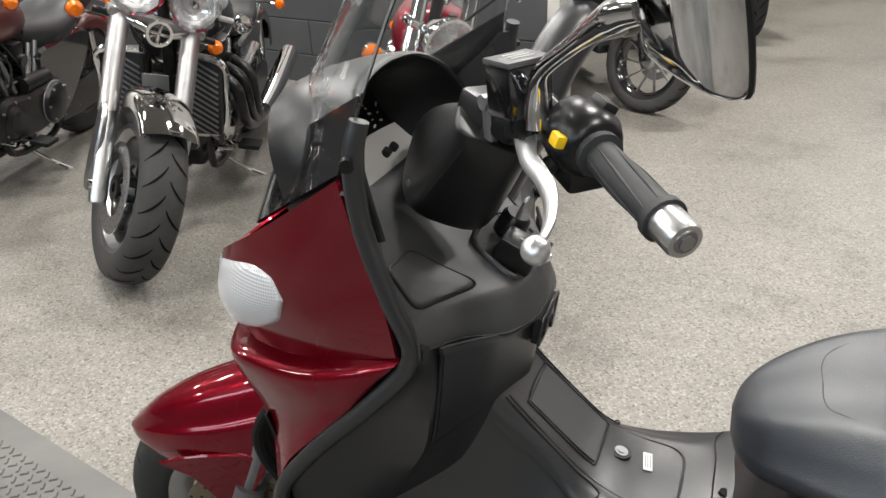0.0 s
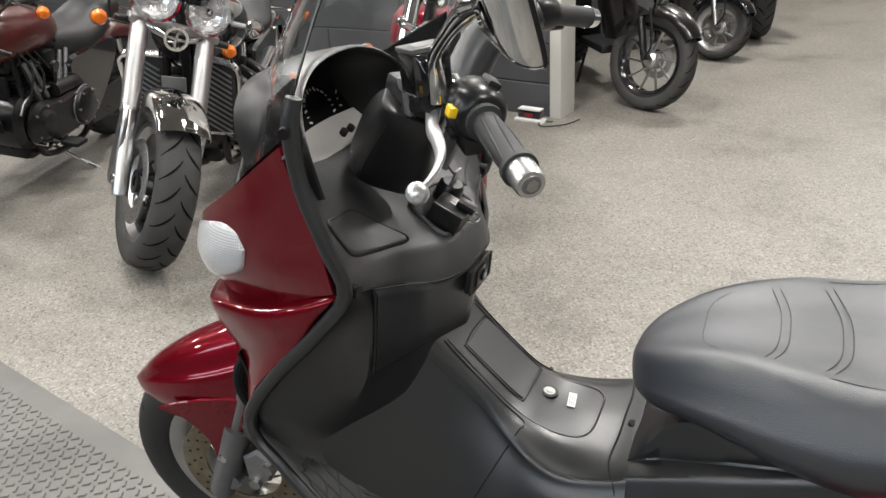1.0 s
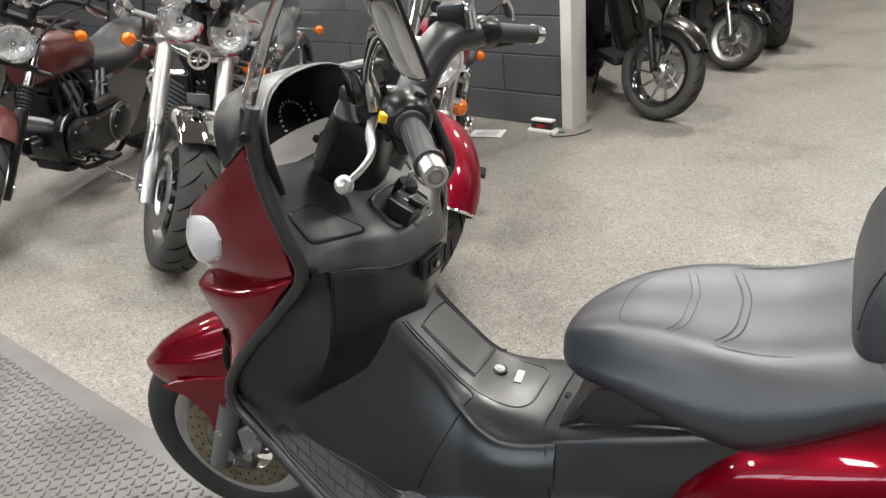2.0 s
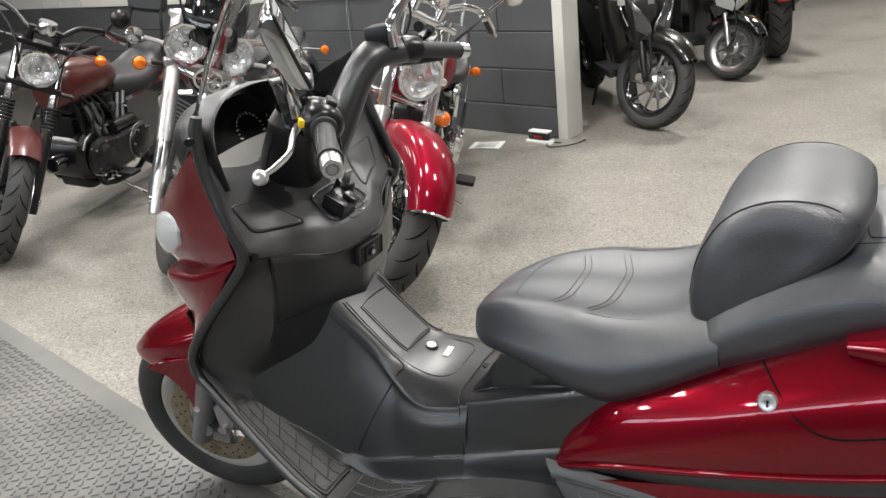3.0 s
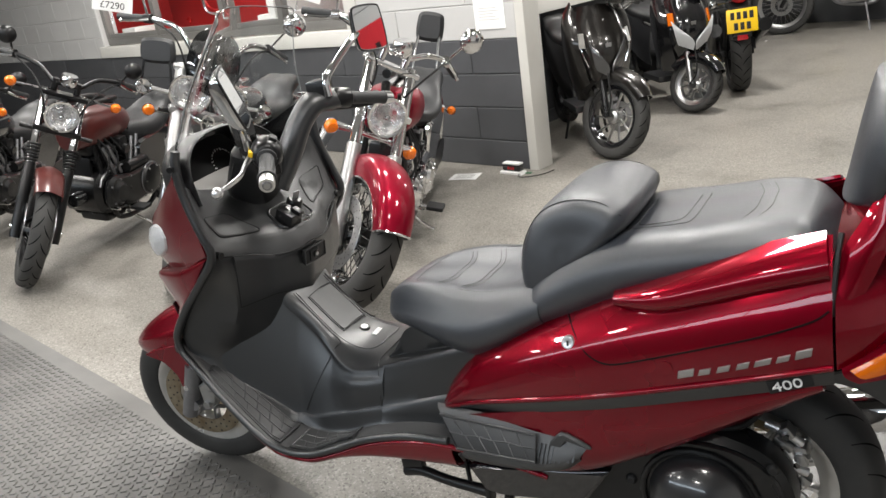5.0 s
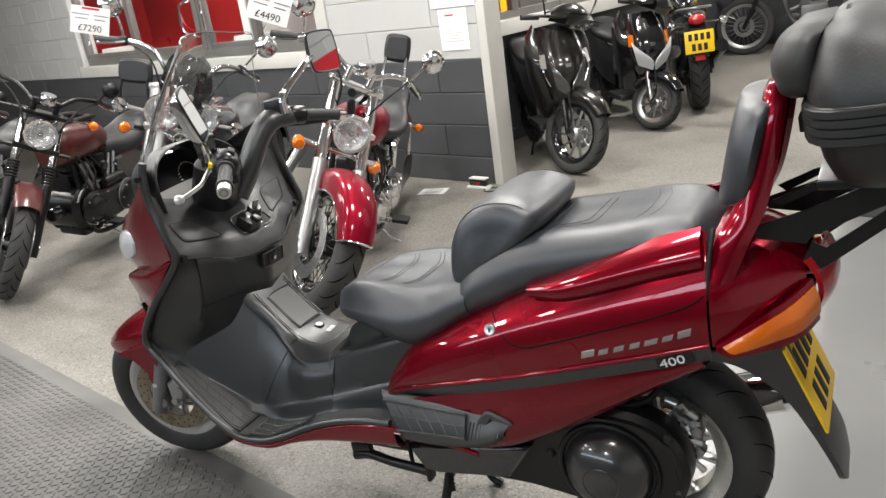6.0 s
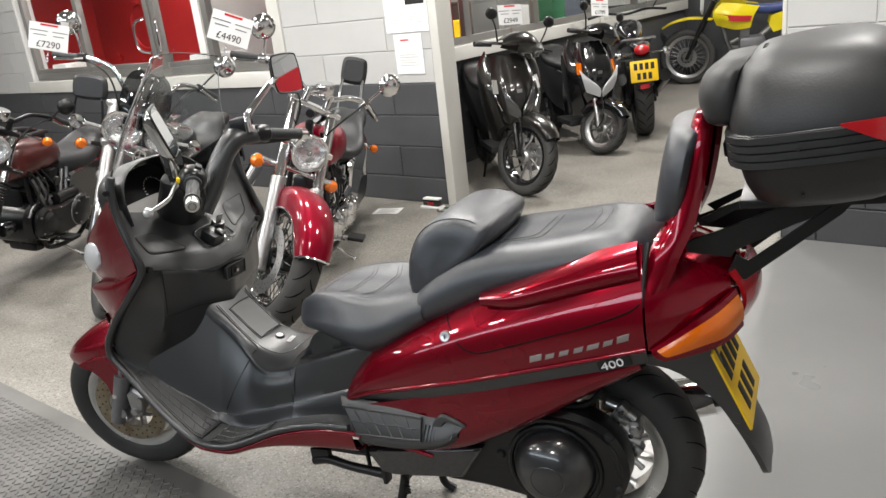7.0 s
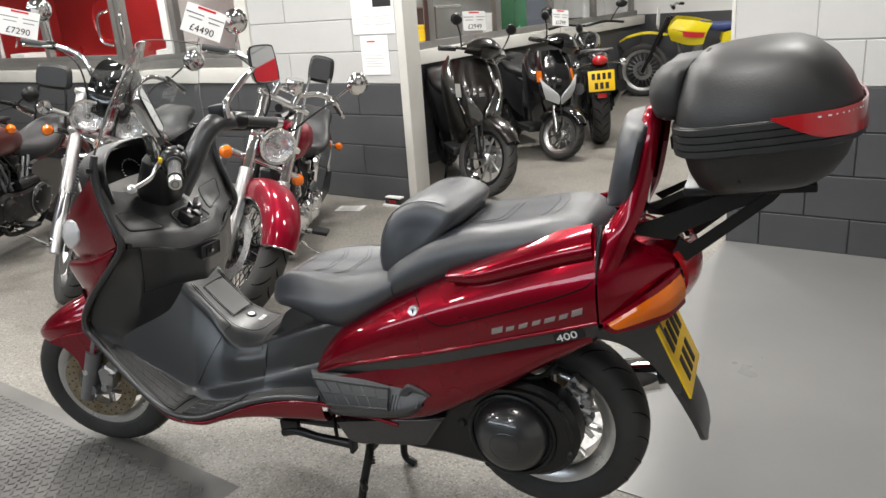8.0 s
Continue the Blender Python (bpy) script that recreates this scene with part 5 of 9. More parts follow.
# ---- tunnel, floor boards ----
TUN = [(-0.50, 0.80, 0.20, 0.255), (-0.455, 0.78, 0.165, 0.238), (-0.41, 0.755, 0.132, 0.222), (-0.37, 0.73, 0.108, 0.204), (-0.335, 0.692, 0.094, 0.190), (-0.295, 0.632, 0.086, 0.178), (-0.27, 0.602, 0.080, 0.168), (-0.23, 0.560, 0.078, 0.166), (-0.19, 0.519, 0.078, 0.165), (-0.15, 0.495, 0.085, 0.165), (-0.10, 0.483, 0.092, 0.165), (-0.04, 0.483, 0.094, 0.166), (-0.002, 0.491, 0.092, 0.166)]


def crease_z(x):
    return float(np.interp(x, (-0.30, -0.227, -0.032, 0.176, 0.33), (0.322, 0.334, 0.381, 0.438, 0.482)))


def soft(k):
    k = max(0.0, min(1.0, k))
    return k * k * (3 - 2 * k)


def tunnel_half(x, z, w, b):
    """Half section of the tunnel from the floor up: towards the seat a soft ledge runs out below the plateau."""
    fl = max(0.318, 0.322 + (-0.30 - x) * 0.92)
    k, j = soft((x + 0.25) / 0.18), soft((x + 0.30) / 0.10)
    d = 0.025 - 0.013 * max(0.0, min(1.0, (x + 0.1) / 0.1))
    f2, cz = float(np.interp(x, (-0.25, -0.175, -0.10, -0.03, 0.04), (0.302, 0.300, 0.318, 0.342, 0.358))), crease_z(x)

    def mix(p, q, k):
        return (p[0] + (q[0] - p[0]) * k, p[1] + (q[1] - p[1]) * k)
    return [mix((b + 0.01, fl), (0.190, f2), j), mix((b + 0.004, fl + 0.008), (0.182, f2 + 0.010), j), mix((b - 0.006, fl + 0.02), (0.171, cz - 0.002), j), mix((b - 0.012, fl + 0.03), (0.164, cz + 0.004), j), mix(((w + b) / 2 - 0.002, (z + fl) / 2), (0.155, (z + cz) / 2), k),
            mix((w + 0.010, z - 0.052), (0.139, z - d - 0.012), k), mix((w + 0.006, z - 0.035), (0.131, z - d), k), mix((w + 0.001, z - 0.017), (w + 0.020, z - d + 0.006), k), (w - 0.012, z - 0.004), (w * 0.5, z)]


rows = []
for q in TUN:
    half = [(q[0], -y, z) for y, z in tunnel_half(*q)]
    rows.append(half + [(q[0], 0, q[1] + 0.002)] + [(a, -y, z) for a, y, z in reversed(half)])
part("centre_tunnel", Geo().loft(rows, 6, 5, thick=0.005), "black_plastic", sc, "matt black centre tunnel")


def tun_z(x, y):
    """Height of the tunnel's skin at x and a half width."""
    z, w, b = (float(np.interp(x, [q[0] for q in TUN], [q[i] for q in TUN])) for i in (1, 2, 3))
    half = [(0.0, z + 0.002)] + tunnel_half(x, z, w, b)[::-1]
    return float(np.interp(abs(y), [q[0] for q in half], [q[1] for q in half]))


hat = [[(x, 0.008 + y, tun_z(x, y) + 0.0030) for y in (-0.043, -0.03, 0, 0.03, 0.043)] for x in (-0.268, -0.25, -0.225, -0.20, -0.182)]
part("fuel_hatch", Geo().loft(hat, 3, 3, thick=0.006), "top_lit_plastic", sc, "black fuel filler hatch")
HAT = [(-0.270, -0.036), (-0.264, -0.040), (-0.19, -0.040), (-0.180, -0.034), (-0.178, 0.0), (-0.178, 0.046), (-0.186, 0.054), (-0.264, 0.054), (-0.271, 0.048), (-0.272, 0.0)]
part("hatch_seam", Geo().tube([(x, y, tun_z(x, y - 0.008) + 0.0022) for x, y in HAT], 0.0011, 6, 3, True), "ink", sc)
RID = [(-0.29, -0.058), (-0.24, -0.060), (-0.19, -0.061), (-0.15, -0.064), (-0.11, -0.066), (-0.085, -0.060), (-0.072, -0.040), (-0.070, 0.0)]
for s in (-1, 1):
    part("tunnel_ridge", Geo().tube([(x, s * y, tun_z(x, y) - 0.0004) for x, y in RID], 0.0020, 8, 4), "black_plastic", sc)
    part("tunnel_seam", Geo().tube([(x, s * y, tun_z(x, y) + 0.0008) for x, y in ((-0.292, 0.066), (-0.24, 0.067), (-0.20, 0.068), (-0.178, 0.070), (-0.168, 0.076), (-0.175, 0.088), (-0.20, 0.112), (-0.235, 0.140), (-0.262, 0.160))], 0.0012, 6, 4), "ink", sc)
    part("tunnel_seam", Geo().tube([(x, s * y, tun_z(x, y) + 0.0008) for x, y in ((-0.03, 0.0), (-0.03, 0.05), (-0.034, 0.09), (-0.03, 0.115), (-0.018, 0.14), (-0.008, 0.168))], 0.0012, 6, 4), "ink", sc)
part("trim_screw", Geo().tube([(-0.016, -0.02, 0.484), (-0.014, -0.02, 0.491)], 0.007, 12), "ink", sc)
part("filler_lock", Geo().tube([(-0.157, 0.012, 0.492), (-0.154, 0.012, 0.503)], 0.0095, 18).tube([(-0.154, 0.012, 0.503), (-0.1535, 0.012, 0.5045)], 0.005, 14), "alloy", sc, "round chrome key lock")
part("lock_collar", Geo().tube([(-0.157, 0.012, 0.488), (-0.1545, 0.012, 0.5015)], 0.0145, 18), "ink", sc)
stk = part("fuel_sticker", Geo().box((0.013, 0.036, 0.001), (0, 0, 0), 0.0004), "paper_white", sc, "small white fuel label", m=pose(-0.118, 0.014, 0.4895, 0, 12, 8))
for k in range(3):
    part("print_bar", Geo().box((0.0012, 0.026, 0.0004), (-0.0035 + k * 0.0035, 0, 0.0008)), "grey_metal", stk)
FL = [(-0.54, 0.57), (-0.50, 0.535), (-0.43, 0.46), (-0.36, 0.385), (-0.295, 0.322), (-0.25, 0.305), (-0.175, 0.303), (-0.10, 0.321), (-0.03, 0.345), (0.04, 0.361), (0.12, 0.371), (0.18, 0.372), (0.24, 0.370)]


def rim_y(x):
    return float(np.interp(x, [q[0] for q in RIM[9:]], [q[1] for q in RIM[9:]]))


def floor_z(x):
    return float(np.interp(x, [q[0] for q in FL], [q[1] for q in FL]))


for s in (-1, 1):
    rows = [[(x, s * y, z + d) for y, d in ((rim_y(x) - 0.003, -0.02), (rim_y(x) - 0.008, 0.0), (0.22, 0.0), (0.165, 0.004), (0.14, 0.03))] for x, z in FL]
    part("floor_board", Geo().loft(rows, 3, 3, thick=-0.006 * s), "top_lit_plastic", sc, "matt black foot board")
    for (x0, x1), cols in (((-0.462, -0.268), 6), ((-0.242, -0.060), 5)):
        def inner(x):
            return 0.186 + max(0.0, -0.27 - x) * 0.14 + max(0.0, x + 0.2) * 0.14
        rows = []
        for k in range(9):
            x = x0 + (x1 - x0) * k / 8
            tp = 0.016 if (k == 0 and x < -0.3) or (k == 8 and x > -0.2) else 0.0
            rows.append([(x, s * (0.268 - tp - max(0.0, x + 0.17) * 0.55), floor_z(x) + 0.004), (x, s * (0.265 + inner(x)) / 2, floor_z(x) + 0.005), (x, s * (inner(x) + tp), floor_z(x) + 0.005)])
        fm = part("foot_mat", Geo().loft(rows, 2, 3, thick=-0.004 * s), "block_rubber", sc, "black rubber foot mat")
        def on_mat(u, q):
            x = x0 + 0.006 + (x1 - x0 - 0.012) * u
            yo, yi = 0.262 - max(0.0, x + 0.17) * 0.55, inner(x) + 0.003
            return (x, s * (yi + (yo - yi) * q), floor_z(x) + 0.0052)
        for j in (1, 2):
            part("mat_line", Geo().tube([on_mat(k / 12, j / 3 + 0.05 * math.sin(k * 0.5)) for k in range(13)], 0.0016, 5), "rib_plastic", fm)
        for j in range(3):
            for k in range(1, cols):
                u = (k + 0.35 * (j % 2)) / cols
                part("mat_line", Geo().tube([on_mat(u - 0.03, j / 3 + 0.03), on_mat(u, j / 3 + 0.17), on_mat(u + 0.03, (j + 1) / 3 - 0.01)], 0.0016, 5), "rib_plastic", fm)
        part("mat_edge", Geo().tube([on_mat(k / 8, 0) for k in range(9)] + [on_mat(1 - k / 8, 1) for k in range(9)], 0.0018, 6, 1, True), "top_lit_plastic", fm)

# passenger foot rests
for s in (-1, 1):
    rows = [[(0.160, s * 0.176, 0.428), (0.175, s * 0.196, 0.414), (0.232, s * 0.238, 0.352), (0.238, s * 0.226, 0.325)],
            [(0.27, s * 0.200, 0.434), (0.29, s * 0.216, 0.420), (0.325, s * 0.254, 0.358), (0.33, s * 0.238, 0.33)],
            [(0.40, s * 0.214, 0.436), (0.41, s * 0.230, 0.422), (0.425, s * 0.262, 0.366), (0.425, s * 0.244, 0.34)],
            [(0.49, s * 0.224, 0.428), (0.49, s * 0.236, 0.416), (0.485, s * 0.258, 0.376), (0.48, s * 0.24, 0.352)],
            [(0.535, s * 0.226, 0.418), (0.532, s * 0.232, 0.410), (0.515, s * 0.245, 0.388), (0.51, s * 0.23, 0.37)]]
    fr = part("passenger_footrest", Geo().loft(rows, 4, 4, thick=0.008 * s), "top_lit_plastic", sc, "black ribbed passenger footrest")
    A, B, C, D = Vector((0.180, s * 0.201, 0.413)), Vector((0.425, s * 0.236, 0.420)), Vector((0.428, s * 0.262, 0.374)), Vector((0.234, s * 0.241, 0.360))

    def on_rest(u, w):
        return (A.lerp(B, u)).lerp(D.lerp(C, u), w)
    out = Vector((0, s * 0.8, 0.6))
    plate = [on_rest(u, w) + out * 0.003 for u, w in ((0, 0), (1, 0), (1, 1), (0, 1))]
    c = sum(plate, Vector()) / 4
    part("rest_plate", Geo().grid([[p - out * 0.006 for p in plate], plate, [p.lerp(c, 0.04) + out * 0.0006 for p in plate], [p.lerp(c, 0.97) + out * 0.0006 for p in plate]], True), "block_rubber", fr, "dark rubber footrest pad")
    part("rest_rim", Geo().tube([tuple(p + out * 0.0015) for p in plate], 0.0030, 8, 1, True), "rib_plastic", fr)
    part("rest_line", Geo().tube([tuple(on_rest(k / 6, 0.5 + 0.025 * (1 if k % 2 else -1) * (0 < k < 6)) + out * 0.0042) for k in range(7)], 0.0015, 5), "rib_plastic", fr)
    for k in range(1, 6):
        for j in range(2):
            u = k / 6 + (0.05 if j else -0.01)
            part("rest_line", Geo().tube([tuple(on_rest(min(0.98, u - 0.02), 0.5 * j + 0.02) + out * 0.0042), tuple(on_rest(min(0.99, u + 0.02), 0.5 * j + 0.48) + out * 0.0042)], 0.0015, 5), "rib_plastic", fr)
    for k in range(9):
        x = 0.436 + k * 0.009
        part("rib", Geo().tube([(x, s * (0.243 - k * 0.0004), 0.408 - k * 0.0006), (x - 0.006, s * (0.263 - k * 0.0012), 0.372 + k * 0.001)], 0.0026, 5), "black_plastic", fr)
    for k in range(12):
        x = 0.235 + k * 0.02
        part("rib", Geo().tube([(x, s * 0.242, 0.348 + k * 0.0018), (x, s * 0.228, 0.322 + k * 0.002)], 0.003, 5), "black_plastic", fr)
    part("footrest_tip", Geo().prism([(0.445, 0.398), (0.472, 0.432), (0.492, 0.436), (0.535, 0.414), (0.532, 0.406), (0.49, 0.418), (0.478, 0.398), (0.462, 0.392)], 0.012, 0.004, pose(0, s * 0.238, 0, 0, 0, 0) @ Matrix.Translation((0, -0.006, 0)), 2), "rib_plastic", fr, "raised grey tip of the footrest")

# ---- body panels behind the floor ----
# station: x, top (y, z), belly (y, z), line (y, z)
BODY = [(0.180, (0.166, 0.428), (0.170, 0.426), (0.172, 0.422)), (0.21, (0.166, 0.480), (0.183, 0.458), (0.188, 0.436)), (0.28, (0.166, 0.550), (0.202, 0.506), (0.206, 0.464)), (0.38, (0.166, 0.610), (0.216, 0.556), (0.222, 0.490)),
        (0.48, (0.166, 0.655), (0.226, 0.598), (0.234, 0.514)), (0.60, (0.165, 0.706), (0.230, 0.640), (0.241, 0.541)), (0.72, (0.162, 0.752), (0.228, 0.672), (0.238, 0.568)), (0.84, (0.156, 0.788), (0.216, 0.698), (0.226, 0.591)), (0.958, (0.144, 0.812), (0.196, 0.710), (0.204, 0.610))]
TAIL = [(0.962, (0.142, 0.772), (0.195, 0.706), (0.203, 0.605)), (1.02, (0.128, 0.765), (0.175, 0.712), (0.182, 0.622)), (1.08, (0.10, 0.752), (0.142, 0.715), (0.146, 0.645)), (1.135, (0.055, 0.735), (0.098, 0.712), (0.096, 0.668))]
TAIL = [(0.96 + (q[0] - 0.96) * 0.88,) + q[1:] for q in TAIL]


def body_rows(stations, s):
    rows = []
    for x, tp, be, li in stations:
        mid = ((tp[0] + be[0]) / 2 + 0.005, (tp[1] + be[1]) / 2)
        lo = ((be[0] + li[0]) / 2 + 0.007, (be[1] + li[1]) / 2)
        rows.append([(x, s * y, z) for y, z in (tp, mid, be, lo, li)])
    return rows


def body_y(x, z):
    """Half width of the side panel at x and z."""
    xs = [q[0] for q in BODY]
    tp, be, li = ([float(np.interp(x, xs, [q[k][j] for q in BODY])) for j in (0, 1)] for k in (1, 2, 3))
    return float(np.interp(z, (li[1], (li[1] + be[1]) / 2, be[1], (be[1] + tp[1]) / 2, tp[1]), (li[0], (be[0] + li[0]) / 2 + 0.007, be[0], (tp[0] + be[0]) / 2 + 0.005, tp[0])))


for s in (-1, 1):
    side = part("side_panel", Geo().loft(body_rows(BODY, s), 4, 4, thick=-0.004 * s), "red_paint", sc, "glossy maroon rear side panel")
    part("tail_panel", Geo().loft(body_rows(TAIL, s), 4, 4, thick=-0.004 * s), "red_paint", sc, "glossy maroon tail panel")
    part("panel_lip", Geo().tube([(x, s * (li[0] + 0.004), li[1] - 0.001) for x, tp, be, li in BODY], 0.006, 10, 4), "red_paint", sc)
    # black strip and lower panel
    rows = [[(x, s * (li[0] - 0.003), li[1]), (x, s * (li[0] - 0.004), li[1] - 0.017 * min(1.0, (x - 0.13) * 4)), (x, s * (li[0] - 0.008), li[1] - 0.034 * min(1.0, (x - 0.13) * 4))] for x, tp, be, li in BODY]
    part("side_strip", Geo().loft(rows, 3, 2, thick=-0.004 * s), "black_plastic", sc, "matt black side moulding")
    rows = []
    for x, yl, zt, zb in ((0.21, 0.198, 0.415, 0.305), (0.32, 0.210, 0.442, 0.302), (0.42, 0.222, 0.468, 0.322), (0.52, 0.228, 0.492, 0.348), (0.62, 0.228, 0.514, 0.392), (0.72, 0.222, 0.538, 0.440), (0.82, 0.210, 0.558, 0.494), (0.94, 0.190, 0.580, 0.552)):
        rows.append([(x, s * (yl - 0.002), zt), (x, s * (yl + 0.004), (zt + zb) / 2), (x, s * (yl - 0.010), zb), (x, s * (yl - 0.05), zb - 0.008)])
    part("lower_panel", Geo().loft(rows, 4, 3, thick=-0.004 * s), "red_paint", sc, "glossy maroon lower side panel")
    # panel seam, seat gap
    skin = [q.co for q in side.data.vertices][len(side.data.vertices) // 2:]

    def on_skin(x, z, lift):
        near = sorted((q for q in skin if abs(q.x - x) < 0.06), key=lambda q: (q.x - x) ** 2 + (q.z - z) ** 2)[:8]
        k = np.linalg.lstsq(np.array([(1, q.x - x, q.z - z) for q in near]), np.array([s * q.y for q in near]), rcond=None)[0]
        return (x, s * (float(k[0]) + lift), z)
    seam = [(0.505, 0.664), (0.530, 0.640), (0.562, 0.612), (0.60, 0.602), (0.66, 0.616), (0.75, 0.640), (0.86, 0.668), (0.93, 0.690), (0.954, 0.706)]
    part("panel_seam", Geo().tube([on_skin(q.x, q.y, 0.0006) for q in catmull([(x, z, 0) for x, z in seam], 4)], 0.0016, 6), "groove_black", sc)
    part("tail_gap", Geo().tube([(0.956, s * 0.198, 0.695), (0.96, s * 0.185, 0.74), (0.965, s * 0.165, 0.785), (0.97, s * 0.145, 0.815)], 0.005, 6, 3), "ink", sc)
    # grab edge above a flat black patch that paints the recess's shade
    rows = [[(0.605, s * 0.172, 0.716), (0.608, s * 0.196, 0.712), (0.61, s * 0.200, 0.706), (0.612, s * 0.198, 0.700)],
            [(0.68, s * 0.166, 0.742), (0.685, s * 0.214, 0.730), (0.69, s * 0.222, 0.712), (0.692, s * 0.212, 0.700)],
            [(0.77, s * 0.160, 0.772), (0.775, s * 0.212, 0.757), (0.78, s * 0.222, 0.734), (0.782, s * 0.208, 0.718)],
            [(0.86, s * 0.154, 0.798), (0.865, s * 0.200, 0.782), (0.87, s * 0.212, 0.756), (0.872, s * 0.198, 0.740)],
            [(0.95, s * 0.146, 0.816), (0.952, s * 0.182, 0.800), (0.954, s * 0.196, 0.772), (0.955, s * 0.186, 0.756)]]
    part("grab_rail", Geo().loft(rows, 4, 4, thick=-0.006 * s), "red_paint", sc, "glossy maroon grab edge")
    rec = [[(x, s * (body_y(x, z) + 0.001), z) for z in (zt, (zt + zb) / 2, zb)] for x, zt, zb in ((0.70, 0.698, 0.690), (0.74, 0.708, 0.676), (0.80, 0.724, 0.688), (0.86, 0.738, 0.702), (0.92, 0.750, 0.718), (0.945, 0.754, 0.726))]
    part("grab_recess", Geo().loft(rec, 3, 2, thick=-0.002 * s), "gloss_black", sc, "flat black patch for the shade in the grab recess")
    # name badges as plain bars
    for k, w in enumerate((0.030, 0.022, 0.023, 0.022, 0.028, 0.022, 0.027)):
        x = 0.735 + k * 0.0305
        z = 0.594 + (x - 0.73) * 0.22
        hi = 0.011 if k in (0, 6) else 0.0065
        part("name_badge", Geo().prism([(-w / 2 - 0.002, -0.0050), (w / 2 - 0.004, -0.0050), (w / 2 + 0.002, hi * 0.8), (-w / 2 + 0.004, hi * 0.8)], 0.0035, 0.001, at=-0.00175), "alloy", sc, "chrome raised badge bar", m=Matrix.Translation(on_skin(x, z, 0.002)) @ pose(0, 0, 0, 0, -14, -s * (3 + (x - 0.73) * 45)))
    part("round_badge", Geo().tube([(0.70, s * (body_y(0.70, 0.606) - 0.002), 0.606), (0.70, s * (body_y(0.70, 0.606) + 0.008), 0.606)], 0.013, 20), "red_paint", sc)
text_part("model_badge", "400", 0.024, "paper_white", sc, pose(0.893, -0.2235, 0.572, 90, -14, 10) @ Matrix.Diagonal((1.35, 1.0, 1.0, 1.0)), 0.0012)
part("badge_plate", Geo().box((0.070, 0.003, 0.023), (0, 0, 0), 0.001), "ink", sc, m=pose(0.895, -0.2175, 0.579, 0, -14, 10))
part("seat_lock", Geo().lathe([(0.001, 0.004), (0.005, 0.006), (0.011, 0.006), (0.0135, 0.003), (0.014, -0.006), (0.001, -0.006)], 24), "lever_alloy", sc, "round chrome seat lock", m=pose(0.517, -body_y(0.517, 0.628) - 0.008, 0.628, 0, 0, 180) @ pose(0, 0, 0, 20, 0, 0))
part("lock_slot", Geo().box((0.003, 0.001, 0.009), (0, 0, 0)), "ink", sc, m=pose(0.517, -body_y(0.517, 0.628) - 0.0148, 0.6295, -20, 0, 0))
# rear deck and tail
rows = [[(x, y, z) for y, z in ((-w, zt), (-w * 0.6, zt + 0.010), (0, zt + 0.014), (w * 0.6, zt + 0.010), (w, zt))] for x, w, zt in ((0.93, 0.146, 0.772), (1.012, 0.128, 0.765), (1.066, 0.10, 0.752), (1.114, 0.055, 0.735))]
part("rear_deck", Geo().loft(rows, 3, 3, thick=0.004), "red_paint", sc, "glossy maroon tail deck")
for s in (-1, 1):
    rows = [[(0.970, s * 0.199, 0.606), (0.972, s * 0.202, 0.596), (0.990, s * 0.197, 0.584)],
            [(1.045, s * 0.176, 0.656), (1.056, s * 0.180, 0.630), (1.062, s * 0.174, 0.598)],
            [(1.088, s * 0.148, 0.682), (1.097, s * 0.152, 0.650), (1.100, s * 0.146, 0.607)],
            [(1.118, s * 0.105, 0.702), (1.126, s * 0.108, 0.668), (1.126, s * 0.100, 0.622)]]
    part("lamp_surround", Geo().loft(rows, 4, 4, thick=-0.012 * s), "red_paint", sc, "maroon surround of the rear indicator")
    rows = [[(0.982, s * 0.204, 0.604), (0.989, s * 0.206, 0.600), (1.000, s * 0.203, 0.596)],
            [(1.051, s * 0.181, 0.647), (1.058, s * 0.184, 0.632), (1.062, s * 0.180, 0.615)],
            [(1.092, s * 0.154, 0.671), (1.100, s * 0.157, 0.648), (1.101, s * 0.153, 0.623)],
            [(1.122, s * 0.110, 0.690), (1.129, s * 0.112, 0.668), (1.128, s * 0.107, 0.640)]]
    part("rear_indicator", Geo().loft(rows, 4, 4, thick=-0.012 * s), "amber", sc, "amber rear indicator lens")
    rows = [[(1.128, s * 0.104, 0.735), (1.148, s * 0.102, 0.705), (1.152, s * 0.096, 0.665), (1.13, s * 0.09, 0.628)], [(1.152, s * 0.05, 0.742), (1.168, s * 0.05, 0.71), (1.170, s * 0.05, 0.665), (1.15, s * 0.05, 0.63)], [(1.16, s * 0.002, 0.745), (1.176, s * 0.002, 0.712), (1.176, s * 0.002, 0.665), (1.158, s * 0.002, 0.63)]]
    rows = [[(0.963 + (x - 0.96) * 0.89, y, z) for x, y, z in r] for r in rows]
    part("tail_light", Geo().loft(rows, 4, 4, thick=-0.01 * s), "red_lens", sc, "red tail light lens")
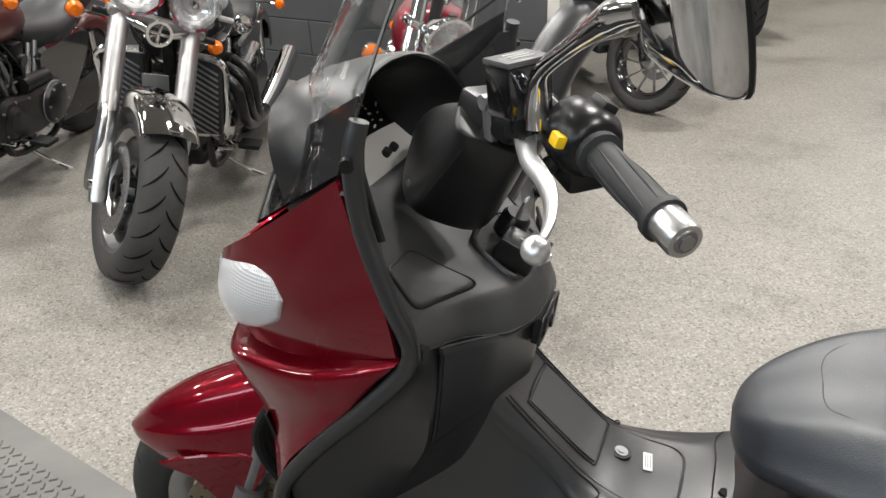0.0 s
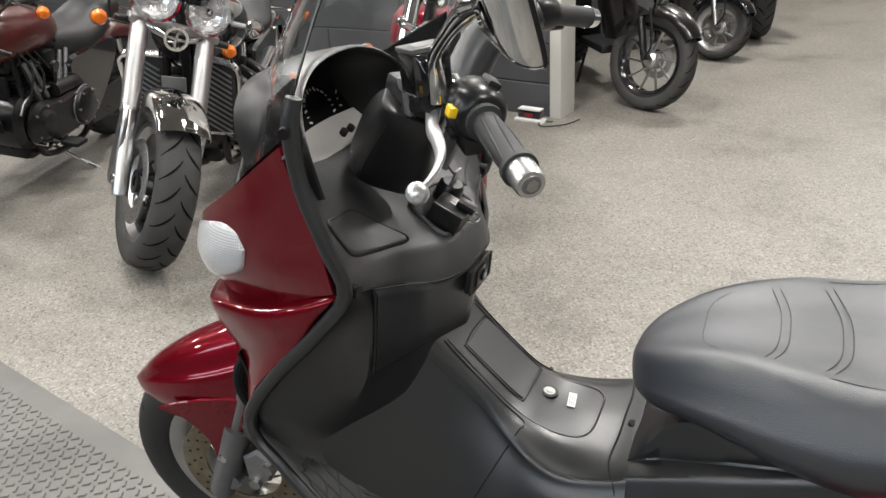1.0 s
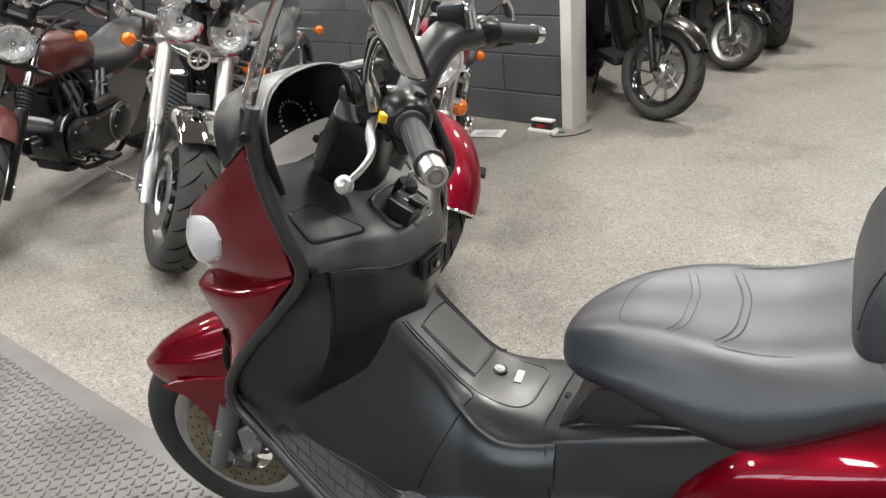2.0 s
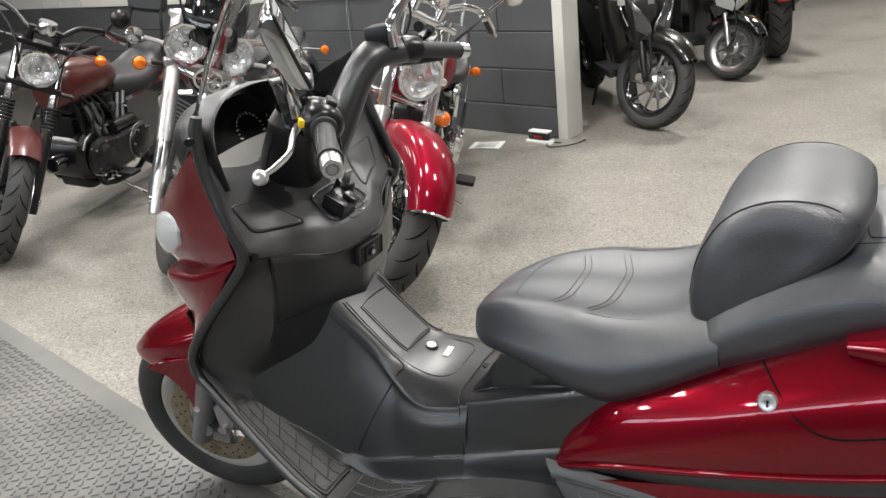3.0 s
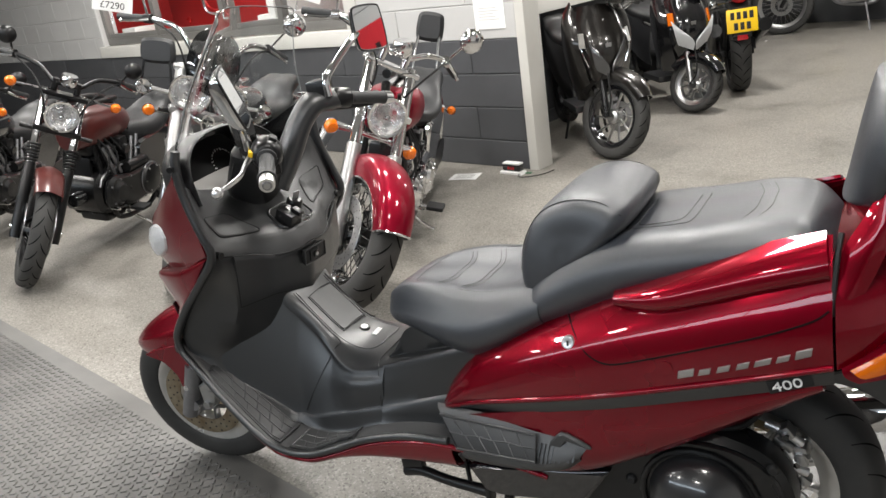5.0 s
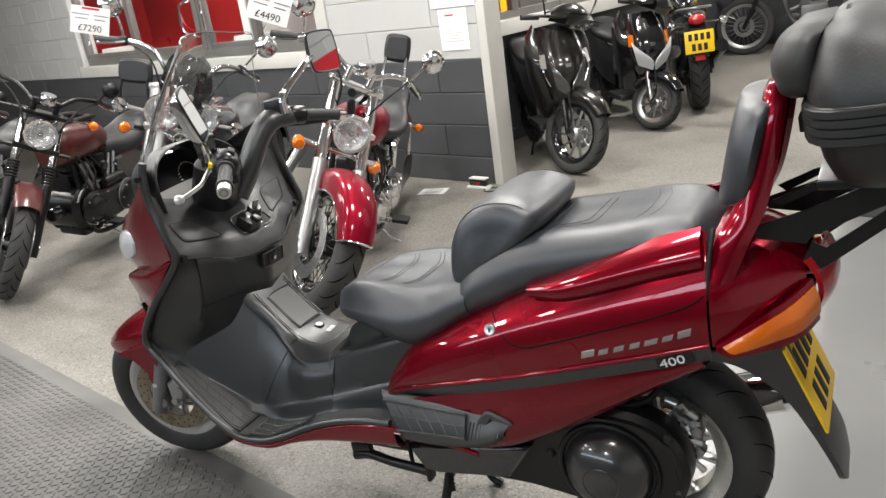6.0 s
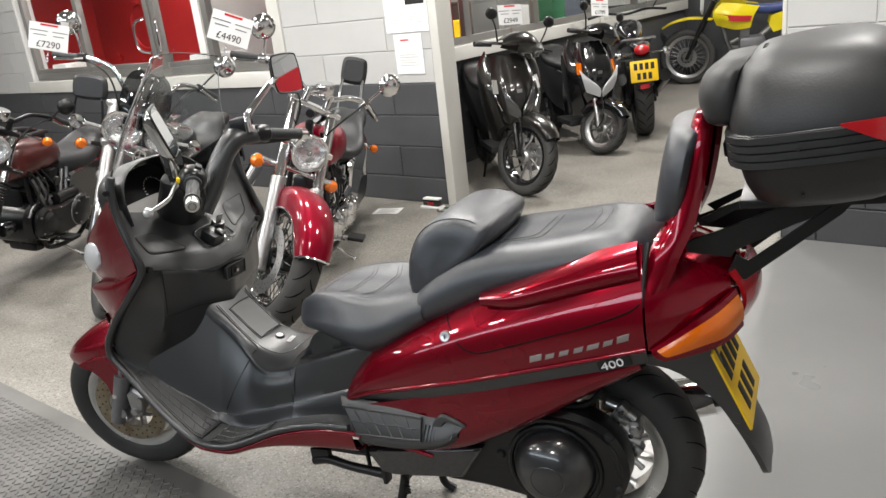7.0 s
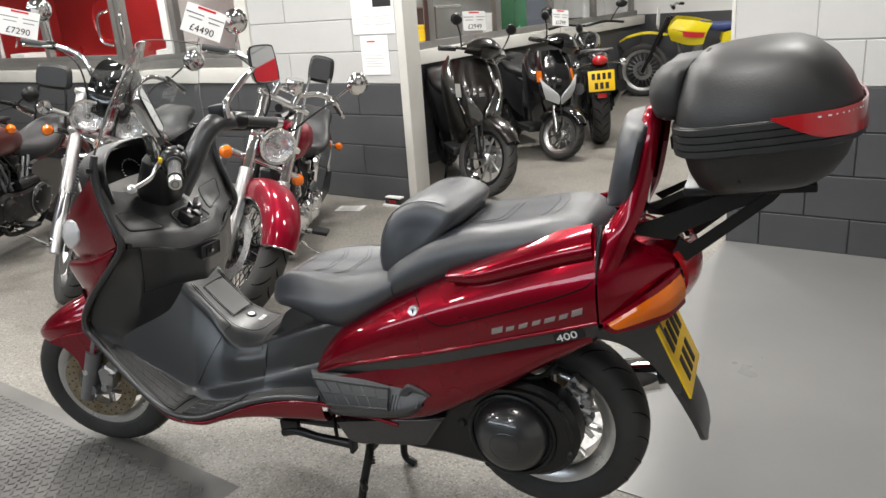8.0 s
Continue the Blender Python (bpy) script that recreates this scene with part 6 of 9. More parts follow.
# under-tail, mudguard, number plate
part("under_tail", Geo().loft([[(0.62, -0.17, 0.50), (0.62, 0, 0.53), (0.62, 0.17, 0.50)], [(0.85, -0.17, 0.555), (0.85, 0, 0.57), (0.85, 0.17, 0.555)], [(1.0, -0.16, 0.59), (1.0, 0, 0.60), (1.0, 0.16, 0.59)], [(1.12, -0.09, 0.632), (1.12, 0, 0.635), (1.12, 0.09, 0.632)]], 3, 3, thick=0.005), "satin_black", sc)
rows = [[(x + q * nx, y * w, z - abs(y) ** 2 * 0.012 + q * 0.0) for y in (-1, -0.6, 0, 0.6, 1)] for x, z, w, nx, q in ((0.90, 0.555, 0.10, 0, 0), (0.99, 0.545, 0.10, 0, 0), (1.06, 0.49, 0.10, 0, 0), (1.115, 0.40, 0.095, 0, 0), (1.155, 0.315, 0.088, 0, 0), (1.168, 0.268, 0.07, 0, 0), (1.172, 0.25, 0.04, 0, 0))]
part("rear_mudguard", Geo().loft(rows, 3, 3, thick=0.012), "black_plastic", sc, "matt black rear mudguard")
for s in (-1, 1):
    part("mudguard_side", Geo().prism([(0.80, 0.520), (0.88, 0.560), (0.97, 0.598), (1.06, 0.600), (1.10, 0.50), (1.124, 0.41), (1.108, 0.392), (1.06, 0.455), (1.0, 0.503), (0.94, 0.520), (0.87, 0.515)], 0.008, 0.002, smooth=3, at=s * 0.100 - 0.004), "black_plastic", sc, "matt black side of the rear mudguard")
npm = Matrix.Translation((1.108, -0.01, 0.478)) @ pose(0, 0, 0, 0, -22, 0)
plate = part("number_plate", Geo().box((0.006, 0.235, 0.185), (0, 0, 0), 0.002), "plate_yellow", sc, "yellow rear number plate", m=npm)
for k, (y, z) in enumerate([(-0.075 + i * 0.047, 0.042) for i in range(4)] + [(-0.055 + i * 0.05, -0.042) for i in range(3)]):
    part("plate_bar", Geo().box((0.002, 0.03, 0.058), (0.0035, y, z), 0.0006), "ink", plate)

# ---- seats ----


def seat(name, st, mat_name, label, su=4):
    """st: x, bottom z, half width, shoulder z, crown z, dish."""
    rows = []
    for x, zb, w, zs, zc, dish in st:
        half = [(x, -w * 0.86, zb), (x, -w * 0.985, zb + (zs - zb) * 0.35), (x, -w, zb + (zs - zb) * 0.7), (x, -w * 0.93, zs), (x, -w * 0.72, zc), (x, -w * 0.35, zc + 0.004 - dish)]
        rows.append(half + [(x, 0, zc + 0.006 - dish)] + [(a, -b, c) for a, b, c in reversed(half)])
    g = Geo().loft(rows, su, 3)
    n = len(g.v) // (((len(rows) - 1) * su) + 1)
    k = len(g.v)
    g.f.append(tuple(range(n)))
    g.f.append(tuple(reversed(range(k - n, k))))
    return part(name, g, mat_name, sc, label, 60)


RIDER = [(-0.014, 0.592, 0.022, 0.600, 0.607, 0), (-0.004, 0.580, 0.056, 0.604, 0.624, 0), (0.024, 0.574, 0.091, 0.613, 0.645, 0.002), (0.08, 0.578, 0.126, 0.625, 0.670, 0.006), (0.14, 0.572, 0.155, 0.633, 0.682, 0.012), (0.21, 0.560, 0.182, 0.638, 0.685, 0.016), (0.28, 0.551, 0.194, 0.642, 0.682, 0.016), (0.35, 0.577, 0.196, 0.660, 0.690, 0.012), (0.45, 0.632, 0.192, 0.70, 0.722, 0.006)]
rider = seat("rider_seat", RIDER, "vinyl", "black vinyl rider seat")
REAR = [(0.40, 0.60, 0.18, 0.665, 0.69, 0), (0.455, 0.632, 0.19, 0.715, 0.745, 0), (0.53, 0.66, 0.19, 0.755, 0.785, 0.004), (0.62, 0.695, 0.187, 0.782, 0.805, 0.006), (0.74, 0.722, 0.18, 0.795, 0.815, 0.006), (0.85, 0.738, 0.17, 0.805, 0.828, 0.004), (0.915, 0.745, 0.158, 0.80, 0.822, 0.0), (0.95, 0.748, 0.145, 0.775, 0.79, 0.0), (0.965, 0.75, 0.12, 0.76, 0.765, 0.0)]
rear = seat("rear_seat", REAR, "vinyl", "black vinyl passenger seat")
# bolster: a leaning cushion
SIDE = [(0.402, 0.690), (0.398, 0.735), (0.412, 0.795), (0.444, 0.848), (0.486, 0.876), (0.536, 0.886), (0.590, 0.878), (0.630, 0.850), (0.612, 0.808), (0.548, 0.748), (0.478, 0.684), (0.428, 0.666)]
rows = []
for q, k in ((-1.0, 0.36), (-0.985, 0.60), (-0.94, 0.79), (-0.84, 0.91), (-0.62, 0.975), (-0.3, 0.995), (0.0, 1.0), (0.3, 0.995), (0.62, 0.975), (0.84, 0.91), (0.94, 0.79), (0.985, 0.60), (1.0, 0.36)):
    row = []
    for x, z in SIDE:
        half = 0.165 - 0.012 * max(0.0, min(1.0, (z - 0.70) / 0.18)) ** 1.5
        row.append((0.510 + (x - 0.510) * k - 0.006 * q * q, half * q, 0.780 + (z - 0.780) * k))
    rows.append(row)
bol = part("bolster", Geo().loft(rows, 3, 3, True, True), "vinyl", sc, "padded black vinyl rider backrest", 60)
for i in (3, 9):
    part("bolster_seam", Geo().tube([(x + (0.0004 if x > 0.55 else -0.0004), y, z + 0.0004) for x, y, z in rows[i][1:8]], 0.0010, 6, 4), "ink", bol)


def stitch(ob, line, r=0.0007):
    """A stitched seam that lies on the seat's top through x, y points."""
    top = [q.co for q in ob.data.vertices]
    pts = []
    for q in catmull([(x, y, 0) for x, y in line], 5):
        near = sorted((k for k in top if k.z > 0.62), key=lambda k: (k.x - q.x) ** 2 + (k.y - q.y) ** 2)[:9]
        k = np.linalg.lstsq(np.array([(1, n.x - q.x, n.y - q.y) for n in near]), np.array([n.z for n in near]), rcond=None)[0]
        pts.append((q.x, q.y, float(k[0]) + 0.0004))
    part("seat_stitching", Geo().tube(pts, r, 5), "ink", ob)


for s in (-1, 1):
    stitch(rider, [(0.084, 0.0), (0.085, s * 0.04), (0.098, s * 0.066), (0.14, s * 0.092), (0.21, s * 0.116), (0.29, s * 0.130), (0.37, s * 0.134)])
    stitch(rear, [(0.60, s * 0.136), (0.68, s * 0.134), (0.76, s * 0.13), (0.90, s * 0.118)])
flank = []
for k in range(13):
    x = 0.115 + 0.265 * k / 12
    zb, w, zs = (float(np.interp(x, [q[0] for q in RIDER], [q[i] for q in RIDER])) for i in (1, 2, 3))
    f = 0.30 + 0.35 * k / 12
    flank.append((x, w * float(np.interp(f, (0.0, 0.35, 0.7, 1.0), (0.86, 0.985, 1.0, 0.93))) + 0.0003, zb + (zs - zb) * f))
for s in (-1, 1):
    part("seat_stitching", Geo().tube([(x, s * y, z) for x, y, z in flank], 0.0010, 5), "ink", sc)
for x0 in (0.150, 0.162, 0.225, 0.237):
    stitch(rider, [(x0, -0.125), (x0 + 0.025, -0.06), (x0 + 0.03, 0), (x0 + 0.025, 0.06), (x0, 0.125)])
for x0 in (0.81, 0.835):
    stitch(rear, [(x0, -0.122), (x0 + 0.02, -0.05), (x0 + 0.022, 0.0), (x0 + 0.02, 0.05), (x0, 0.122)])
for k in (0.0, 0.018):
    stitch(rear, [(0.605 + k, 0.08), (0.605 + k, -0.07 + k), (0.625 + k, -0.09 + k), (0.70 - k, -0.085 + k), (0.725 - k, -0.06 + k), (0.73 - k, 0.08)])
# cover under the seat: upright side, a narrowing ledge, and the seat box inside it
rows = []
for x, edge, inner, top in ((-0.006, (0.131, 0.478), (0.100, 0.485), (0.088, 0.490)), (0.02, (0.134, 0.486), (0.097, 0.493), (0.092, 0.515)), (0.05, (0.137, 0.496), (0.099, 0.504), (0.095, 0.555)), (0.09, (0.142, 0.510), (0.108, 0.517), (0.104, 0.575)), (0.144, (0.150, 0.529), (0.123, 0.535), (0.120, 0.580)), (0.20, (0.156, 0.548), (0.139, 0.553), (0.136, 0.580)), (0.255, (0.161, 0.566), (0.152, 0.569), (0.150, 0.582)), (0.32, (0.164, 0.584), (0.158, 0.586), (0.155, 0.592))):
    cz = crease_z(x)
    half = [(0.190, 0.350), (0.182, 0.362), (0.172, cz - 0.003), (0.165, cz + 0.004), ((0.164 + edge[0]) / 2 + 0.005, (cz + edge[1]) / 2), (edge[0] + 0.0055, edge[1] - 0.012), edge, (edge[0] - 0.006, edge[1] + 0.003), (inner[0] + 0.006, inner[1] - 0.001), inner, top]
    rows.append([(x, -y, z) for y, z in half] + [(x, 0, top[1])] + [(x, y, z) for y, z in reversed(half)])
part("under_seat_cover", Geo().loft(rows, 4, 2, thick=0.005), "black_plastic", sc, "matt black cover under the seat")

# ---- passenger backrest, rack and top box ----
part("backrest_pad", Geo().loft([[(x + dx, y, z) for dx, y in ((0.010, -w), (-0.030, -w * 0.985), (-0.050, -w * 0.65), (-0.054, 0), (-0.050, w * 0.65), (-0.030, w * 0.985), (0.010, w), (0.012, 0))] for x, z, w in ((1.018, 0.846, 0.10), (1.022, 0.858, 0.126), (1.037, 0.92, 0.142), (1.052, 0.98, 0.140), (1.064, 1.022, 0.120), (1.070, 1.038, 0.08))], 4, 3, True, True), "vinyl", sc, "black padded passenger backrest", 60)
for s in (-1, 1):
    rows = [[(x0, s * y, z), (x0 + (x1 - x0) * 0.5, s * (y + 0.008), z + 0.004), (x1, s * y, z)] for x0, x1, y, z in ((0.950, 0.985, 0.168, 0.705), (0.962, 1.006, 0.156, 0.745), (0.982, 1.026, 0.146, 0.79), (1.014, 1.050, 0.128, 0.84), (1.042, 1.066, 0.116, 0.90), (1.062, 1.082, 0.106, 0.98), (1.074, 1.090, 0.088, 1.036), (1.080, 1.094, 0.06, 1.050))]
    part("backrest_frame", Geo().loft(rows, 4, 4, thick=0.016 * -s), "red_paint", sc, "glossy maroon backrest support")
part("backrest_shell", Geo().loft([[(1.025, -0.10, 0.80), (1.03, 0, 0.80), (1.025, 0.10, 0.80)], [(1.052, -0.098, 0.93), (1.056, 0, 0.93), (1.052, 0.098, 0.93)], [(1.076, -0.07, 1.05), (1.080, 0, 1.060), (1.076, 0.07, 1.05)]], 4, 4, thick=0.012), "red_paint", sc)
for s in (-1, 1):
    part("rack_bracket", Geo().prism([(1.03, 0.798), (1.035, 0.775), (1.118, 0.764), (1.128, 0.778), (1.235, 0.828), (1.30, 0.852), (1.30, 0.868), (1.205, 0.862), (1.12, 0.828)], 0.006, 0.001, at=s * 0.09 - 0.003), "satin_black", sc, "black steel rack bracket")
    part("rack_stay", Geo().prism([(1.112, 0.735), (1.122, 0.715), (1.145, 0.718), (1.318, 0.848), (1.335, 0.868), (1.305, 0.868), (1.15, 0.757), (1.128, 0.77)], 0.006, 0.001, at=s * 0.094 - 0.003), "satin_black", sc, "black steel rack stay")
    part("rack_stay", Geo().prism([(1.06, 0.835), (1.075, 0.822), (1.13, 0.85), (1.18, 0.852), (1.18, 0.868), (1.13, 0.866)], 0.006, 0.001, at=s * 0.05 - 0.003), "satin_black", sc)
part("rack_plate", Geo().box((0.26, 0.22, 0.018), (1.27, 0, 0.876), 0.005), "satin_black", sc, "black rack plate")
tb = thing("top_box", BIKE @ pose(1.312, 0.0, 0.884, 0, -3.5, 0), "black plastic top box with red reflector band and padded backrest", "top box")


def box_ring(z, lx0, lx1, w, k=0.45):
    """A rounded plan outline: front at lx0, rear at lx1."""
    pts = []
    cx, hx = (lx0 + lx1) / 2, (lx1 - lx0) / 2
    for i in range(24):
        a = 2 * math.pi * i / 24
        c, s = math.cos(a), math.sin(a)
        kk = k if c < 0 else k * 1.35
        pts.append(Vector((cx + hx * abs(c) ** k * (1 if c > 0 else -1), w * abs(s) ** kk * (1 if s > 0 else -1) * (1.0 - 0.12 * max(0, c)), z)))
    return pts


part("body", Geo().grid([box_ring(0.0, -0.115, 0.09, 0.15), box_ring(0.004, -0.125, 0.10, 0.165), box_ring(0.022, -0.145, 0.125, 0.195), box_ring(0.055, -0.158, 0.15, 0.218), box_ring(0.098, -0.166, 0.168, 0.232)], True, True), "box_plastic", tb, "black lower shell")
part("rim", Geo().grid([box_ring(0.095, -0.176, 0.176, 0.242)] + [q for i in range(4) for q in (box_ring(0.098 + i * 0.0145, -0.182, 0.182, 0.248), box_ring(0.109 + i * 0.0145, -0.182, 0.182, 0.248), box_ring(0.1105 + i * 0.0145, -0.178, 0.178, 0.244), box_ring(0.1115 + i * 0.0145, -0.178, 0.178, 0.244))] + [box_ring(0.157, -0.175, 0.176, 0.242)], True, True), "box_plastic", tb, "ribbed black rim")
part("lid", Geo().grid([box_ring(0.157, -0.172, 0.178, 0.243), box_ring(0.17, -0.172, 0.177, 0.242), box_ring(0.20, -0.166, 0.166, 0.234), box_ring(0.24, -0.152, 0.142, 0.214), box_ring(0.268, -0.138, 0.112, 0.185), box_ring(0.283, -0.11, 0.08, 0.145), box_ring(0.289, -0.07, 0.04, 0.09), box_ring(0.290, -0.02, 0.01, 0.02)], True, True), "box_plastic", tb, "matt black domed lid", 50)
rows = []
ring = box_ring(0, -0.184, 0.1845, 0.2505)
for q in (0.0, 0.12, 0.3, 0.5, 0.75, 1.0):
    f = 18.1 + 5.9 * q
    p = ring[int(f) % 24].lerp(ring[(int(f) + 1) % 24], f - int(f))
    lo = 0.112 + 0.046 * max(0.0, 1 - q * 7)
    rows.append([(p.x, p.y, lo), (p.x, p.y, (lo + 0.162) / 2), (p.x, p.y, 0.162)])
part("reflector_band", Geo().loft(rows, 3, 3, thick=-0.004).mirrored(), "red_lens", tb, "long red reflector strip")
ring = box_ring(0, -0.186, 0.1865, 0.2525)
for k in range(11):
    f = 18.3 + k * 0.3
    p = ring[int(f) % 24].lerp(ring[(int(f) + 1) % 24], f - int(f))
    part("reflector_text_bar", Geo().box((0.006, 0.0015, 0.0025), (p.x, p.y - 0.001, 0.153)), "paper_white", tb)
part("pad", Geo().loft([[(x + dx, y, z) for dx, y in ((0.03, -w), (-0.02, -w * 0.95), (-0.04 * k, -w * 0.5), (-0.045 * k, 0), (-0.04 * k, w * 0.5), (-0.02, w * 0.95), (0.03, w), (0.03, 0))] for x, z, w, k in ((-0.176, 0.158, 0.10, 0.5), (-0.183, 0.174, 0.135, 0.95), (-0.183, 0.218, 0.148, 1.05), (-0.172, 0.256, 0.138, 0.9), (-0.155, 0.276, 0.105, 0.4))], 4, 3, True, True), "vinyl_grey", tb, "padded black backrest on the lid", 60)
for z, y in ((0.035, -0.206), (0.128, -0.2482)):
    part("rivet", Geo().tube([(-0.055, y + 0.004, z), (-0.055, y - 0.002, z)], 0.0035, 10), "ink", tb)
part("latch", Geo().box((0.02, 0.09, 0.03), (-0.186, 0.0, 0.10), 0.004), "satin_black", tb)
for i in range(5):
    for j in range(4):
        part("vent_dot", Geo().tube([(-0.10 + i * 0.018, -0.06 + j * 0.022, 0.28), (-0.10 + i * 0.018, -0.06 + j * 0.022, 0.2855 + i * 0.0008)], 0.0045, 8), "rib_plastic", tb)

# ---- engine, stand, exhaust ----
part("engine_case", Geo().prism([(0.30, 0.335), (0.32, 0.27), (0.42, 0.232), (0.54, 0.222), (0.64, 0.205), (0.74, 0.185), (0.82, 0.195), (0.875, 0.235), (0.90, 0.30), (0.885, 0.37), (0.84, 0.42), (0.76, 0.445), (0.66, 0.44), (0.58, 0.42), (0.45, 0.40)], 0.075, 0.012, smooth=3, at=-0.182), "satin_black", sc, "black engine transmission case", m=Matrix.Translation((-0.01, 0, -0.015)))
part("clutch_cover", Geo().lathe([(0.001, -0.058), (0.034, -0.0575), (0.037, -0.0555), (0.039, -0.0565), (0.055, -0.051), (0.072, -0.040), (0.086, -0.024), (0.095, -0.004), (0.098, 0.02), (0.001, 0.02)], 48), "dome_black", sc, "glossy black domed clutch cover", m=pose(0.720, -0.186, 0.288))
part("cover_ring", Geo().tube([(0.720 + 0.108 * math.cos(a), -0.184, 0.288 + 0.108 * math.sin(a)) for a in [2 * math.pi * i / 24 for i in range(24)]], 0.007, 8, 1, True), "satin_black", sc)
for x, z in ((0.60, 0.325), (0.62, 0.405), (0.66, 0.215), (0.875, 0.26), (0.865, 0.395), (0.47, 0.36), (0.40, 0.27)):
    part("case_bolt", Geo().lathe([(0.001, -0.008), (0.007, -0.008), (0.011, -0.004), (0.012, 0.0), (0.001, 0.0)], 10), "ink", sc, m=pose(x - 0.01, -0.182, z - 0.016))
part("case_rib", Geo().tube([(0.44, -0.183, 0.372), (0.60, -0.185, 0.396), (0.71, -0.185, 0.412), (0.80, -0.185, 0.398), (0.856, -0.183, 0.35), (0.872, -0.182, 0.28)], 0.006, 6, 4), "satin_black", sc)
part("hub_housing", Geo().lathe([(0.001, -0.07), (0.05, -0.07), (0.06, -0.05), (0.085, -0.04), (0.09, -0.02), (0.09, 0.01), (0.001, 0.01)], 28), "satin_black", sc, m=pose(0.777, -0.105, 0.246))
part("engine_block", Geo().box((0.34, 0.18, 0.16), (0.34, -0.02, 0.27), 0.03).box((0.3, 0.2, 0.10), (0.55, 0.0, 0.32), 0.03), "satin_black", sc)
part("lower_cover", Geo().prism([(0.225, 0.296), (0.262, 0.234), (0.30, 0.228), (0.49, 0.246), (0.555, 0.334), (0.40, 0.318)], 0.03, 0.006, at=-0.212), "gloss_black", sc, "glossy black lower engine cover")
part("swing_arm", Geo().tube([(0.55, -0.12, 0.34), (0.68, -0.11, 0.35), (0.76, -0.10, 0.31)], [0.02, 0.018, 0.016], 10, 4).tube([(0.60, -0.14, 0.36), (0.72, -0.13, 0.345)], 0.012, 8), "satin_black", sc)
part("shock_absorber", Geo().tube([(0.70, -0.13, 0.42), (0.775, -0.13, 0.30)], 0.018, 12).tube([(0.66, -0.14, 0.38), (0.74, -0.14, 0.40)], 0.014, 8), "alloy", sc)
part("exhaust", Geo().tube([(0.40, 0.14, 0.18), (0.58, 0.18, 0.19), (0.72, 0.205, 0.215), (0.95, 0.215, 0.262), (1.03, 0.215, 0.278)], [0.02, 0.03, 0.05, 0.054, 0.048], 18, 4), "chrome", sc, "chrome exhaust silencer")
part("exhaust_tip", Geo().tube([(1.025, 0.215, 0.277), (1.06, 0.215, 0.285)], 0.03, 14), "satin_black", sc)
for s in (-1, 1):
    part("stand_leg", Geo().tube([(0.27, s * 0.10, 0.225), (0.262, s * 0.115, 0.15), (0.235, s * 0.14, 0.04), (0.225, s * 0.145, -0.035), (0.26, s * 0.145, -0.062)], [0.014, 0.013, 0.012, 0.012, 0.013], 10, 4), "satin_black", sc, "black centre stand leg")
part("stand_cross", Geo().tube([(0.262, -0.115, 0.15), (0.262, 0.115, 0.15)], 0.011, 8), "satin_black", sc)
part("stand_spring", Geo().tube([(0.27 + 0.008 * math.cos(i * 1.2), -0.125 + 0.008 * math.sin(i * 1.2), 0.20 - i * 0.0018) for i in range(50)], 0.0022, 5), "satin_black", sc)
part("stand_tang", Geo().tube([(0.235, -0.14, 0.06), (0.265, -0.18, 0.065), (0.28, -0.2, 0.085)], 0.009, 8, 3), "satin_black", sc)
part("side_stand", Geo().tube([(0.02, -0.165, 0.214), (0.07, -0.17, 0.224), (0.14, -0.175, 0.214), (0.22, -0.175, 0.206), (0.246, -0.175, 0.203)], [0.015, 0.013, 0.012, 0.013, 0.014], 10, 3).tube([(0.20, -0.172, 0.21), (0.185, -0.15, 0.27)], 0.006, 6).box((0.012, 0.030, 0.044), (0.252, -0.178, 0.205), 0.004).box((0.06, 0.02, 0.04), (0.045, -0.165, 0.235), 0.006), "satin_black", sc, "folded black side stand")
part("under_frame", Geo().tube([(-0.20, -0.10, 0.25), (0.05, -0.12, 0.235), (0.30, -0.12, 0.23)], 0.016, 8, 3).tube([(-0.20, 0.10, 0.25), (0.05, 0.12, 0.235), (0.30, 0.12, 0.23)], 0.016, 8, 3).box((0.28, 0.22, 0.05), (-0.10, 0, 0.265), 0.015), "satin_black", sc)
# rear brake and hub fittings
part("rear_caliper", Geo().box((0.075, 0.04, 0.05), (0.865, -0.075, 0.345), 0.012).tube([(0.84, -0.10, 0.35), (0.84, -0.05, 0.35)], 0.014, 12).tube([(0.89, -0.10, 0.345), (0.89, -0.05, 0.345)], 0.014, 12), "alloy", sc, "bright rear brake caliper")
part("axle_nut", Geo().lathe([(0.001, -0.03), (0.014, -0.03), (0.02, -0.02), (0.024, 0.0), (0.001, 0.0)], 6), "chrome", sc, m=pose(0.83, -0.09, 0.275))
part("hub_flange", Geo().lathe([(0.02, -0.015), (0.055, -0.012), (0.062, 0.0), (0.055, 0.008), (0.02, 0.008)], 24, None, True), "alloy", sc, m=pose(0.777, -0.062, 0.246))
for k in range(6):
    a = radians(60 * k + 15)
    part("hub_bolt", Geo().tube([(0.777 + 0.048 * math.cos(a), -0.074, 0.246 + 0.048 * math.sin(a)), (0.777 + 0.048 * math.cos(a), -0.085, 0.246 + 0.048 * math.sin(a))], 0.007, 6), "chrome", sc)

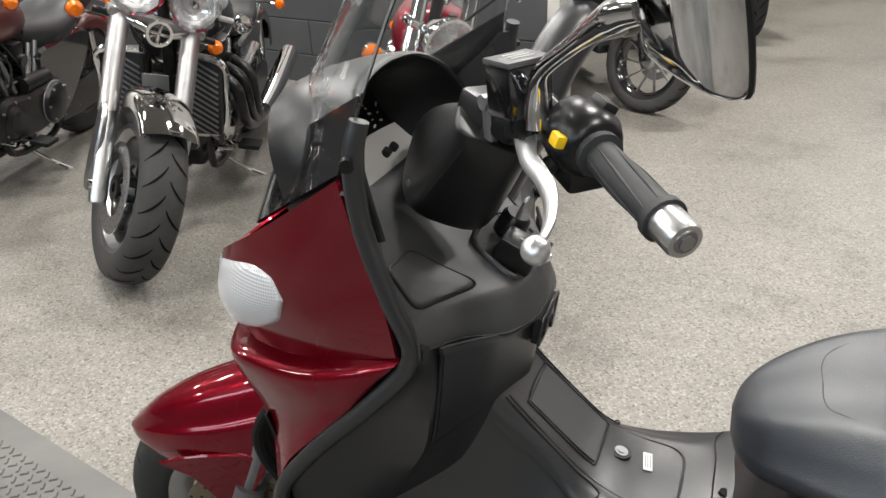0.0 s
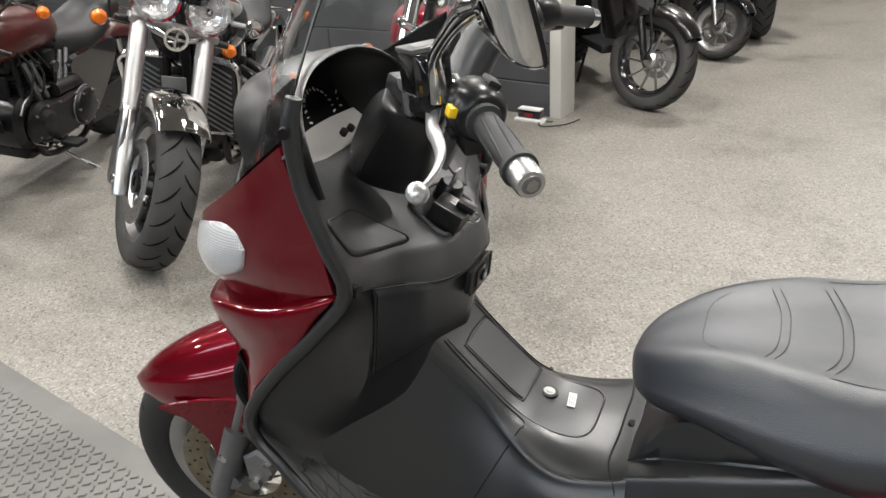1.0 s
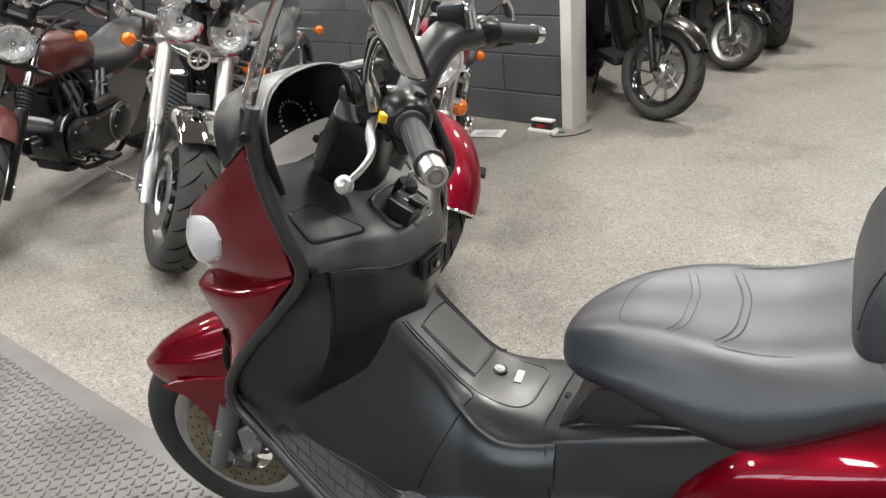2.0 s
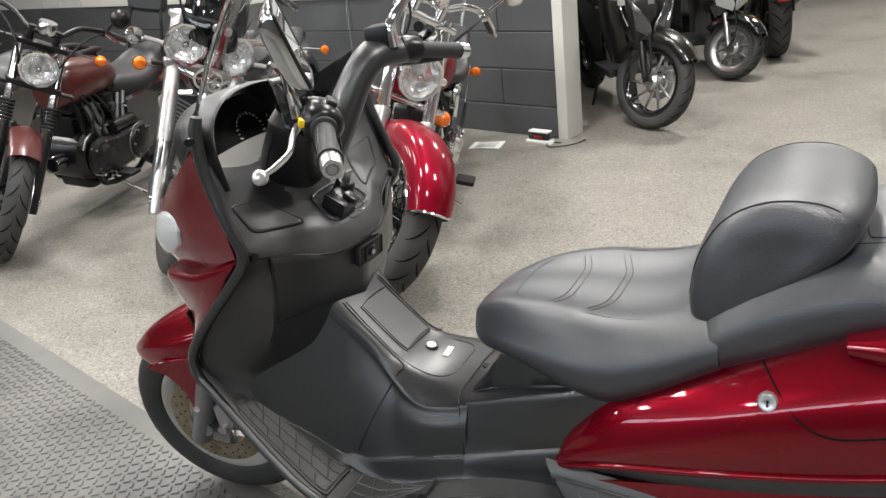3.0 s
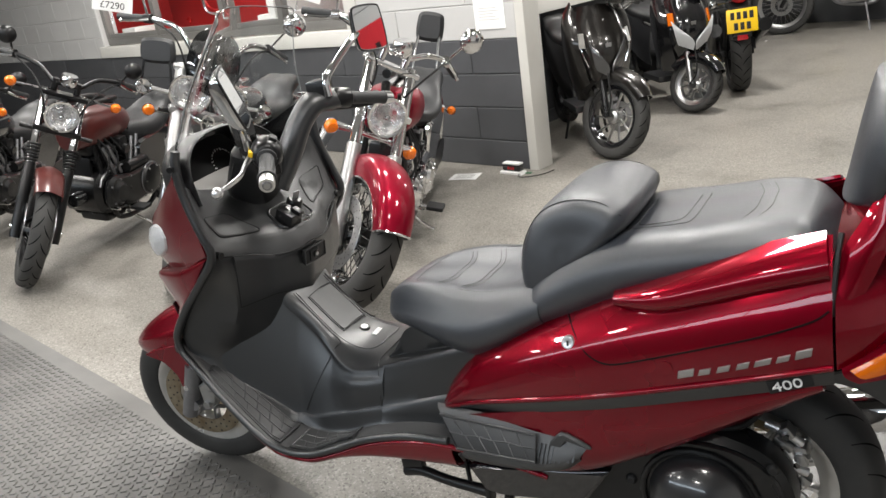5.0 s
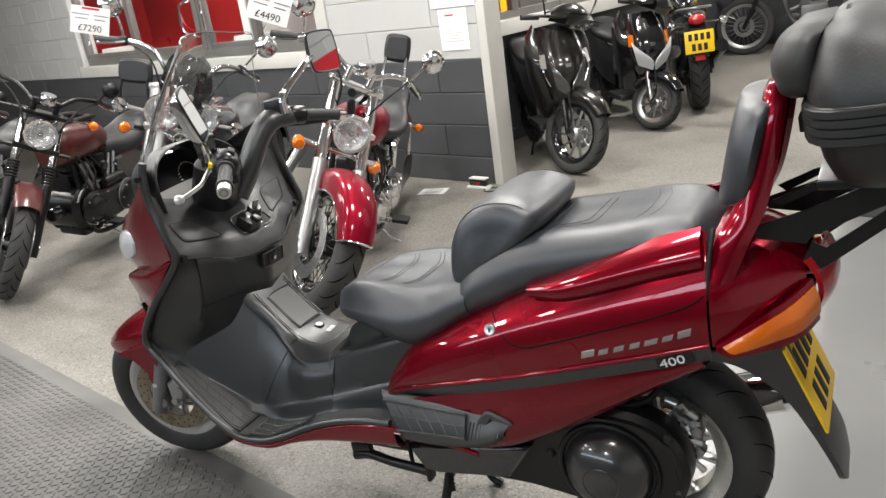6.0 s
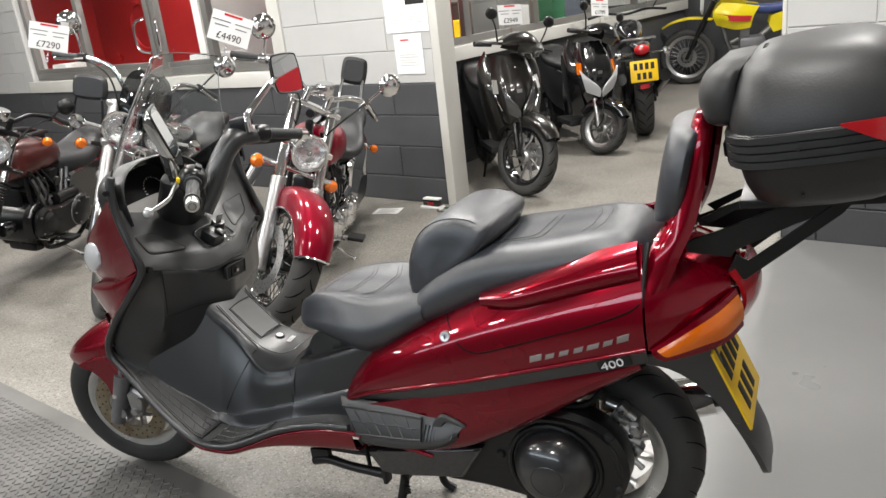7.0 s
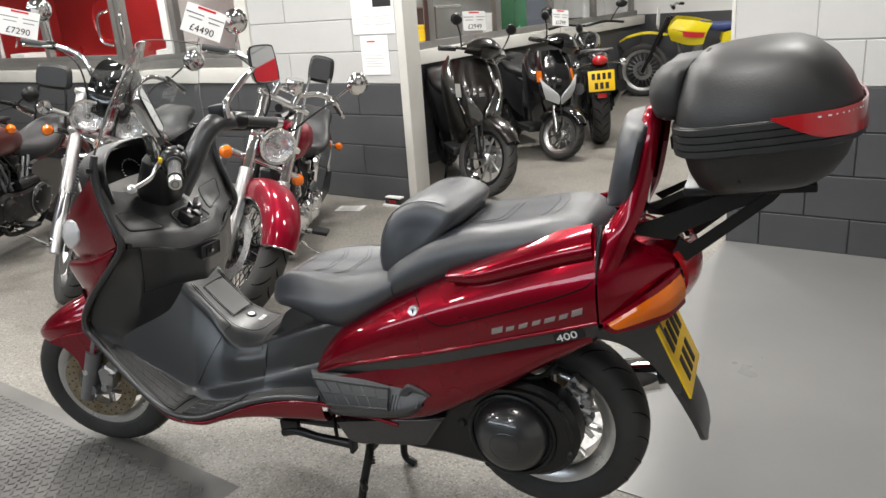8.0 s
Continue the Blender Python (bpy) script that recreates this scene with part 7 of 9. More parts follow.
# brake arms, link rods and brackets between the case and the rim
for name, pts, r in (("brake_arm", [(0.845, -0.09, 0.385), (0.872, -0.095, 0.35), (0.885, -0.092, 0.305), (0.872, -0.09, 0.262)], 0.010), ("brake_arm", [(0.835, -0.10, 0.35), (0.868, -0.104, 0.335), (0.902, -0.10, 0.322)], 0.009), ("link_rod", [(0.83, -0.085, 0.41), (0.862, -0.088, 0.398), (0.892, -0.085, 0.372)], 0.008), ("link_rod", [(0.85, -0.095, 0.29), (0.88, -0.10, 0.275), (0.90, -0.095, 0.25)], 0.007)):
    part(name, Geo().tube(pts, r, 10, 3), "lever_alloy", sc)
for x, z, w, h, tilt in ((0.858, 0.372, 0.040, 0.022, 35), (0.884, 0.342, 0.034, 0.026, -20), (0.862, 0.318, 0.046, 0.018, 10), (0.890, 0.296, 0.026, 0.030, 40), (0.868, 0.400, 0.022, 0.026, -35)):
    part("brake_bracket", Geo().box((w, 0.030, h), (0, 0, 0), 0.005), "alloy", sc, m=pose(x, -0.088, z, 0, tilt, 0))
    part("bracket_bolt", Geo().tube([(x, -0.103, z), (x, -0.113, z)], 0.0065, 6), "chrome", sc)
part("brake_hose", Geo().tube([(0.60, -0.15, 0.425), (0.68, -0.16, 0.415), (0.75, -0.15, 0.425), (0.80, -0.13, 0.43), (0.83, -0.11, 0.455)], 0.007, 8, 4).tube([(0.62, -0.14, 0.45), (0.70, -0.15, 0.43), (0.74, -0.15, 0.405)], 0.006, 8, 4), "rubber", sc)

# ---- parked motorcycles: each runs aft along x from its front axle, left is minus y ----


def steer_about(head, rake, deg):
    ax = Vector((math.sin(radians(rake)), 0, math.cos(radians(rake))))
    return Matrix.Translation(head) @ Matrix.Rotation(radians(deg), 4, ax) @ Matrix.Translation(-Vector(head))


def lamp_round(parent, name, m, r, shell, depth=0.1):
    """A round headlight facing minus x: shell, reflector bowl, lens."""
    body = part(name, Geo().lathe([(r * 1.02, 0.0), (r * 1.06, 0.012), (r * 1.0, 0.03), (r * 0.85, depth * 0.7), (r * 0.5, depth), (0.001, depth * 1.05)], 28), shell, parent, "round headlight", m=m @ pose(0, 0, 0, 0, 0, -90))
    part("lamp_rim", Geo().lathe([(r * 0.93, -0.004), (r * 1.05, -0.006), (r * 1.07, 0.01), (r * 0.93, 0.008)], 28, None, True), "chrome", body)
    part("reflector", Geo().lathe([(r * 0.94, 0.002), (r * 0.8, 0.014), (r * 0.78, 0.018), (r * 0.6, 0.026), (r * 0.58, 0.03), (r * 0.3, 0.04), (0.001, 0.044)], 12), "reflector_silver", body, "", 12)
    lens = part("lens", Geo().lathe([(r * 0.95, 0.0), (r * 0.7, -0.008), (r * 0.3, -0.012), (0.001, -0.013)], 24), "lens_glass", body, "clear headlight lens")
    lens.visible_shadow = False
    part("bulb_cap", Geo().ball(r * 0.2, (0, 0.016, 0)), "chrome", body)
    return body


def indicator(parent, at, m=None, r=0.03, stalk=None):
    i = part("indicator", Geo().lathe([(0.001, -0.028), (r * 0.6, -0.025), (r * 0.95, -0.01), (r, 0.0), (r, 0.004)], 20), "amber", parent, "round amber indicator", m=(m or Matrix()) @ Matrix.Translation(at) @ pose(0, 0, 0, 0, 0, -90))
    part("indicator_shell", Geo().lathe([(r * 1.04, 0.0), (r * 1.04, 0.012), (r * 0.7, 0.03), (0.001, 0.036)], 20), "chrome", i)
    if stalk:
        part("stalk", Geo().tube([at, stalk], 0.007, 8), "chrome", parent, m=m)


def mirror_round(parent, m, at, foot, r=0.05, shell="chrome"):
    part("mirror_stem", Geo().tube([foot, tuple((Vector(foot) + Vector(at)) / 2 + Vector((-0.01, 0, 0.02))), at], 0.006, 8, 4), shell, parent, m=m)
    h = part("mirror", Geo().lathe([(0.001, -0.03), (r * 0.6, -0.026), (r * 0.98, -0.008), (r * 1.02, 0.0), (r * 0.98, 0.003)], 24), shell, parent, "round mirror", m=m @ Matrix.Translation(at) @ pose(0, 0, 0, 0, 0, -90))
    part("mirror_glass", Geo().disc(r * 0.95, 0.002, 24), "mirror_glass", h, fix=False)


def price_card(parent, m, at, title, price):
    """A hand-written card on a stem: bars for the model line, the price in figures."""
    c = part("price_card", Geo().box((0.002, 0.18, 0.13), (0, 0, 0)), "paper_white", parent, "white hand-written price card", m=m @ Matrix.Translation(at) @ pose(0, 0, 0, -9, 8, -16))
    part("card_heading", Geo().box((0.001, 0.08, 0.010), (-0.0017, 0, 0.056)), "sticker_red", c)
    for k, (y, w) in enumerate(((-0.05, 0.07), (0.045, 0.08))):
        part("card_line", Geo().box((0.001, w, 0.005), (-0.0017, y, 0.026)), "grey_metal", c)
    for k, (y, w) in enumerate(((-0.045, 0.05), (0.04, 0.06))):
        part("card_line", Geo().box((0.001, w, 0.005), (-0.0017, y, 0.006)), "grey_metal", c)
    text_part("price", price, 0.044, "ink", c, Matrix.Translation((-0.0018, 0, -0.052)) @ pose(0, 0, 0, 90, 0, -90), 0.0004)
    part("card_clip", Geo().tube([(0, 0.0, -0.075), (0.005, 0.0, -0.12)], 0.004, 6), "lens_glass", c)


def v_engine(parent, at, scale, case, fin, cover):
    """A V-twin: crank case, two finned cylinders, heads, round side cover."""
    m = Matrix.Translation(at) @ Matrix.Scale(scale, 4)
    part("crank_case", Geo().prism([(-0.26, 0.02), (-0.22, -0.13), (-0.05, -0.17), (0.16, -0.15), (0.25, -0.05), (0.22, 0.06), (0.05, 0.10), (-0.16, 0.10)], 0.26, 0.03, smooth=3, at=-0.13), case, parent, m=m)
    for a, bx in ((-24, -0.07), (24, 0.07)):
        cm = m @ Matrix.Translation((bx, 0, 0.06)) @ pose(0, 0, 0, 0, a, 0)
        cyl = part("cylinder", Geo().box((0.12, 0.14, 0.20), (0, 0, 0.09), 0.03), case, parent, m=cm)
        for k in range(8):
            part("fin", Geo().box((0.17, 0.19, 0.006), (0, 0, 0.01 + k * 0.021), 0.002), fin, cyl)
        part("rocker_cover", Geo().box((0.17, 0.17, 0.07), (0, 0, 0.21), 0.025), cover, cyl)
    part("primary_cover", Geo().prism([(-0.24, -0.02), (-0.20, -0.11), (0.0, -0.14), (0.20, -0.12), (0.28, -0.04), (0.24, 0.06), (0.0, 0.05), (-0.18, 0.07)], 0.05, 0.018, smooth=4, at=-0.185), case, parent, m=m)
    part("round_cover", Geo().lathe([(0.001, -0.03), (0.06, -0.028), (0.085, -0.018), (0.095, 0.0), (0.001, 0.0)], 28), cover, parent, m=m @ Matrix.Translation((0.17, -0.185, -0.03)))
    part("cam_cover", Geo().lathe([(0.001, -0.02), (0.05, -0.018), (0.07, 0.0), (0.001, 0.0)], 24), cover, parent, m=m @ Matrix.Translation((-0.14, -0.185, -0.03)))
    part("air_cleaner", Geo().lathe([(0.001, 0.05), (0.07, 0.05), (0.085, 0.035), (0.085, 0.0), (0.001, 0.0)], 24), cover, parent, m=m @ Matrix.Translation((0.0, 0.12, 0.16)))
    for k in range(6):
        a = radians(60 * k)
        part("case_bolt", Geo().tube([(0.17 + 0.078 * math.cos(a), -0.20, -0.03 + 0.078 * math.sin(a)), (0.17 + 0.078 * math.cos(a), -0.212, -0.03 + 0.078 * math.sin(a))], 0.006, 6), "alloy", parent, m=m)
    bright = "chrome" if cover == "chrome" else "grey_metal"
    part("cover_ring", Geo().tube([(0.17 + 0.096 * math.cos(2 * math.pi * i / 28), -0.187, -0.03 + 0.096 * math.sin(2 * math.pi * i / 28)) for i in range(28)], 0.004, 6, 1, True), bright, parent, m=m)
    for x, z in ((-0.215, 0.025), (-0.20, -0.075), (-0.11, -0.115), (0.0, -0.125), (0.10, -0.122), (0.265, 0.02), (0.10, 0.045), (-0.03, 0.042), (-0.13, 0.05)):
        part("case_bolt", Geo().tube([(x, -0.183, z), (x, -0.191, z)], 0.0065, 8), bright, parent, m=m)
    for a, x0, x1 in ((-24, -0.10, -0.165), (-24, -0.045, -0.115), (24, 0.045, 0.115), (24, 0.10, 0.165)):
        part("pushrod_tube", Geo().tube([(x0, -0.135, 0.06), (x1, -0.118, 0.235)], [0.013, 0.010], 10), bright, parent, m=m)
    part("carburettor", Geo().box((0.075, 0.09, 0.075), (0.0, -0.10, 0.225), 0.014).tube([(0.0, -0.10, 0.20), (0.0, -0.165, 0.19)], 0.026, 14).tube([(-0.04, -0.11, 0.215), (-0.075, -0.11, 0.195)], 0.018, 10), "satin_black", parent, m=m)
    part("starter_motor", Geo().tube([(-0.02, -0.15, 0.085), (0.17, -0.15, 0.085)], 0.034, 16).tube([(0.17, -0.15, 0.085), (0.185, -0.15, 0.085)], [0.030, 0.018], 16), cover, parent, m=m)
    part("oil_filter", Geo().lathe([(0.001, -0.08), (0.034, -0.08), (0.038, -0.072), (0.038, 0.0), (0.001, 0.0)], 20), "gloss_black", parent, m=m @ Matrix.Translation((-0.27, -0.03, -0.03)) @ pose(0, 0, 0, 0, 0, -90))
    for k in range(3):
        part("engine_lead", Geo().tube([(-0.19 + 0.05 * k, -0.10, 0.30), (-0.16 + 0.07 * k, -0.15, 0.22 - 0.02 * k), (-0.19 + 0.09 * k, -0.16, 0.13), (-0.20 + 0.10 * k, -0.14, 0.06)], 0.0055, 6, 4), "rubber", parent, m=m)
    part("case_seam", Geo().tube([(-0.245, -0.132, 0.03), (-0.20, -0.133, 0.085), (-0.05, -0.133, 0.10), (0.10, -0.133, 0.10), (0.22, -0.132, 0.06)], 0.006, 6, 3), bright, parent, m=m)


def tank_geo(x0, x1, z0, z1, w):
    rows = []
    for t, kw, kz in ((0.0, 0.55, 0.72), (0.08, 0.85, 0.95), (0.3, 1.0, 1.0), (0.55, 0.95, 0.96), (0.8, 0.7, 0.8), (0.96, 0.42, 0.6), (1.0, 0.25, 0.5)):
        x, ww, zt = x0 + (x1 - x0) * t, w * kw, z0 + (z1 - z0) * kz
        row = []
        for a in range(0, 360, 30):
            c, s = math.cos(radians(a)), math.sin(radians(a))
            row.append((x, ww * abs(s) ** 0.8 * (1 if s > 0 else -1), (z0 + zt) / 2 + (zt - z0) / 2 * abs(c) ** 0.8 * (1 if c > 0 else -1)))
        rows.append(row)
    return Geo().loft(rows, 4, 3, True, True)


def fender_geo(R, hw, a0, a1, off=0.02, lip=0.05, hub=(0, 0), n=7, lip_front=None, flare=0.0, nose=0.0):
    """lip: depth of the sides at the rear end; lip_front: at the front end; flare: rear end's extra width."""
    rows = []
    rear, front, half = lip, lip if lip_front is None else lip_front, hw
    for i in range(n):
        q = i / (n - 1)
        a = radians(a0 + (a1 - a0) * q)
        lip, hw = rear + (front - rear) * q ** 0.8, (half + flare * (1 - q)) * (1 - nose * q ** 5)
        row = []
        for y, d in ((-1, lip), (-1.0, lip * 0.4), (-0.75, 0.004), (0, -0.012), (0.75, 0.004), (1.0, lip * 0.4), (1, lip)):
            r = R + off - d
            row.append((hub[0] + r * math.cos(a), y * hw, hub[1] + r * math.sin(a)))
        rows.append(row)
    return Geo().loft(rows, 3, 3, thick=0.004)


def seat_geo(st):
    """st: x, bottom, half width, top."""
    rows = []
    for x, zb, w, zt in st:
        rows.append([(x, -w * 0.7, zb), (x, -w, zb + (zt - zb) * 0.4), (x, -w * 0.9, zb + (zt - zb) * 0.85), (x, -w * 0.45, zt), (x, 0, zt - 0.004), (x, w * 0.45, zt), (x, w * 0.9, zb + (zt - zb) * 0.85), (x, w, zb + (zt - zb) * 0.4), (x, w * 0.7, zb), (x, 0, zb)])
    return Geo().loft(rows, 4, 3, True, True)


def side_stand(parent, x, z, reach, mat_name="chrome"):
    part("side_stand", Geo().tube([(x, -0.10, z), (x + 0.10, -0.2, z * 0.45), (x + 0.16, -reach, 0.02 + reach * 0.0), (x + 0.22, -reach - 0.02, 0.005)], [0.011, 0.010, 0.010, 0.012], 8, 4), mat_name, parent, "side stand")


def cruiser(m, label, c):
    """c: the sizes and finishes that set one machine apart."""
    t = thing("motorcycle", m, label, "motorcycle", "motorcycles along the wall")
    R, wb, rake = c["R"], c["wb"], c["rake"]
    up = Vector((math.sin(radians(rake)), 0, math.cos(radians(rake))))
    fk = c["fork"]
    axle = Vector((0, 0, R))
    off = Vector((0.03, 0, 0))
    S = steer_about((0.05, 0, R), rake, c["steer"])
    wheel(t, "front_wheel", S @ Matrix.Translation(axle), R, c["fw"], R * c.get("rimk", 0.68), c["style"], c["rim"], (c.get("disc", 0.15), (-0.075, 0.075)), c.get("spokes", 5), 22)
    R2 = c.get("R2", R)
    wheel(t, "rear_wheel", Matrix.Translation((wb, 0, R2)), R2, c["rw"], R2 * 0.62, c["style"], c["rim"], None, c.get("spokes", 5), 22)
    top = axle + up * fk["len"]
    for s in (-1, 1):
        y = s * fk["gap"]
        lo, hi = axle - up * 0.06 + Vector((0, y, 0)), top + Vector((0, y, 0))
        mid = lo.lerp(hi, fk["split"])
        part("fork_slider", Geo().tube([tuple(lo), tuple(lo + up * 0.02), tuple(mid)], [fk["r0"] * 0.9, fk["r0"], fk["r0"]], 16), fk["m0"], t, m=S)
        part("fork_tube", Geo().tube([tuple(mid - up * 0.01), tuple(hi)], fk["r1"], 16), fk["m1"], t, m=S)
        if fk.get("gaiter"):
            for k in range(6):
                p = mid + up * (0.012 + k * 0.018)
                part("gaiter_ring", Geo().lathe([(fk["r1"], -0.008), (fk["r1"] + 0.014, -0.003), (fk["r1"] + 0.014, 0.003), (fk["r1"], 0.008)], 16), "rubber", t, m=S @ along(p, up))
        part("axle_cap", Geo().tube([(0, y - s * 0.01, R), (0, y + s * 0.035, R)], 0.016, 10), "chrome", t, m=S)
    part("caliper", Geo().box((0.06, 0.05, 0.09), (0.10, -fk["gap"] + 0.01, R + 0.06), 0.012), "alloy", t, m=S)
    part("caliper", Geo().box((0.06, 0.05, 0.09), (0.10, fk["gap"] - 0.01, R + 0.06), 0.012), "alloy", t, m=S)
    for q, h in ((fk["len"] * 0.72, 0.03), (fk["len"] * 0.98, 0.026)):
        p = axle + up * q
        part("fork_yoke", Geo().box((0.07, fk["gap"] * 2 + fk["r1"] * 2.6, h), tuple(p), 0.01), fk["m_yoke"], t, m=S)
    f = c["fender"]
    part("front_fender", fender_geo(R, f["hw"], f["a0"], f["a1"], 0.025, f["lip"], (0, R), 9, f.get("lip1"), f.get("flare", 0.0), f.get("nose", 0.0)), f["mat"], t, "front mudguard", m=S)
    if f.get("trim"):
        for s in (-1, 1):
            edge = []
            for k in range(13):
                q = k / 12
                a, d = radians(f["a0"] + (f["a1"] - f["a0"]) * q), f["lip"] + (f.get("lip1", f["lip"]) - f["lip"]) * q ** 0.8
                edge.append(((R + 0.024 - d) * math.cos(a), s * ((f["hw"] + f.get("flare", 0.0) * (1 - q)) * (1 - f.get("nose", 0.0) * q ** 5) + 0.002), R + (R + 0.024 - d) * math.sin(a)))
            part("fender_trim", Geo().tube(edge, 0.0055, 8), "chrome", t, "chrome fender trim", m=S)
        a, hw, d1 = radians(f["a1"]), f["hw"] * (1 - f.get("nose", 0.0)), f.get("lip1", f["lip"])
        front = [((R + 0.0255 - d) * math.cos(a), y * hw, R + (R + 0.0255 - d) * math.sin(a)) for y, d in ((-1, d1), (-1.0, d1 * 0.4), (-0.75, 0.004), (0, -0.012), (0.75, 0.004), (1.0, d1 * 0.4), (1, d1))]
        part("fender_trim", Geo().tube(front, 0.0055, 8, 4), "chrome", t, "chrome fender trim", m=S)
    head = axle + up * (fk["len"] * 0.82)
    for y in c["lamps"]:
        lamp_round(t, "headlight", S @ Matrix.Translation((c["lamp_at"][0], y, c["lamp_at"][1])), c["lamp_r"], c["lamp_mat"])
    # bars
    b = c["bars"]
    bz, bx = top.z + b["rise"], top.x + b["back"]
    part("speedometer", Geo().lathe([(0.001, -0.02), (0.04, -0.02), (0.045, -0.01), (0.044, 0.03), (0.03, 0.05), (0.001, 0.055)], 24), c.get("clock", "chrome"), t, "round speedometer pod", m=S @ pose(top.x - 0.03, 0, top.z + 0.10, -115, 0, 0) @ pose(0, 0, 0, 0, 0, 0) if c["lamp_mat"] == "chrome" else S @ pose(top.x - 0.05, 0, top.z + 0.10, -90, 0, 0))
    part("handlebar", Geo().tube([(bx + b["pull"], -b["half"], bz - b["drop"]), (bx + b["pull"] * 0.45, -b["half"] * 0.72, bz), (bx, -b["half"] * 0.4, bz), (top.x, -0.07, top.z + 0.05), (top.x, 0, top.z + 0.05), (top.x, 0.07, top.z + 0.05), (bx, b["half"] * 0.4, bz), (bx + b["pull"] * 0.45, b["half"] * 0.72, bz), (bx + b["pull"], b["half"], bz - b["drop"])], 0.0135, 12, 5), b["mat"], t, "handlebar", m=S)
    for s in (-1, 1):
        e = Vector((bx + b["pull"], s * b["half"], bz - b["drop"]))
        i = Vector((bx + b["pull"] * 0.45, s * b["half"] * 0.72, bz))
        part("grip", Geo().tube([tuple(i.lerp(e, 0.15)), tuple(e + (e - i).normalized() * 0.01)], 0.018, 14), "grip_rubber", t, m=S)
        part("riser", Geo().tube([(top.x, s * 0.06, top.z), (top.x, s * 0.06, top.z + 0.07)], 0.018, 12), b["mat"], t, m=S)
        part("control_pod", Geo().tube([tuple(i.lerp(e, -0.12)), tuple(i.lerp(e, 0.12))], 0.024, 12), b.get("pod", "satin_black"), t, m=S)
        part("lever", Geo().tube([tuple(i + Vector((-0.03, 0, 0.0))), tuple(i.lerp(e, 0.5) + Vector((-0.06, 0, -0.005))), tuple(e + Vector((-0.05, 0, -0.01)))], [0.008, 0.007, 0.006], 8, 4).ball(0.010, tuple(e + Vector((-0.05, 0, -0.01)))), "chrome", t, m=S)
        mirror_round(t, S, tuple(i + Vector((-0.02, s * b.get("mout", 0.06), b.get("mup", 0.17)))), tuple(i), b.get("mr", 0.055), b.get("mmat", "chrome"))
        part("cable", Geo().tube([tuple(i), (bx - 0.10, s * b["half"] * 0.45, bz - 0.03), (head.x - 0.04, s * 0.11, head.z + 0.10), (head.x + 0.04, s * 0.06, head.z - 0.10)], 0.005, 6, 6), "rubber", t, m=S)
        ip = c["ind"]
        if ip:
            indicator(t, (ip[0], s * ip[1], ip[2]), S, ip[3], (ip[0] + 0.03, s * fk["gap"], ip[2]))
    part("lamp_bar", Geo().tube([(c["lamp_at"][0] + 0.05, -fk["gap"] - 0.09, c["lamp_at"][1] - 0.115), (c["lamp_at"][0] + 0.05, fk["gap"] + 0.09, c["lamp_at"][1] - 0.115)], 0.013, 10), "chrome" if c.get("lamp_bar") else "satin_black", t, m=S)
    # frame, tank, seat
    part("frame_tube", Geo().tube([(top.x + 0.03, 0, top.z - 0.10), (top.x + 0.14, 0, R + 0.1), (top.x + 0.20, 0, 0.20), (top.x + 0.5, 0, 0.16), (wb - 0.35, 0, 0.22), (wb - 0.1, 0, R2)], 0.022, 10, 5).tube([(top.x + 0.03, 0, top.z - 0.06), (top.x + 0.4, 0, top.z - 0.12), (wb - 0.4, 0, c["seat"][0][1]), (wb, 0, R2 + 0.3)], 0.022, 10, 5), "satin_black", t)
    part("fuel_tank", tank_geo(*c["tank"]), c["tank_mat"], t, "fuel tank")
    part("tank_console", tank_geo(c["tank"][0] + 0.12, c["tank"][1] - 0.06, c["tank"][3] - 0.03, c["tank"][3] + 0.018, 0.045), c.get("console", "chrome"), t)
    part("seat", seat_geo(c["seat"]), "seat_black", t, "black vinyl seat")
    part("rear_fender", fender_geo(R2, c["rw"] * 0.62, *c.get("rf_span", (20, 140)), 0.03, 0.07, (wb, R2)), c["rf_mat"], t, "rear mudguard")
    v_engine(t, (c["eng"][0], 0, c["eng"][1]), c["eng"][2], *c["eng_mats"])
    for s in (-1, 1):
        part("side_cover", Geo().prism([(wb - 0.66, R2 + 0.28), (wb - 0.60, R2 + 0.02), (wb - 0.46, R2 - 0.06), (wb - 0.30, R2 + 0.06), (wb - 0.16, R2 + 0.26), (wb - 0.24, R2 + 0.34), (wb - 0.50, R2 + 0.32)], 0.045, 0.014, smooth=3, at=s * 0.14 - 0.0225), c["side_mat"], t)
        part("shock", Geo().tube([(wb - 0.02, s * 0.14, R2), (wb - 0.12, s * 0.14, R2 + 0.30)], 0.02, 10), "chrome", t)
        part("foot_peg", Geo().box((0.10, 0.09, 0.022), (c["eng"][0] - 0.06, s * 0.27, 0.27), 0.008), "rubber", t)
        part("peg_arm", Geo().tube([(c["eng"][0] - 0.02, s * 0.12, 0.25), (c["eng"][0] - 0.06, s * 0.26, 0.265)], 0.010, 8), "chrome", t)
        indicator(t, c["rind"][:1] + (s * c["rind"][1],) + c["rind"][2:], None, 0.028, (c["rind"][0], s * 0.06, c["rind"][2]))
    part("gear_lever", Geo().tube([(c["eng"][0] - 0.02, -0.15, 0.28), (c["eng"][0] - 0.12, -0.17, 0.27), (c["eng"][0] - 0.22, -0.19, 0.30)], 0.007, 8, 4).tube([(c["eng"][0] - 0.22, -0.17, 0.30), (c["eng"][0] - 0.22, -0.23, 0.30)], 0.009, 8), "chrome", t)
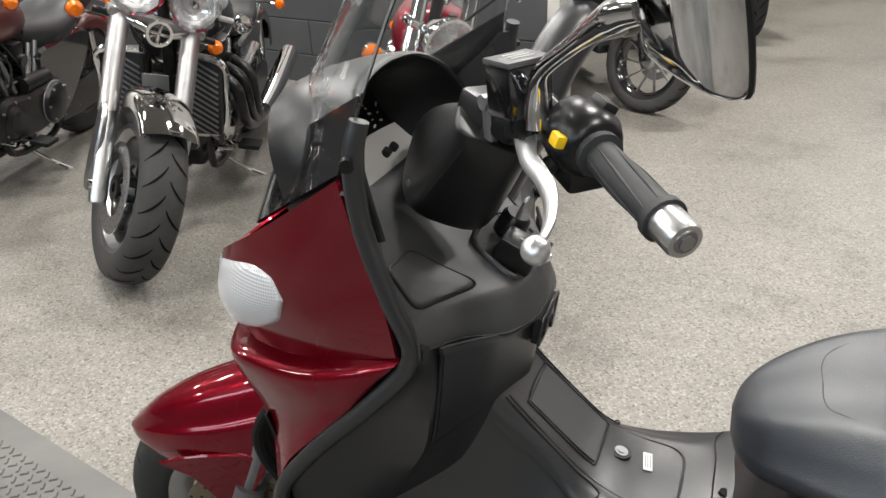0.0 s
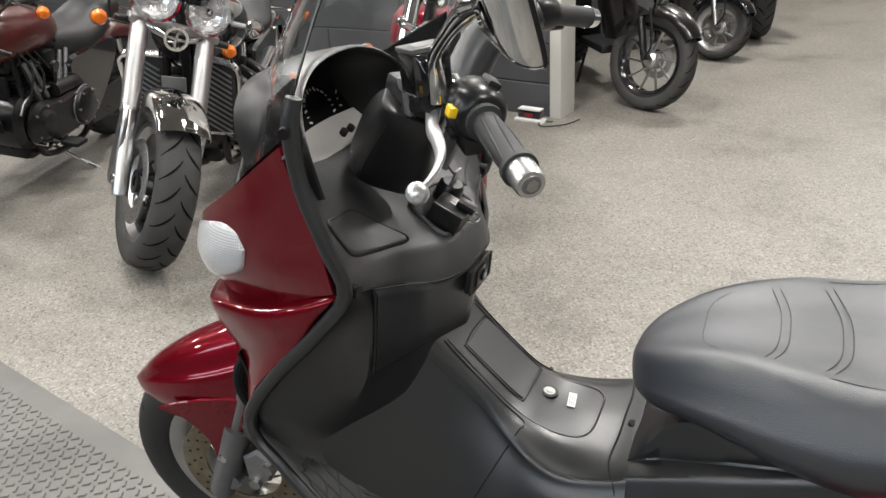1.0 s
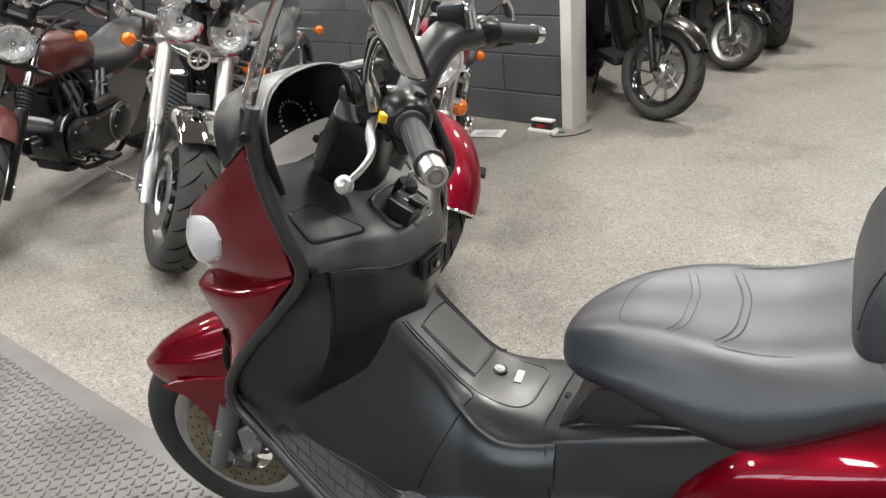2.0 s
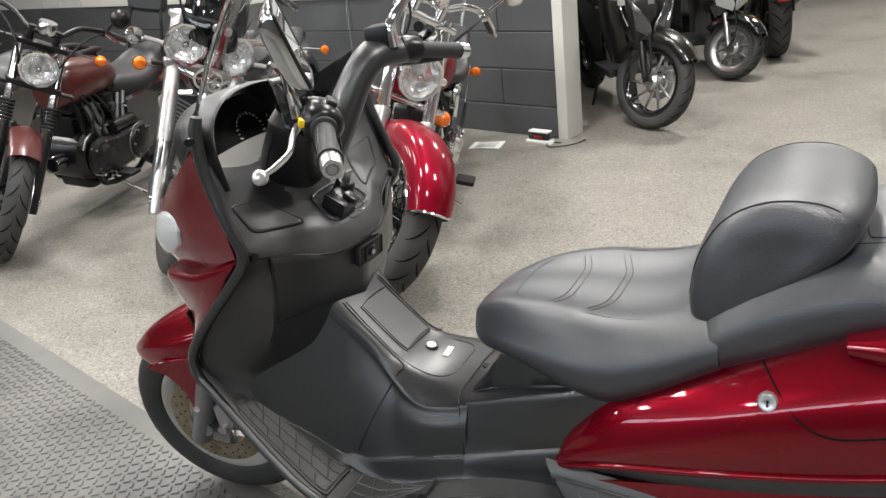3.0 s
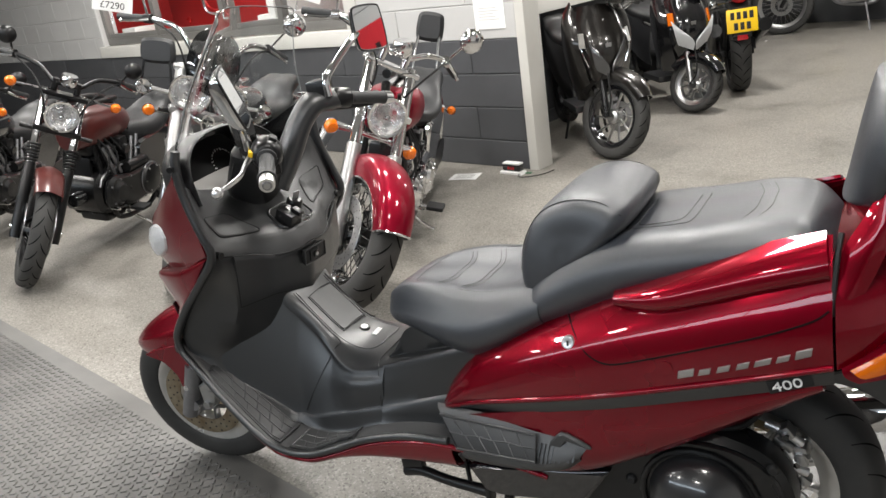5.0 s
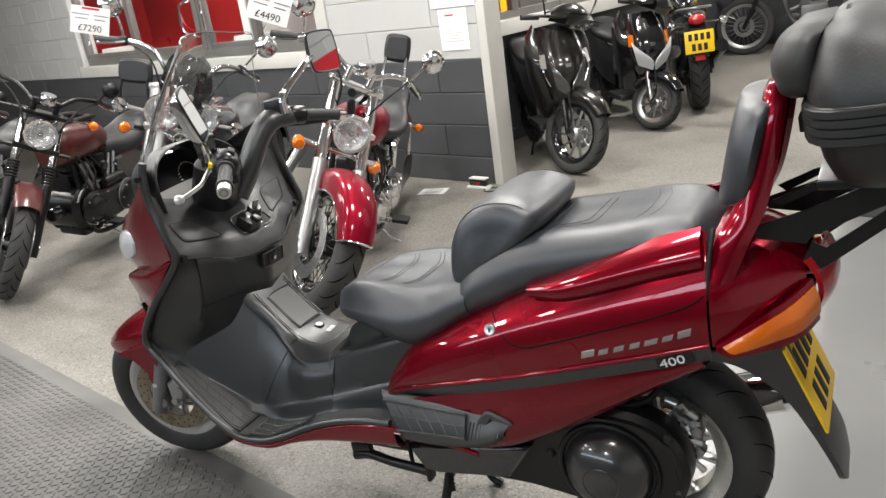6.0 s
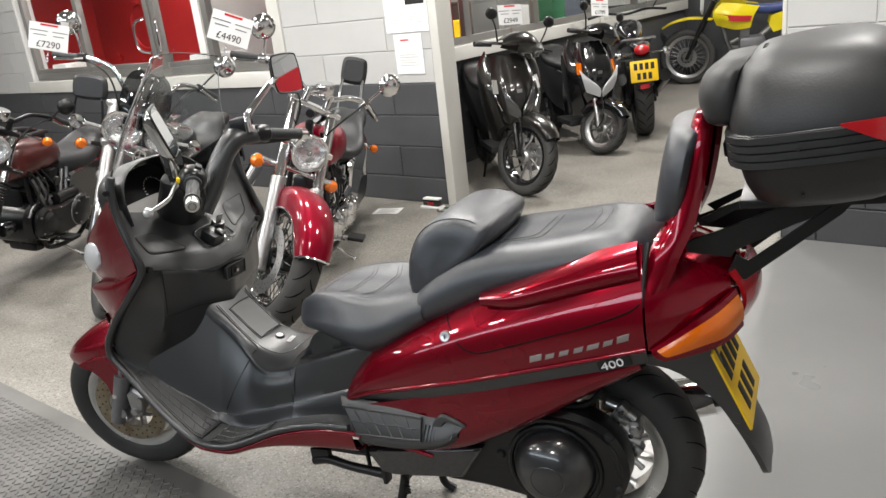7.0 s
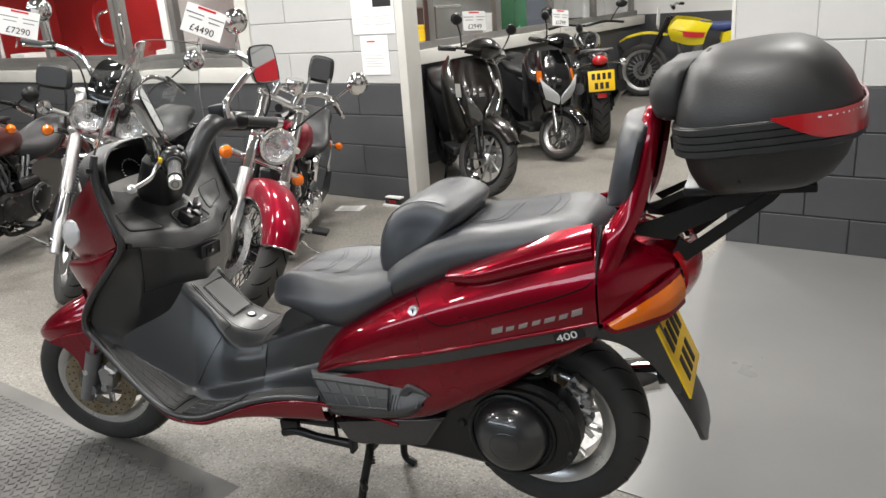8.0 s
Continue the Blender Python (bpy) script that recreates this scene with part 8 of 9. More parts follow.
    part("exhaust", Geo().tube([(c["eng"][0] - 0.14, 0.12, c["eng"][1] + 0.12), (c["eng"][0] - 0.22, 0.17, c["eng"][1] - 0.02), (c["eng"][0] - 0.05, 0.19, 0.24), (wb - 0.1, 0.20, 0.26), (wb + 0.35, 0.21, 0.28)], [0.022, 0.024, 0.028, 0.04, 0.042], 14, 5), c.get("pipe", "chrome"), t, "exhaust pipe")
    for s in (-1, 1):
        part("cradle_tube", Geo().tube([(top.x + 0.10, s * 0.06, top.z - 0.16), (top.x + 0.16, s * 0.13, 0.34), (top.x + 0.24, s * 0.14, 0.19), (c["eng"][0] + 0.25, s * 0.14, 0.18), (wb - 0.42, s * 0.13, 0.30)], 0.016, 8, 4), "satin_black", t)
        part("oil_line", Geo().tube([(top.x + 0.13, s * 0.08, top.z - 0.24), (c["eng"][0] - 0.16, s * 0.16, c["eng"][1] + 0.10), (c["eng"][0] - 0.05, s * 0.15, c["eng"][1] - 0.06)], 0.007, 6, 4), "rubber", t)
    part("sump", Geo().box((0.36, 0.2, 0.1), (c["eng"][0] + 0.02, 0, c["eng"][1] - 0.19), 0.03), "satin_black", t)
    part("swing_arm", Geo().tube([(wb - 0.48, -0.12, 0.30), (wb, -0.13, R2)], 0.02, 8), "satin_black", t)
    part("belt_guard", Geo().prism([(wb - 0.46, 0.34), (wb - 0.1, R2 + 0.09), (wb + 0.06, R2 + 0.05), (wb + 0.05, R2 - 0.08), (wb - 0.1, R2 - 0.09), (wb - 0.46, 0.22)], 0.02, 0.006, smooth=2, at=-0.16), "satin_black", t)
    side_stand(t, c["eng"][0] + 0.02, 0.2, 0.34, c.get("stand", "chrome"))
    part("radiator", Geo().box((0.03, 0.14, 0.24), (top.x + 0.10, 0, R + 0.16), 0.008), "satin_black", t)
    part("tail_light", Geo().ball(0.045, (wb + 0.30, 0, R2 + 0.28), (0.6, 1.2, 0.8)), "red_lens", t)
    if c.get("backrest"):
        x, z0, z1, w = c["backrest"]
        part("backrest_pad", Geo().prism([(-w * 0.5, 0.03), (-w * 0.5, 0.12), (-w * 0.4, 0.16), (0, 0.17), (w * 0.4, 0.16), (w * 0.5, 0.12), (w * 0.5, 0.03), (w * 0.35, 0), (-w * 0.35, 0)], 0.06, 0.02, pose(x + 0.02, 0, z1 - 0.2, 0, 8, 0) @ pose(0, 0, 0, 0, 0, -90), 3), "seat_black", t, "black padded backrest")
        for s in (-1, 1):
            part("backrest_bar", Geo().tube([(x - 0.02, s * w * 0.45, z0), (x + 0.02, s * w * 0.42, (z0 + z1) / 2), (x + 0.06, s * w * 0.3, z1 - 0.1)], 0.009, 8, 4), c.get("sissy", "satin_black"), t)
    if c.get("screen"):
        h, w, mt = c["screen"]
        rows = [[(head.x - 0.15 + 0.10 * k * k + lean, k * w * q, head.z + 0.05 + h * u) for k in (-1, -0.6, -0.2, 0.2, 0.6, 1)] for u, q, lean in ((0.0, 0.75, 0.0), (0.3, 1.0, 0.01), (0.65, 0.98, 0.035), (0.88, 0.78, 0.065), (1.0, 0.42, 0.085))]
        part("fly_screen", Geo().loft(rows, 4, 3, thick=0.003), mt, t, "small dark fly screen", m=S)
        part("screen_emblem", Geo().lathe([(0.001, -0.004), (0.018, -0.004), (0.02, 0.0), (0.001, 0.0)], 18), "alloy", t, m=S @ Matrix.Translation((head.x - 0.152, 0.0, head.z + 0.14)) @ pose(0, 0, 0, 0, 0, -90))
    if c.get("card"):
        price_card(t, S, (bx - 0.08, b["half"] * c.get("card_y", 0.9), bz + c.get("card_z", 0.08)), "", c["card"])
    return t, S, head, top


REDC = dict(R=0.335, R2=0.32, wb=1.66, rake=32, steer=37, fw=0.13, rw=0.17, style="wire", rim=("chrome", "satin_black", "alloy"), disc=0.165,
            fork=dict(len=0.82, gap=0.105, r0=0.034, r1=0.027, split=0.52, m0="alloy", m1="chrome", m_yoke="chrome"),
            fender=dict(hw=0.086, a0=38, a1=150, lip=0.120, lip1=0.085, flare=0.0, nose=0.18, mat="cruiser_red", trim=True), lamps=(0.0,), lamp_r=0.088, lamp_at=(0.235, 0.828), lamp_mat="chrome", lamp_bar=True, rind=(1.73, 0.18, 0.56),
            bars=dict(rise=0.09, back=0.03, pull=0.15, half=0.41, drop=0.05, mat="chrome", mup=0.14, mout=0.07, mr=0.06, pod="chrome"),
            ind=(0.29, 0.205, 0.695, 0.034), tank=(0.52, 1.06, 0.66, 0.88, 0.15), tank_mat="cruiser_red",
            seat=[(0.98, 0.62, 0.07, 0.70), (1.08, 0.60, 0.15, 0.695), (1.28, 0.62, 0.17, 0.70), (1.42, 0.68, 0.14, 0.79), (1.62, 0.72, 0.12, 0.82), (1.74, 0.74, 0.08, 0.80)],
            rf_mat="cruiser_red", eng=(0.78, 0.38, 1.0), eng_mats=("chrome", "alloy", "chrome"), side_mat="chrome", backrest=(1.62, 0.72, 1.18, 0.16), sissy="chrome", card="£4490", card_y=1.3)
crt, CS, chead, ctop = cruiser(pose(-1.180, 1.098, 0, 14.6, 0, 111.7), "dark red chromed cruiser motorcycle leaning on its side stand", REDC)

ROCK = dict(R=0.325, R2=0.33, wb=1.69, rake=30, steer=34, fw=0.15, rw=0.22, style="solid", rim=("alloy", "satin_black", "alloy"), disc=0.16, spokes=5,
            fork=dict(len=0.84, gap=0.125, r0=0.03, r1=0.034, split=0.36, m0="rim_bright", m1="alloy", m_yoke="alloy"),
            fender=dict(hw=0.088, a0=68, a1=124, lip=0.085, lip1=0.03, mat="dark_chrome"), lamps=(-0.1, 0.1), lamp_r=0.086, lamp_at=(0.25, 0.95), lamp_mat="chrome", rind=(1.86, 0.2, 0.68),
            bars=dict(rise=0.16, back=0.05, pull=0.20, half=0.43, drop=0.04, mat="chrome", mup=0.16, mout=0.10, mr=0.06),
            ind=(0.37, 0.25, 0.80, 0.03), tank=(0.52, 1.10, 0.66, 0.92, 0.19), tank_mat="gloss_black",
            seat=[(1.02, 0.66, 0.08, 0.74), (1.12, 0.64, 0.16, 0.74), (1.32, 0.66, 0.18, 0.75), (1.48, 0.70, 0.14, 0.82), (1.70, 0.74, 0.12, 0.84)],
            rf_mat="gloss_black", eng=(0.80, 0.42, 1.05), eng_mats=("satin_black", "satin_black", "chrome"), side_mat="gloss_black", screen=(0.29, 0.125, "tint_screen"), card="£7290", card_y=1.15)
rt, RS, rhead, rtop = cruiser(pose(-2.13, 1.02, 0, 8.9, 0, 113.7), "black and chrome muscle cruiser with twin round headlights", ROCK)
# wide radiators with chrome surround
for s in (-1, 1):
    rad = part("radiator_surround", Geo().tube([(0.40, s * 0.07, 0.72), (0.40, s * 0.22, 0.70), (0.44, s * 0.235, 0.60), (0.46, s * 0.22, 0.42), (0.44, s * 0.08, 0.40)], 0.014, 8, 4), "chrome", rt, "chrome radiator surround")
    part("radiator_core", Geo().box((0.03, 0.16, 0.29), (0.43, s * 0.145, 0.555), 0.008), "ink", rad)
    for k in range(12):
        part("grille_slat", Geo().box((0.006, 0.15, 0.007), (0, 0, 0), 0.001), "grey_metal", rad, m=pose(0.411, s * 0.145, 0.43 + k * 0.023, 28, 0, 0))
part("radiator_badge", Geo().prism([(-0.05, -0.03), (-0.05, 0.03), (0.05, 0.03), (0.05, -0.03)], 0.004, 0.001), "alloy", rt, m=pose(0.40, 0.02, 0.60, 0, 0, -90))
part("emblem_ring", Geo().lathe([(0.036, -0.006), (0.046, -0.006), (0.046, 0.006), (0.036, 0.006)], 28, None, True).box((0.012, 0.008, 0.08), (0, 0, 0), 0.002).box((0.08, 0.008, 0.010), (0, 0, 0), 0.002), "chrome", rt, "round chrome emblem", m=RS @ pose(0.235, 0, 0.825, 0, 0, -90))
for s in (-1, 1):
    part("emblem_bar", Geo().tube([(0.245, s * 0.04, 0.825), (0.26, s * 0.085, 0.835), (0.285, s * 0.13, 0.85)], [0.012, 0.013, 0.010], 10, 3, False, 0.5), "chrome", rt, m=RS)
    part("spot_lamp", Geo().lathe([(0.001, 0.05), (0.02, 0.045), (0.036, 0.015), (0.038, 0.0), (0.034, -0.004), (0.03, 0.01), (0.001, 0.018)], 20), "chrome", rt, "small chrome lamp", m=RS @ pose(0.30, s * 0.30, 0.93, 0, 0, -90))
    part("spot_arm", Geo().tube([(0.33, s * 0.29, 0.925), (0.33, s * 0.2, 0.92), (0.33, s * 0.13, 0.91)], [0.010, 0.011, 0.014], 8), "alloy", rt, m=RS)
    part("fork_guard", Geo().prism([(-0.035, 0.30), (-0.045, 0.42), (-0.02, 0.56), (0.03, 0.60), (0.055, 0.58), (0.045, 0.46), (0.02, 0.32)], 0.02, 0.006, smooth=2, at=s * 0.145 - 0.01), "alloy", rt, "brushed fork guard", m=RS @ pose(0.08, 0, -0.02))
part("fender_badge", Geo().prism([(-0.02, 0.03), (0.02, 0.03), (0, -0.005)], 0.003, 0.001), "chrome", rt, m=RS @ Matrix.Translation((-0.200, 0, 0.622)) @ pose(0, 0, 0, 0, 0, -90) @ pose(0, 0, 0, 40, 0, 0))
for k in range(3):
    part("header_pipe", Geo().tube([(0.62 + k * 0.13, -0.16, 0.60), (0.60 + k * 0.13, -0.24, 0.55), (0.68 + k * 0.12, -0.26, 0.40), (0.95 + k * 0.06, -0.25, 0.30), (1.25, -0.24, 0.29)], 0.024, 10, 5), "satin_black", rt)
part("silencer", Geo().tube([(1.2, -0.24, 0.29), (1.45, -0.25, 0.33), (1.85, -0.26, 0.42)], [0.035, 0.05, 0.052], 14, 4), "chrome", rt)

SPORT = dict(R=0.325, R2=0.315, wb=1.52, rake=30, steer=42.7, fw=0.105, rw=0.15, style="solid", rim=("satin_black", "satin_black", "alloy"), disc=0.14, spokes=9,
             fork=dict(len=0.80, gap=0.098, r0=0.03, r1=0.022, split=0.5, m0="satin_black", m1="chrome", m_yoke="satin_black", gaiter=True),
             fender=dict(hw=0.066, a0=72, a1=118, lip=0.05, mat="dull_red"), lamps=(0.0,), lamp_r=0.085, lamp_at=(0.235, 0.925), rind=(1.6, 0.16, 0.735), lamp_mat="satin_black",
             bars=dict(rise=0.09, back=0.10, pull=0.16, half=0.40, drop=0.03, mat="satin_black", mup=0.10, mout=0.05, mr=0.05, mmat="satin_black"),
             ind=(0.375, 0.275, 1.01, 0.03), tank=(0.42, 0.98, 0.66, 0.90, 0.140), tank_mat="dull_red", console="satin_black",
             seat=[(0.84, 0.62, 0.07, 0.735), (0.94, 0.58, 0.13, 0.735), (1.10, 0.58, 0.165, 0.73), (1.24, 0.62, 0.15, 0.75), (1.36, 0.66, 0.12, 0.805), (1.52, 0.70, 0.10, 0.82)],
             rf_mat="dull_red", rf_span=(45, 120), eng=(0.72, 0.41, 1.08), eng_mats=("satin_black", "satin_black", "satin_black"), side_mat="gloss_black", backrest=(1.40, 0.72, 1.22, 0.25), pipe="satin_black")
cruiser(pose(-3.245, 0.889, 0, 11, 0, 108.2), "dull red and black V-twin motorcycle with small backrest", SPORT)
DARK = dict(SPORT, steer=33.7, tank_mat="gloss_black", rf_mat="gloss_black", fender=dict(hw=0.066, a0=72, a1=118, lip=0.05, mat="gloss_black"), screen=(0.2, 0.15, "tint_screen"), backrest=None, card="190", card_y=0.1, card_z=0.3)
cruiser(pose(-4.30, 0.85, 0, 11, 0, 116), "black V-twin motorcycle with fly screen, last in the row", DARK)


def city_scooter(m, label, R, light, spoke_style, rimmats, body="gloss_black", card=None, turn=42):
    t = thing("city_scooter", m, label, "scooter", "scooters in the side bay")
    S = steer_about((0.02, 0, R), 25, turn)
    wheel(t, "front_wheel", S @ Matrix.Translation((0, 0, R)), R, 0.10, R * 0.74, spoke_style, rimmats, (0.10, (-0.05,)), 5, 20)
    wheel(t, "rear_wheel", Matrix.Translation((1.3, 0, R * 0.97)), R * 0.97, 0.12, R * 0.62, "solid", rimmats, None, 5, 20)
    for s in (-1, 1):
        part("fork_leg", Geo().tube([(0.0, s * 0.075, R), (0.05, s * 0.075, R + 0.14), (0.13, s * 0.06, R + 0.34)], [0.02, 0.021, 0.018], 12, 3), light, t, m=S)
    part("front_fender", fender_geo(R, 0.084, 30, 148, 0.028, 0.075, (0, R), 9, 0.045, 0.0, 0.35), body, t, "front mudguard", m=S)
    part("brake_hose", Geo().tube([(0.0, 0.09, R), (-0.05, 0.11, R + 0.1), (0.02, 0.1, R + 0.3)], 0.006, 6, 4), "rubber", t, m=S)
    # front apron: wedge nose, tapering down
    rows = [[(xs, -w, z), (xf + 0.035, -0.72 * w, z), (xf + 0.006, -0.32 * w, z), (xf, 0, z + 0.006), (xf + 0.006, 0.32 * w, z), (xf + 0.035, 0.72 * w, z), (xs, w, z)]
            for z, w, xf, xs in ((R + 0.14, 0.060, 0.13, 0.20), (R + 0.22, 0.095, 0.07, 0.20), (R + 0.32, 0.135, 0.015, 0.20), (R + 0.42, 0.158, 0.0, 0.22), (R + 0.52, 0.165, 0.03, 0.24), (R + 0.62, 0.150, 0.11, 0.27), (R + 0.70, 0.11, 0.18, 0.28))]
    part("front_apron", Geo().loft(rows, 5, 6, thick=-0.01), body, t, "glossy black front apron")
    for s in (-1, 1):
        part("side_wing", Geo().loft([[(0.14, s * 0.070, R + 0.10), (0.22, s * 0.15, R + 0.10), (0.27, s * 0.16, R + 0.10)], [(0.12, s * 0.12, R + 0.28), (0.20, s * 0.195, R + 0.28), (0.29, s * 0.20, R + 0.28)], [(0.12, s * 0.145, R + 0.46), (0.19, s * 0.215, R + 0.48), (0.30, s * 0.222, R + 0.48)], [(0.18, s * 0.15, R + 0.58), (0.24, s * 0.205, R + 0.62), (0.31, s * 0.21, R + 0.64)], [(0.24, s * 0.12, R + 0.66), (0.28, s * 0.15, R + 0.72), (0.31, s * 0.15, R + 0.74)]], 4, 4, thick=0.01 * s), body, t, "glossy black side wing of the apron")
        big = 1.45 if rimmats[0] == "alloy" else 1.0
        part("front_light", Geo().loft([[(-0.012, s * 0.008, R + 0.27), (0.030, s * 0.075 * big, R + 0.32)], [(-0.030, s * 0.010, R + 0.34), (0.012, s * 0.098 * big, R + 0.40)], [(-0.012, s * 0.070 * big, R + 0.43), (0.035, s * 0.112 * big, R + 0.50)]], 4, 4, thick=0.012 * -s), "white_lens" if rimmats[0] == "alloy" else "dark_lens", t)
        part("apron_stripe", Geo().tube([(0.055, s * 0.120, R + 0.34), (0.060, s * 0.150, R + 0.42), (0.085, s * 0.160, R + 0.50)], 0.007, 8, 3), "chrome" if rimmats[0] != "alloy" else body, t)
        part("side_light", Geo().loft([[(0.035, s * 0.135, R + 0.46), (0.075, s * 0.165, R + 0.46)], [(0.075, s * 0.13, R + 0.55), (0.11, s * 0.158, R + 0.55)]], 3, 2, thick=0.008 * -s), "amber" if rimmats[0] == "alloy" else "chrome", t)
    part("nose_emblem", Geo().prism([(-0.02, 0.02), (0.02, 0.02), (0.018, -0.012), (0, -0.026), (-0.018, -0.012)], 0.004, 0.001), "alloy", t, m=pose(-0.006, 0, R + 0.46, 0, 0, -90))
    # handlebar cowl
    part("bar_cowl", Geo().loft([[(0.20, -0.17, R + 0.73), (0.15, -0.09, R + 0.72), (0.11, 0, R + 0.71), (0.15, 0.09, R + 0.72), (0.20, 0.17, R + 0.73)], [(0.17, -0.18, R + 0.76), (0.09, -0.10, R + 0.78), (0.05, 0, R + 0.79), (0.09, 0.10, R + 0.78), (0.17, 0.18, R + 0.76)], [(0.20, -0.16, R + 0.79), (0.17, -0.09, R + 0.84), (0.14, 0, R + 0.86), (0.17, 0.09, R + 0.84), (0.20, 0.16, R + 0.79)], [(0.27, -0.15, R + 0.78), (0.27, -0.08, R + 0.82), (0.27, 0, R + 0.83), (0.27, 0.08, R + 0.82), (0.27, 0.15, R + 0.78)]], 4, 4, thick=0.006), body, t, "glossy black handlebar cowl", m=S)
    part("handlebar", Geo().tube([(0.26, -0.35, R + 0.75), (0.22, -0.2, R + 0.76), (0.22, 0.2, R + 0.76), (0.26, 0.35, R + 0.75)], 0.011, 10, 3), "satin_black", t, m=S)
    part("head_lamp", Geo().loft([[(0.10, -0.10, R + 0.70), (0.06, 0, R + 0.68), (0.10, 0.10, R + 0.70)], [(0.075, -0.12, R + 0.745), (0.04, 0, R + 0.74), (0.075, 0.12, R + 0.745)], [(0.10, -0.1, R + 0.79), (0.06, 0, R + 0.79), (0.10, 0.1, R + 0.79)]], 4, 4, thick=-0.01), "lens_glass" if rimmats[0] != "alloy" else body, t, m=S)
    for s in (-1, 1):
        part("grip", Geo().tube([(0.22, s * 0.24, R + 0.75), (0.26, s * 0.36, R + 0.74)], 0.018, 12), "grip_rubber", t, m=S)
        part("lever", Geo().tube([(0.17, s * 0.22, R + 0.755), (0.19, s * 0.34, R + 0.745)], 0.006, 6), "satin_black", t, m=S)
        part("mirror_stem", Geo().tube([(0.2, s * 0.2, R + 0.77), (0.19, s * 0.24, R + 0.86), (0.2, s * 0.27, R + 0.92)], 0.006, 8, 3), "satin_black", t, m=S)
        part("mirror", Geo().ball(0.055, (0.2, s * 0.28, R + 0.95), (0.35, 1.0, 0.75)), "satin_black", t, "black mirror", m=S)
    part("leg_shield", Geo().box((0.03, 0.36, 0.46), (0.31, 0, R + 0.34), 0.012), "black_plastic", t)
    part("floor_board", Geo().box((0.36, 0.34, 0.05), (0.48, 0, R + 0.02), 0.015), "black_plastic", t)
    part("rear_body", Geo().loft([[(x, y * w, z) for y, z in ((-0.9, z0), (-1, (z0 + z1) / 2), (-0.75, z1), (0, z1 + 0.01), (0.75, z1), (1, (z0 + z1) / 2), (0.9, z0))] for x, w, z0, z1 in ((0.64, 0.11, 0.30, 0.64), (0.85, 0.15, 0.36, 0.68), (1.15, 0.15, 0.48, 0.74), (1.45, 0.12, 0.62, 0.80), (1.62, 0.05, 0.70, 0.80))], 4, 3, thick=0.006), body, t, "glossy black rear body")
    part("seat", seat_geo([(0.66, 0.64, 0.08, 0.72), (0.8, 0.66, 0.12, 0.74), (1.05, 0.68, 0.13, 0.76), (1.2, 0.74, 0.14, 0.84), (1.5, 0.78, 0.09, 0.85)]), "seat_black", t, "black vinyl seat")
    part("engine", Geo().box((0.5, 0.2, 0.16), (1.05, -0.05, 0.28), 0.05), "satin_black", t)
    for s in (-1, 1):
        part("stand_leg", Geo().tube([(0.7, s * 0.12, 0.2), (0.74, s * 0.16, 0.0)], 0.010, 8), "satin_black", t)
    if card:
        price_card(t, S, (0.10, 0.20, R + 0.95), "", card)
    return t


city_scooter(pose(-0.70, 3.50, 0, -1, 0, 126), "dark bronze-black city scooter with twisted spoke wheels", 0.275, "satin_black", "twist", ("gloss_black", "alloy", "alloy"), "graphite", "£2949", 31)
city_scooter(pose(-0.49, 4.79, 0, 0, 0, 127), "glossy black scooter with silver wheels and amber side lamps", 0.214, "alloy", "double", ("alloy", "alloy", "alloy"), "gloss_black", "£1799", 38)

# roadster seen from behind, with yellow plate
rd_ = thing("motorcycle", pose(-0.31, 5.56, 0, 2, 0, -72) @ pose(0, 0, 0), "black roadster motorcycle with yellow number plate, parked facing the far wall", "motorcycle")
wheel(rd_, "rear_wheel", pose(0, 0, 0.31), 0.31, 0.16, 0.2, "solid", ("satin_black", "satin_black", "alloy"), None, 5, 20)
wheel(rd_, "front_wheel", pose(-1.42, 0, 0.31), 0.31, 0.12, 0.2, "solid", ("satin_black", "satin_black", "alloy"), None, 5, 20)
part("tail_unit", Geo().loft([[(x, y * w, z) for y, z in ((-1, z0), (-0.9, z1), (0, z1 + 0.02), (0.9, z1), (1, z0))] for x, w, z0, z1 in ((-0.5, 0.12, 0.72, 0.78), (-0.2, 0.11, 0.74, 0.82), (0.1, 0.09, 0.76, 0.84), (0.25, 0.05, 0.78, 0.82))], 3, 3, thick=0.006), "gloss_black", rd_)
part("grab_rail", Geo().tube([(-0.2, -0.13, 0.83), (0.12, -0.13, 0.87), (0.25, 0, 0.88), (0.12, 0.13, 0.87), (-0.2, 0.13, 0.83)], 0.011, 8, 5), "alloy", rd_, "silver grab rail")
part("seat", seat_geo([(-0.75, 0.72, 0.10, 0.80), (-0.55, 0.72, 0.14, 0.80), (-0.2, 0.78, 0.13, 0.86), (0.08, 0.80, 0.10, 0.87)]), "seat_black", rd_, "black vinyl seat")
part("fuel_tank", tank_geo(-1.2, -0.7, 0.72, 0.98, 0.15), "gloss_black", rd_)
part("mudguard", Geo().prism([(0.15, 0.80), (0.32, 0.72), (0.36, 0.50), (0.33, 0.48), (0.28, 0.64), (0.12, 0.72)], 0.15, 0.01, at=-0.075), "satin_black", rd_)
part("tail_light", Geo().ball(0.06, (0.28, 0, 0.79), (0.7, 1.1, 0.8)), "red_lens", rd_, "red tail light")
rp = part("number_plate", Geo().box((0.006, 0.23, 0.18), (0, 0, 0), 0.002), "plate_yellow", rd_, "yellow number plate", m=pose(0.365, 0, 0.62, 0, -10, 0))
for k, (y, z) in enumerate([(-0.07 + i * 0.047, 0.04) for i in range(4)] + [(-0.047 + i * 0.047, -0.042) for i in range(3)]):
    part("plate_bar", Geo().box((0.002, 0.03, 0.056), (0.0035, y, z), 0.0006), "ink", rp)
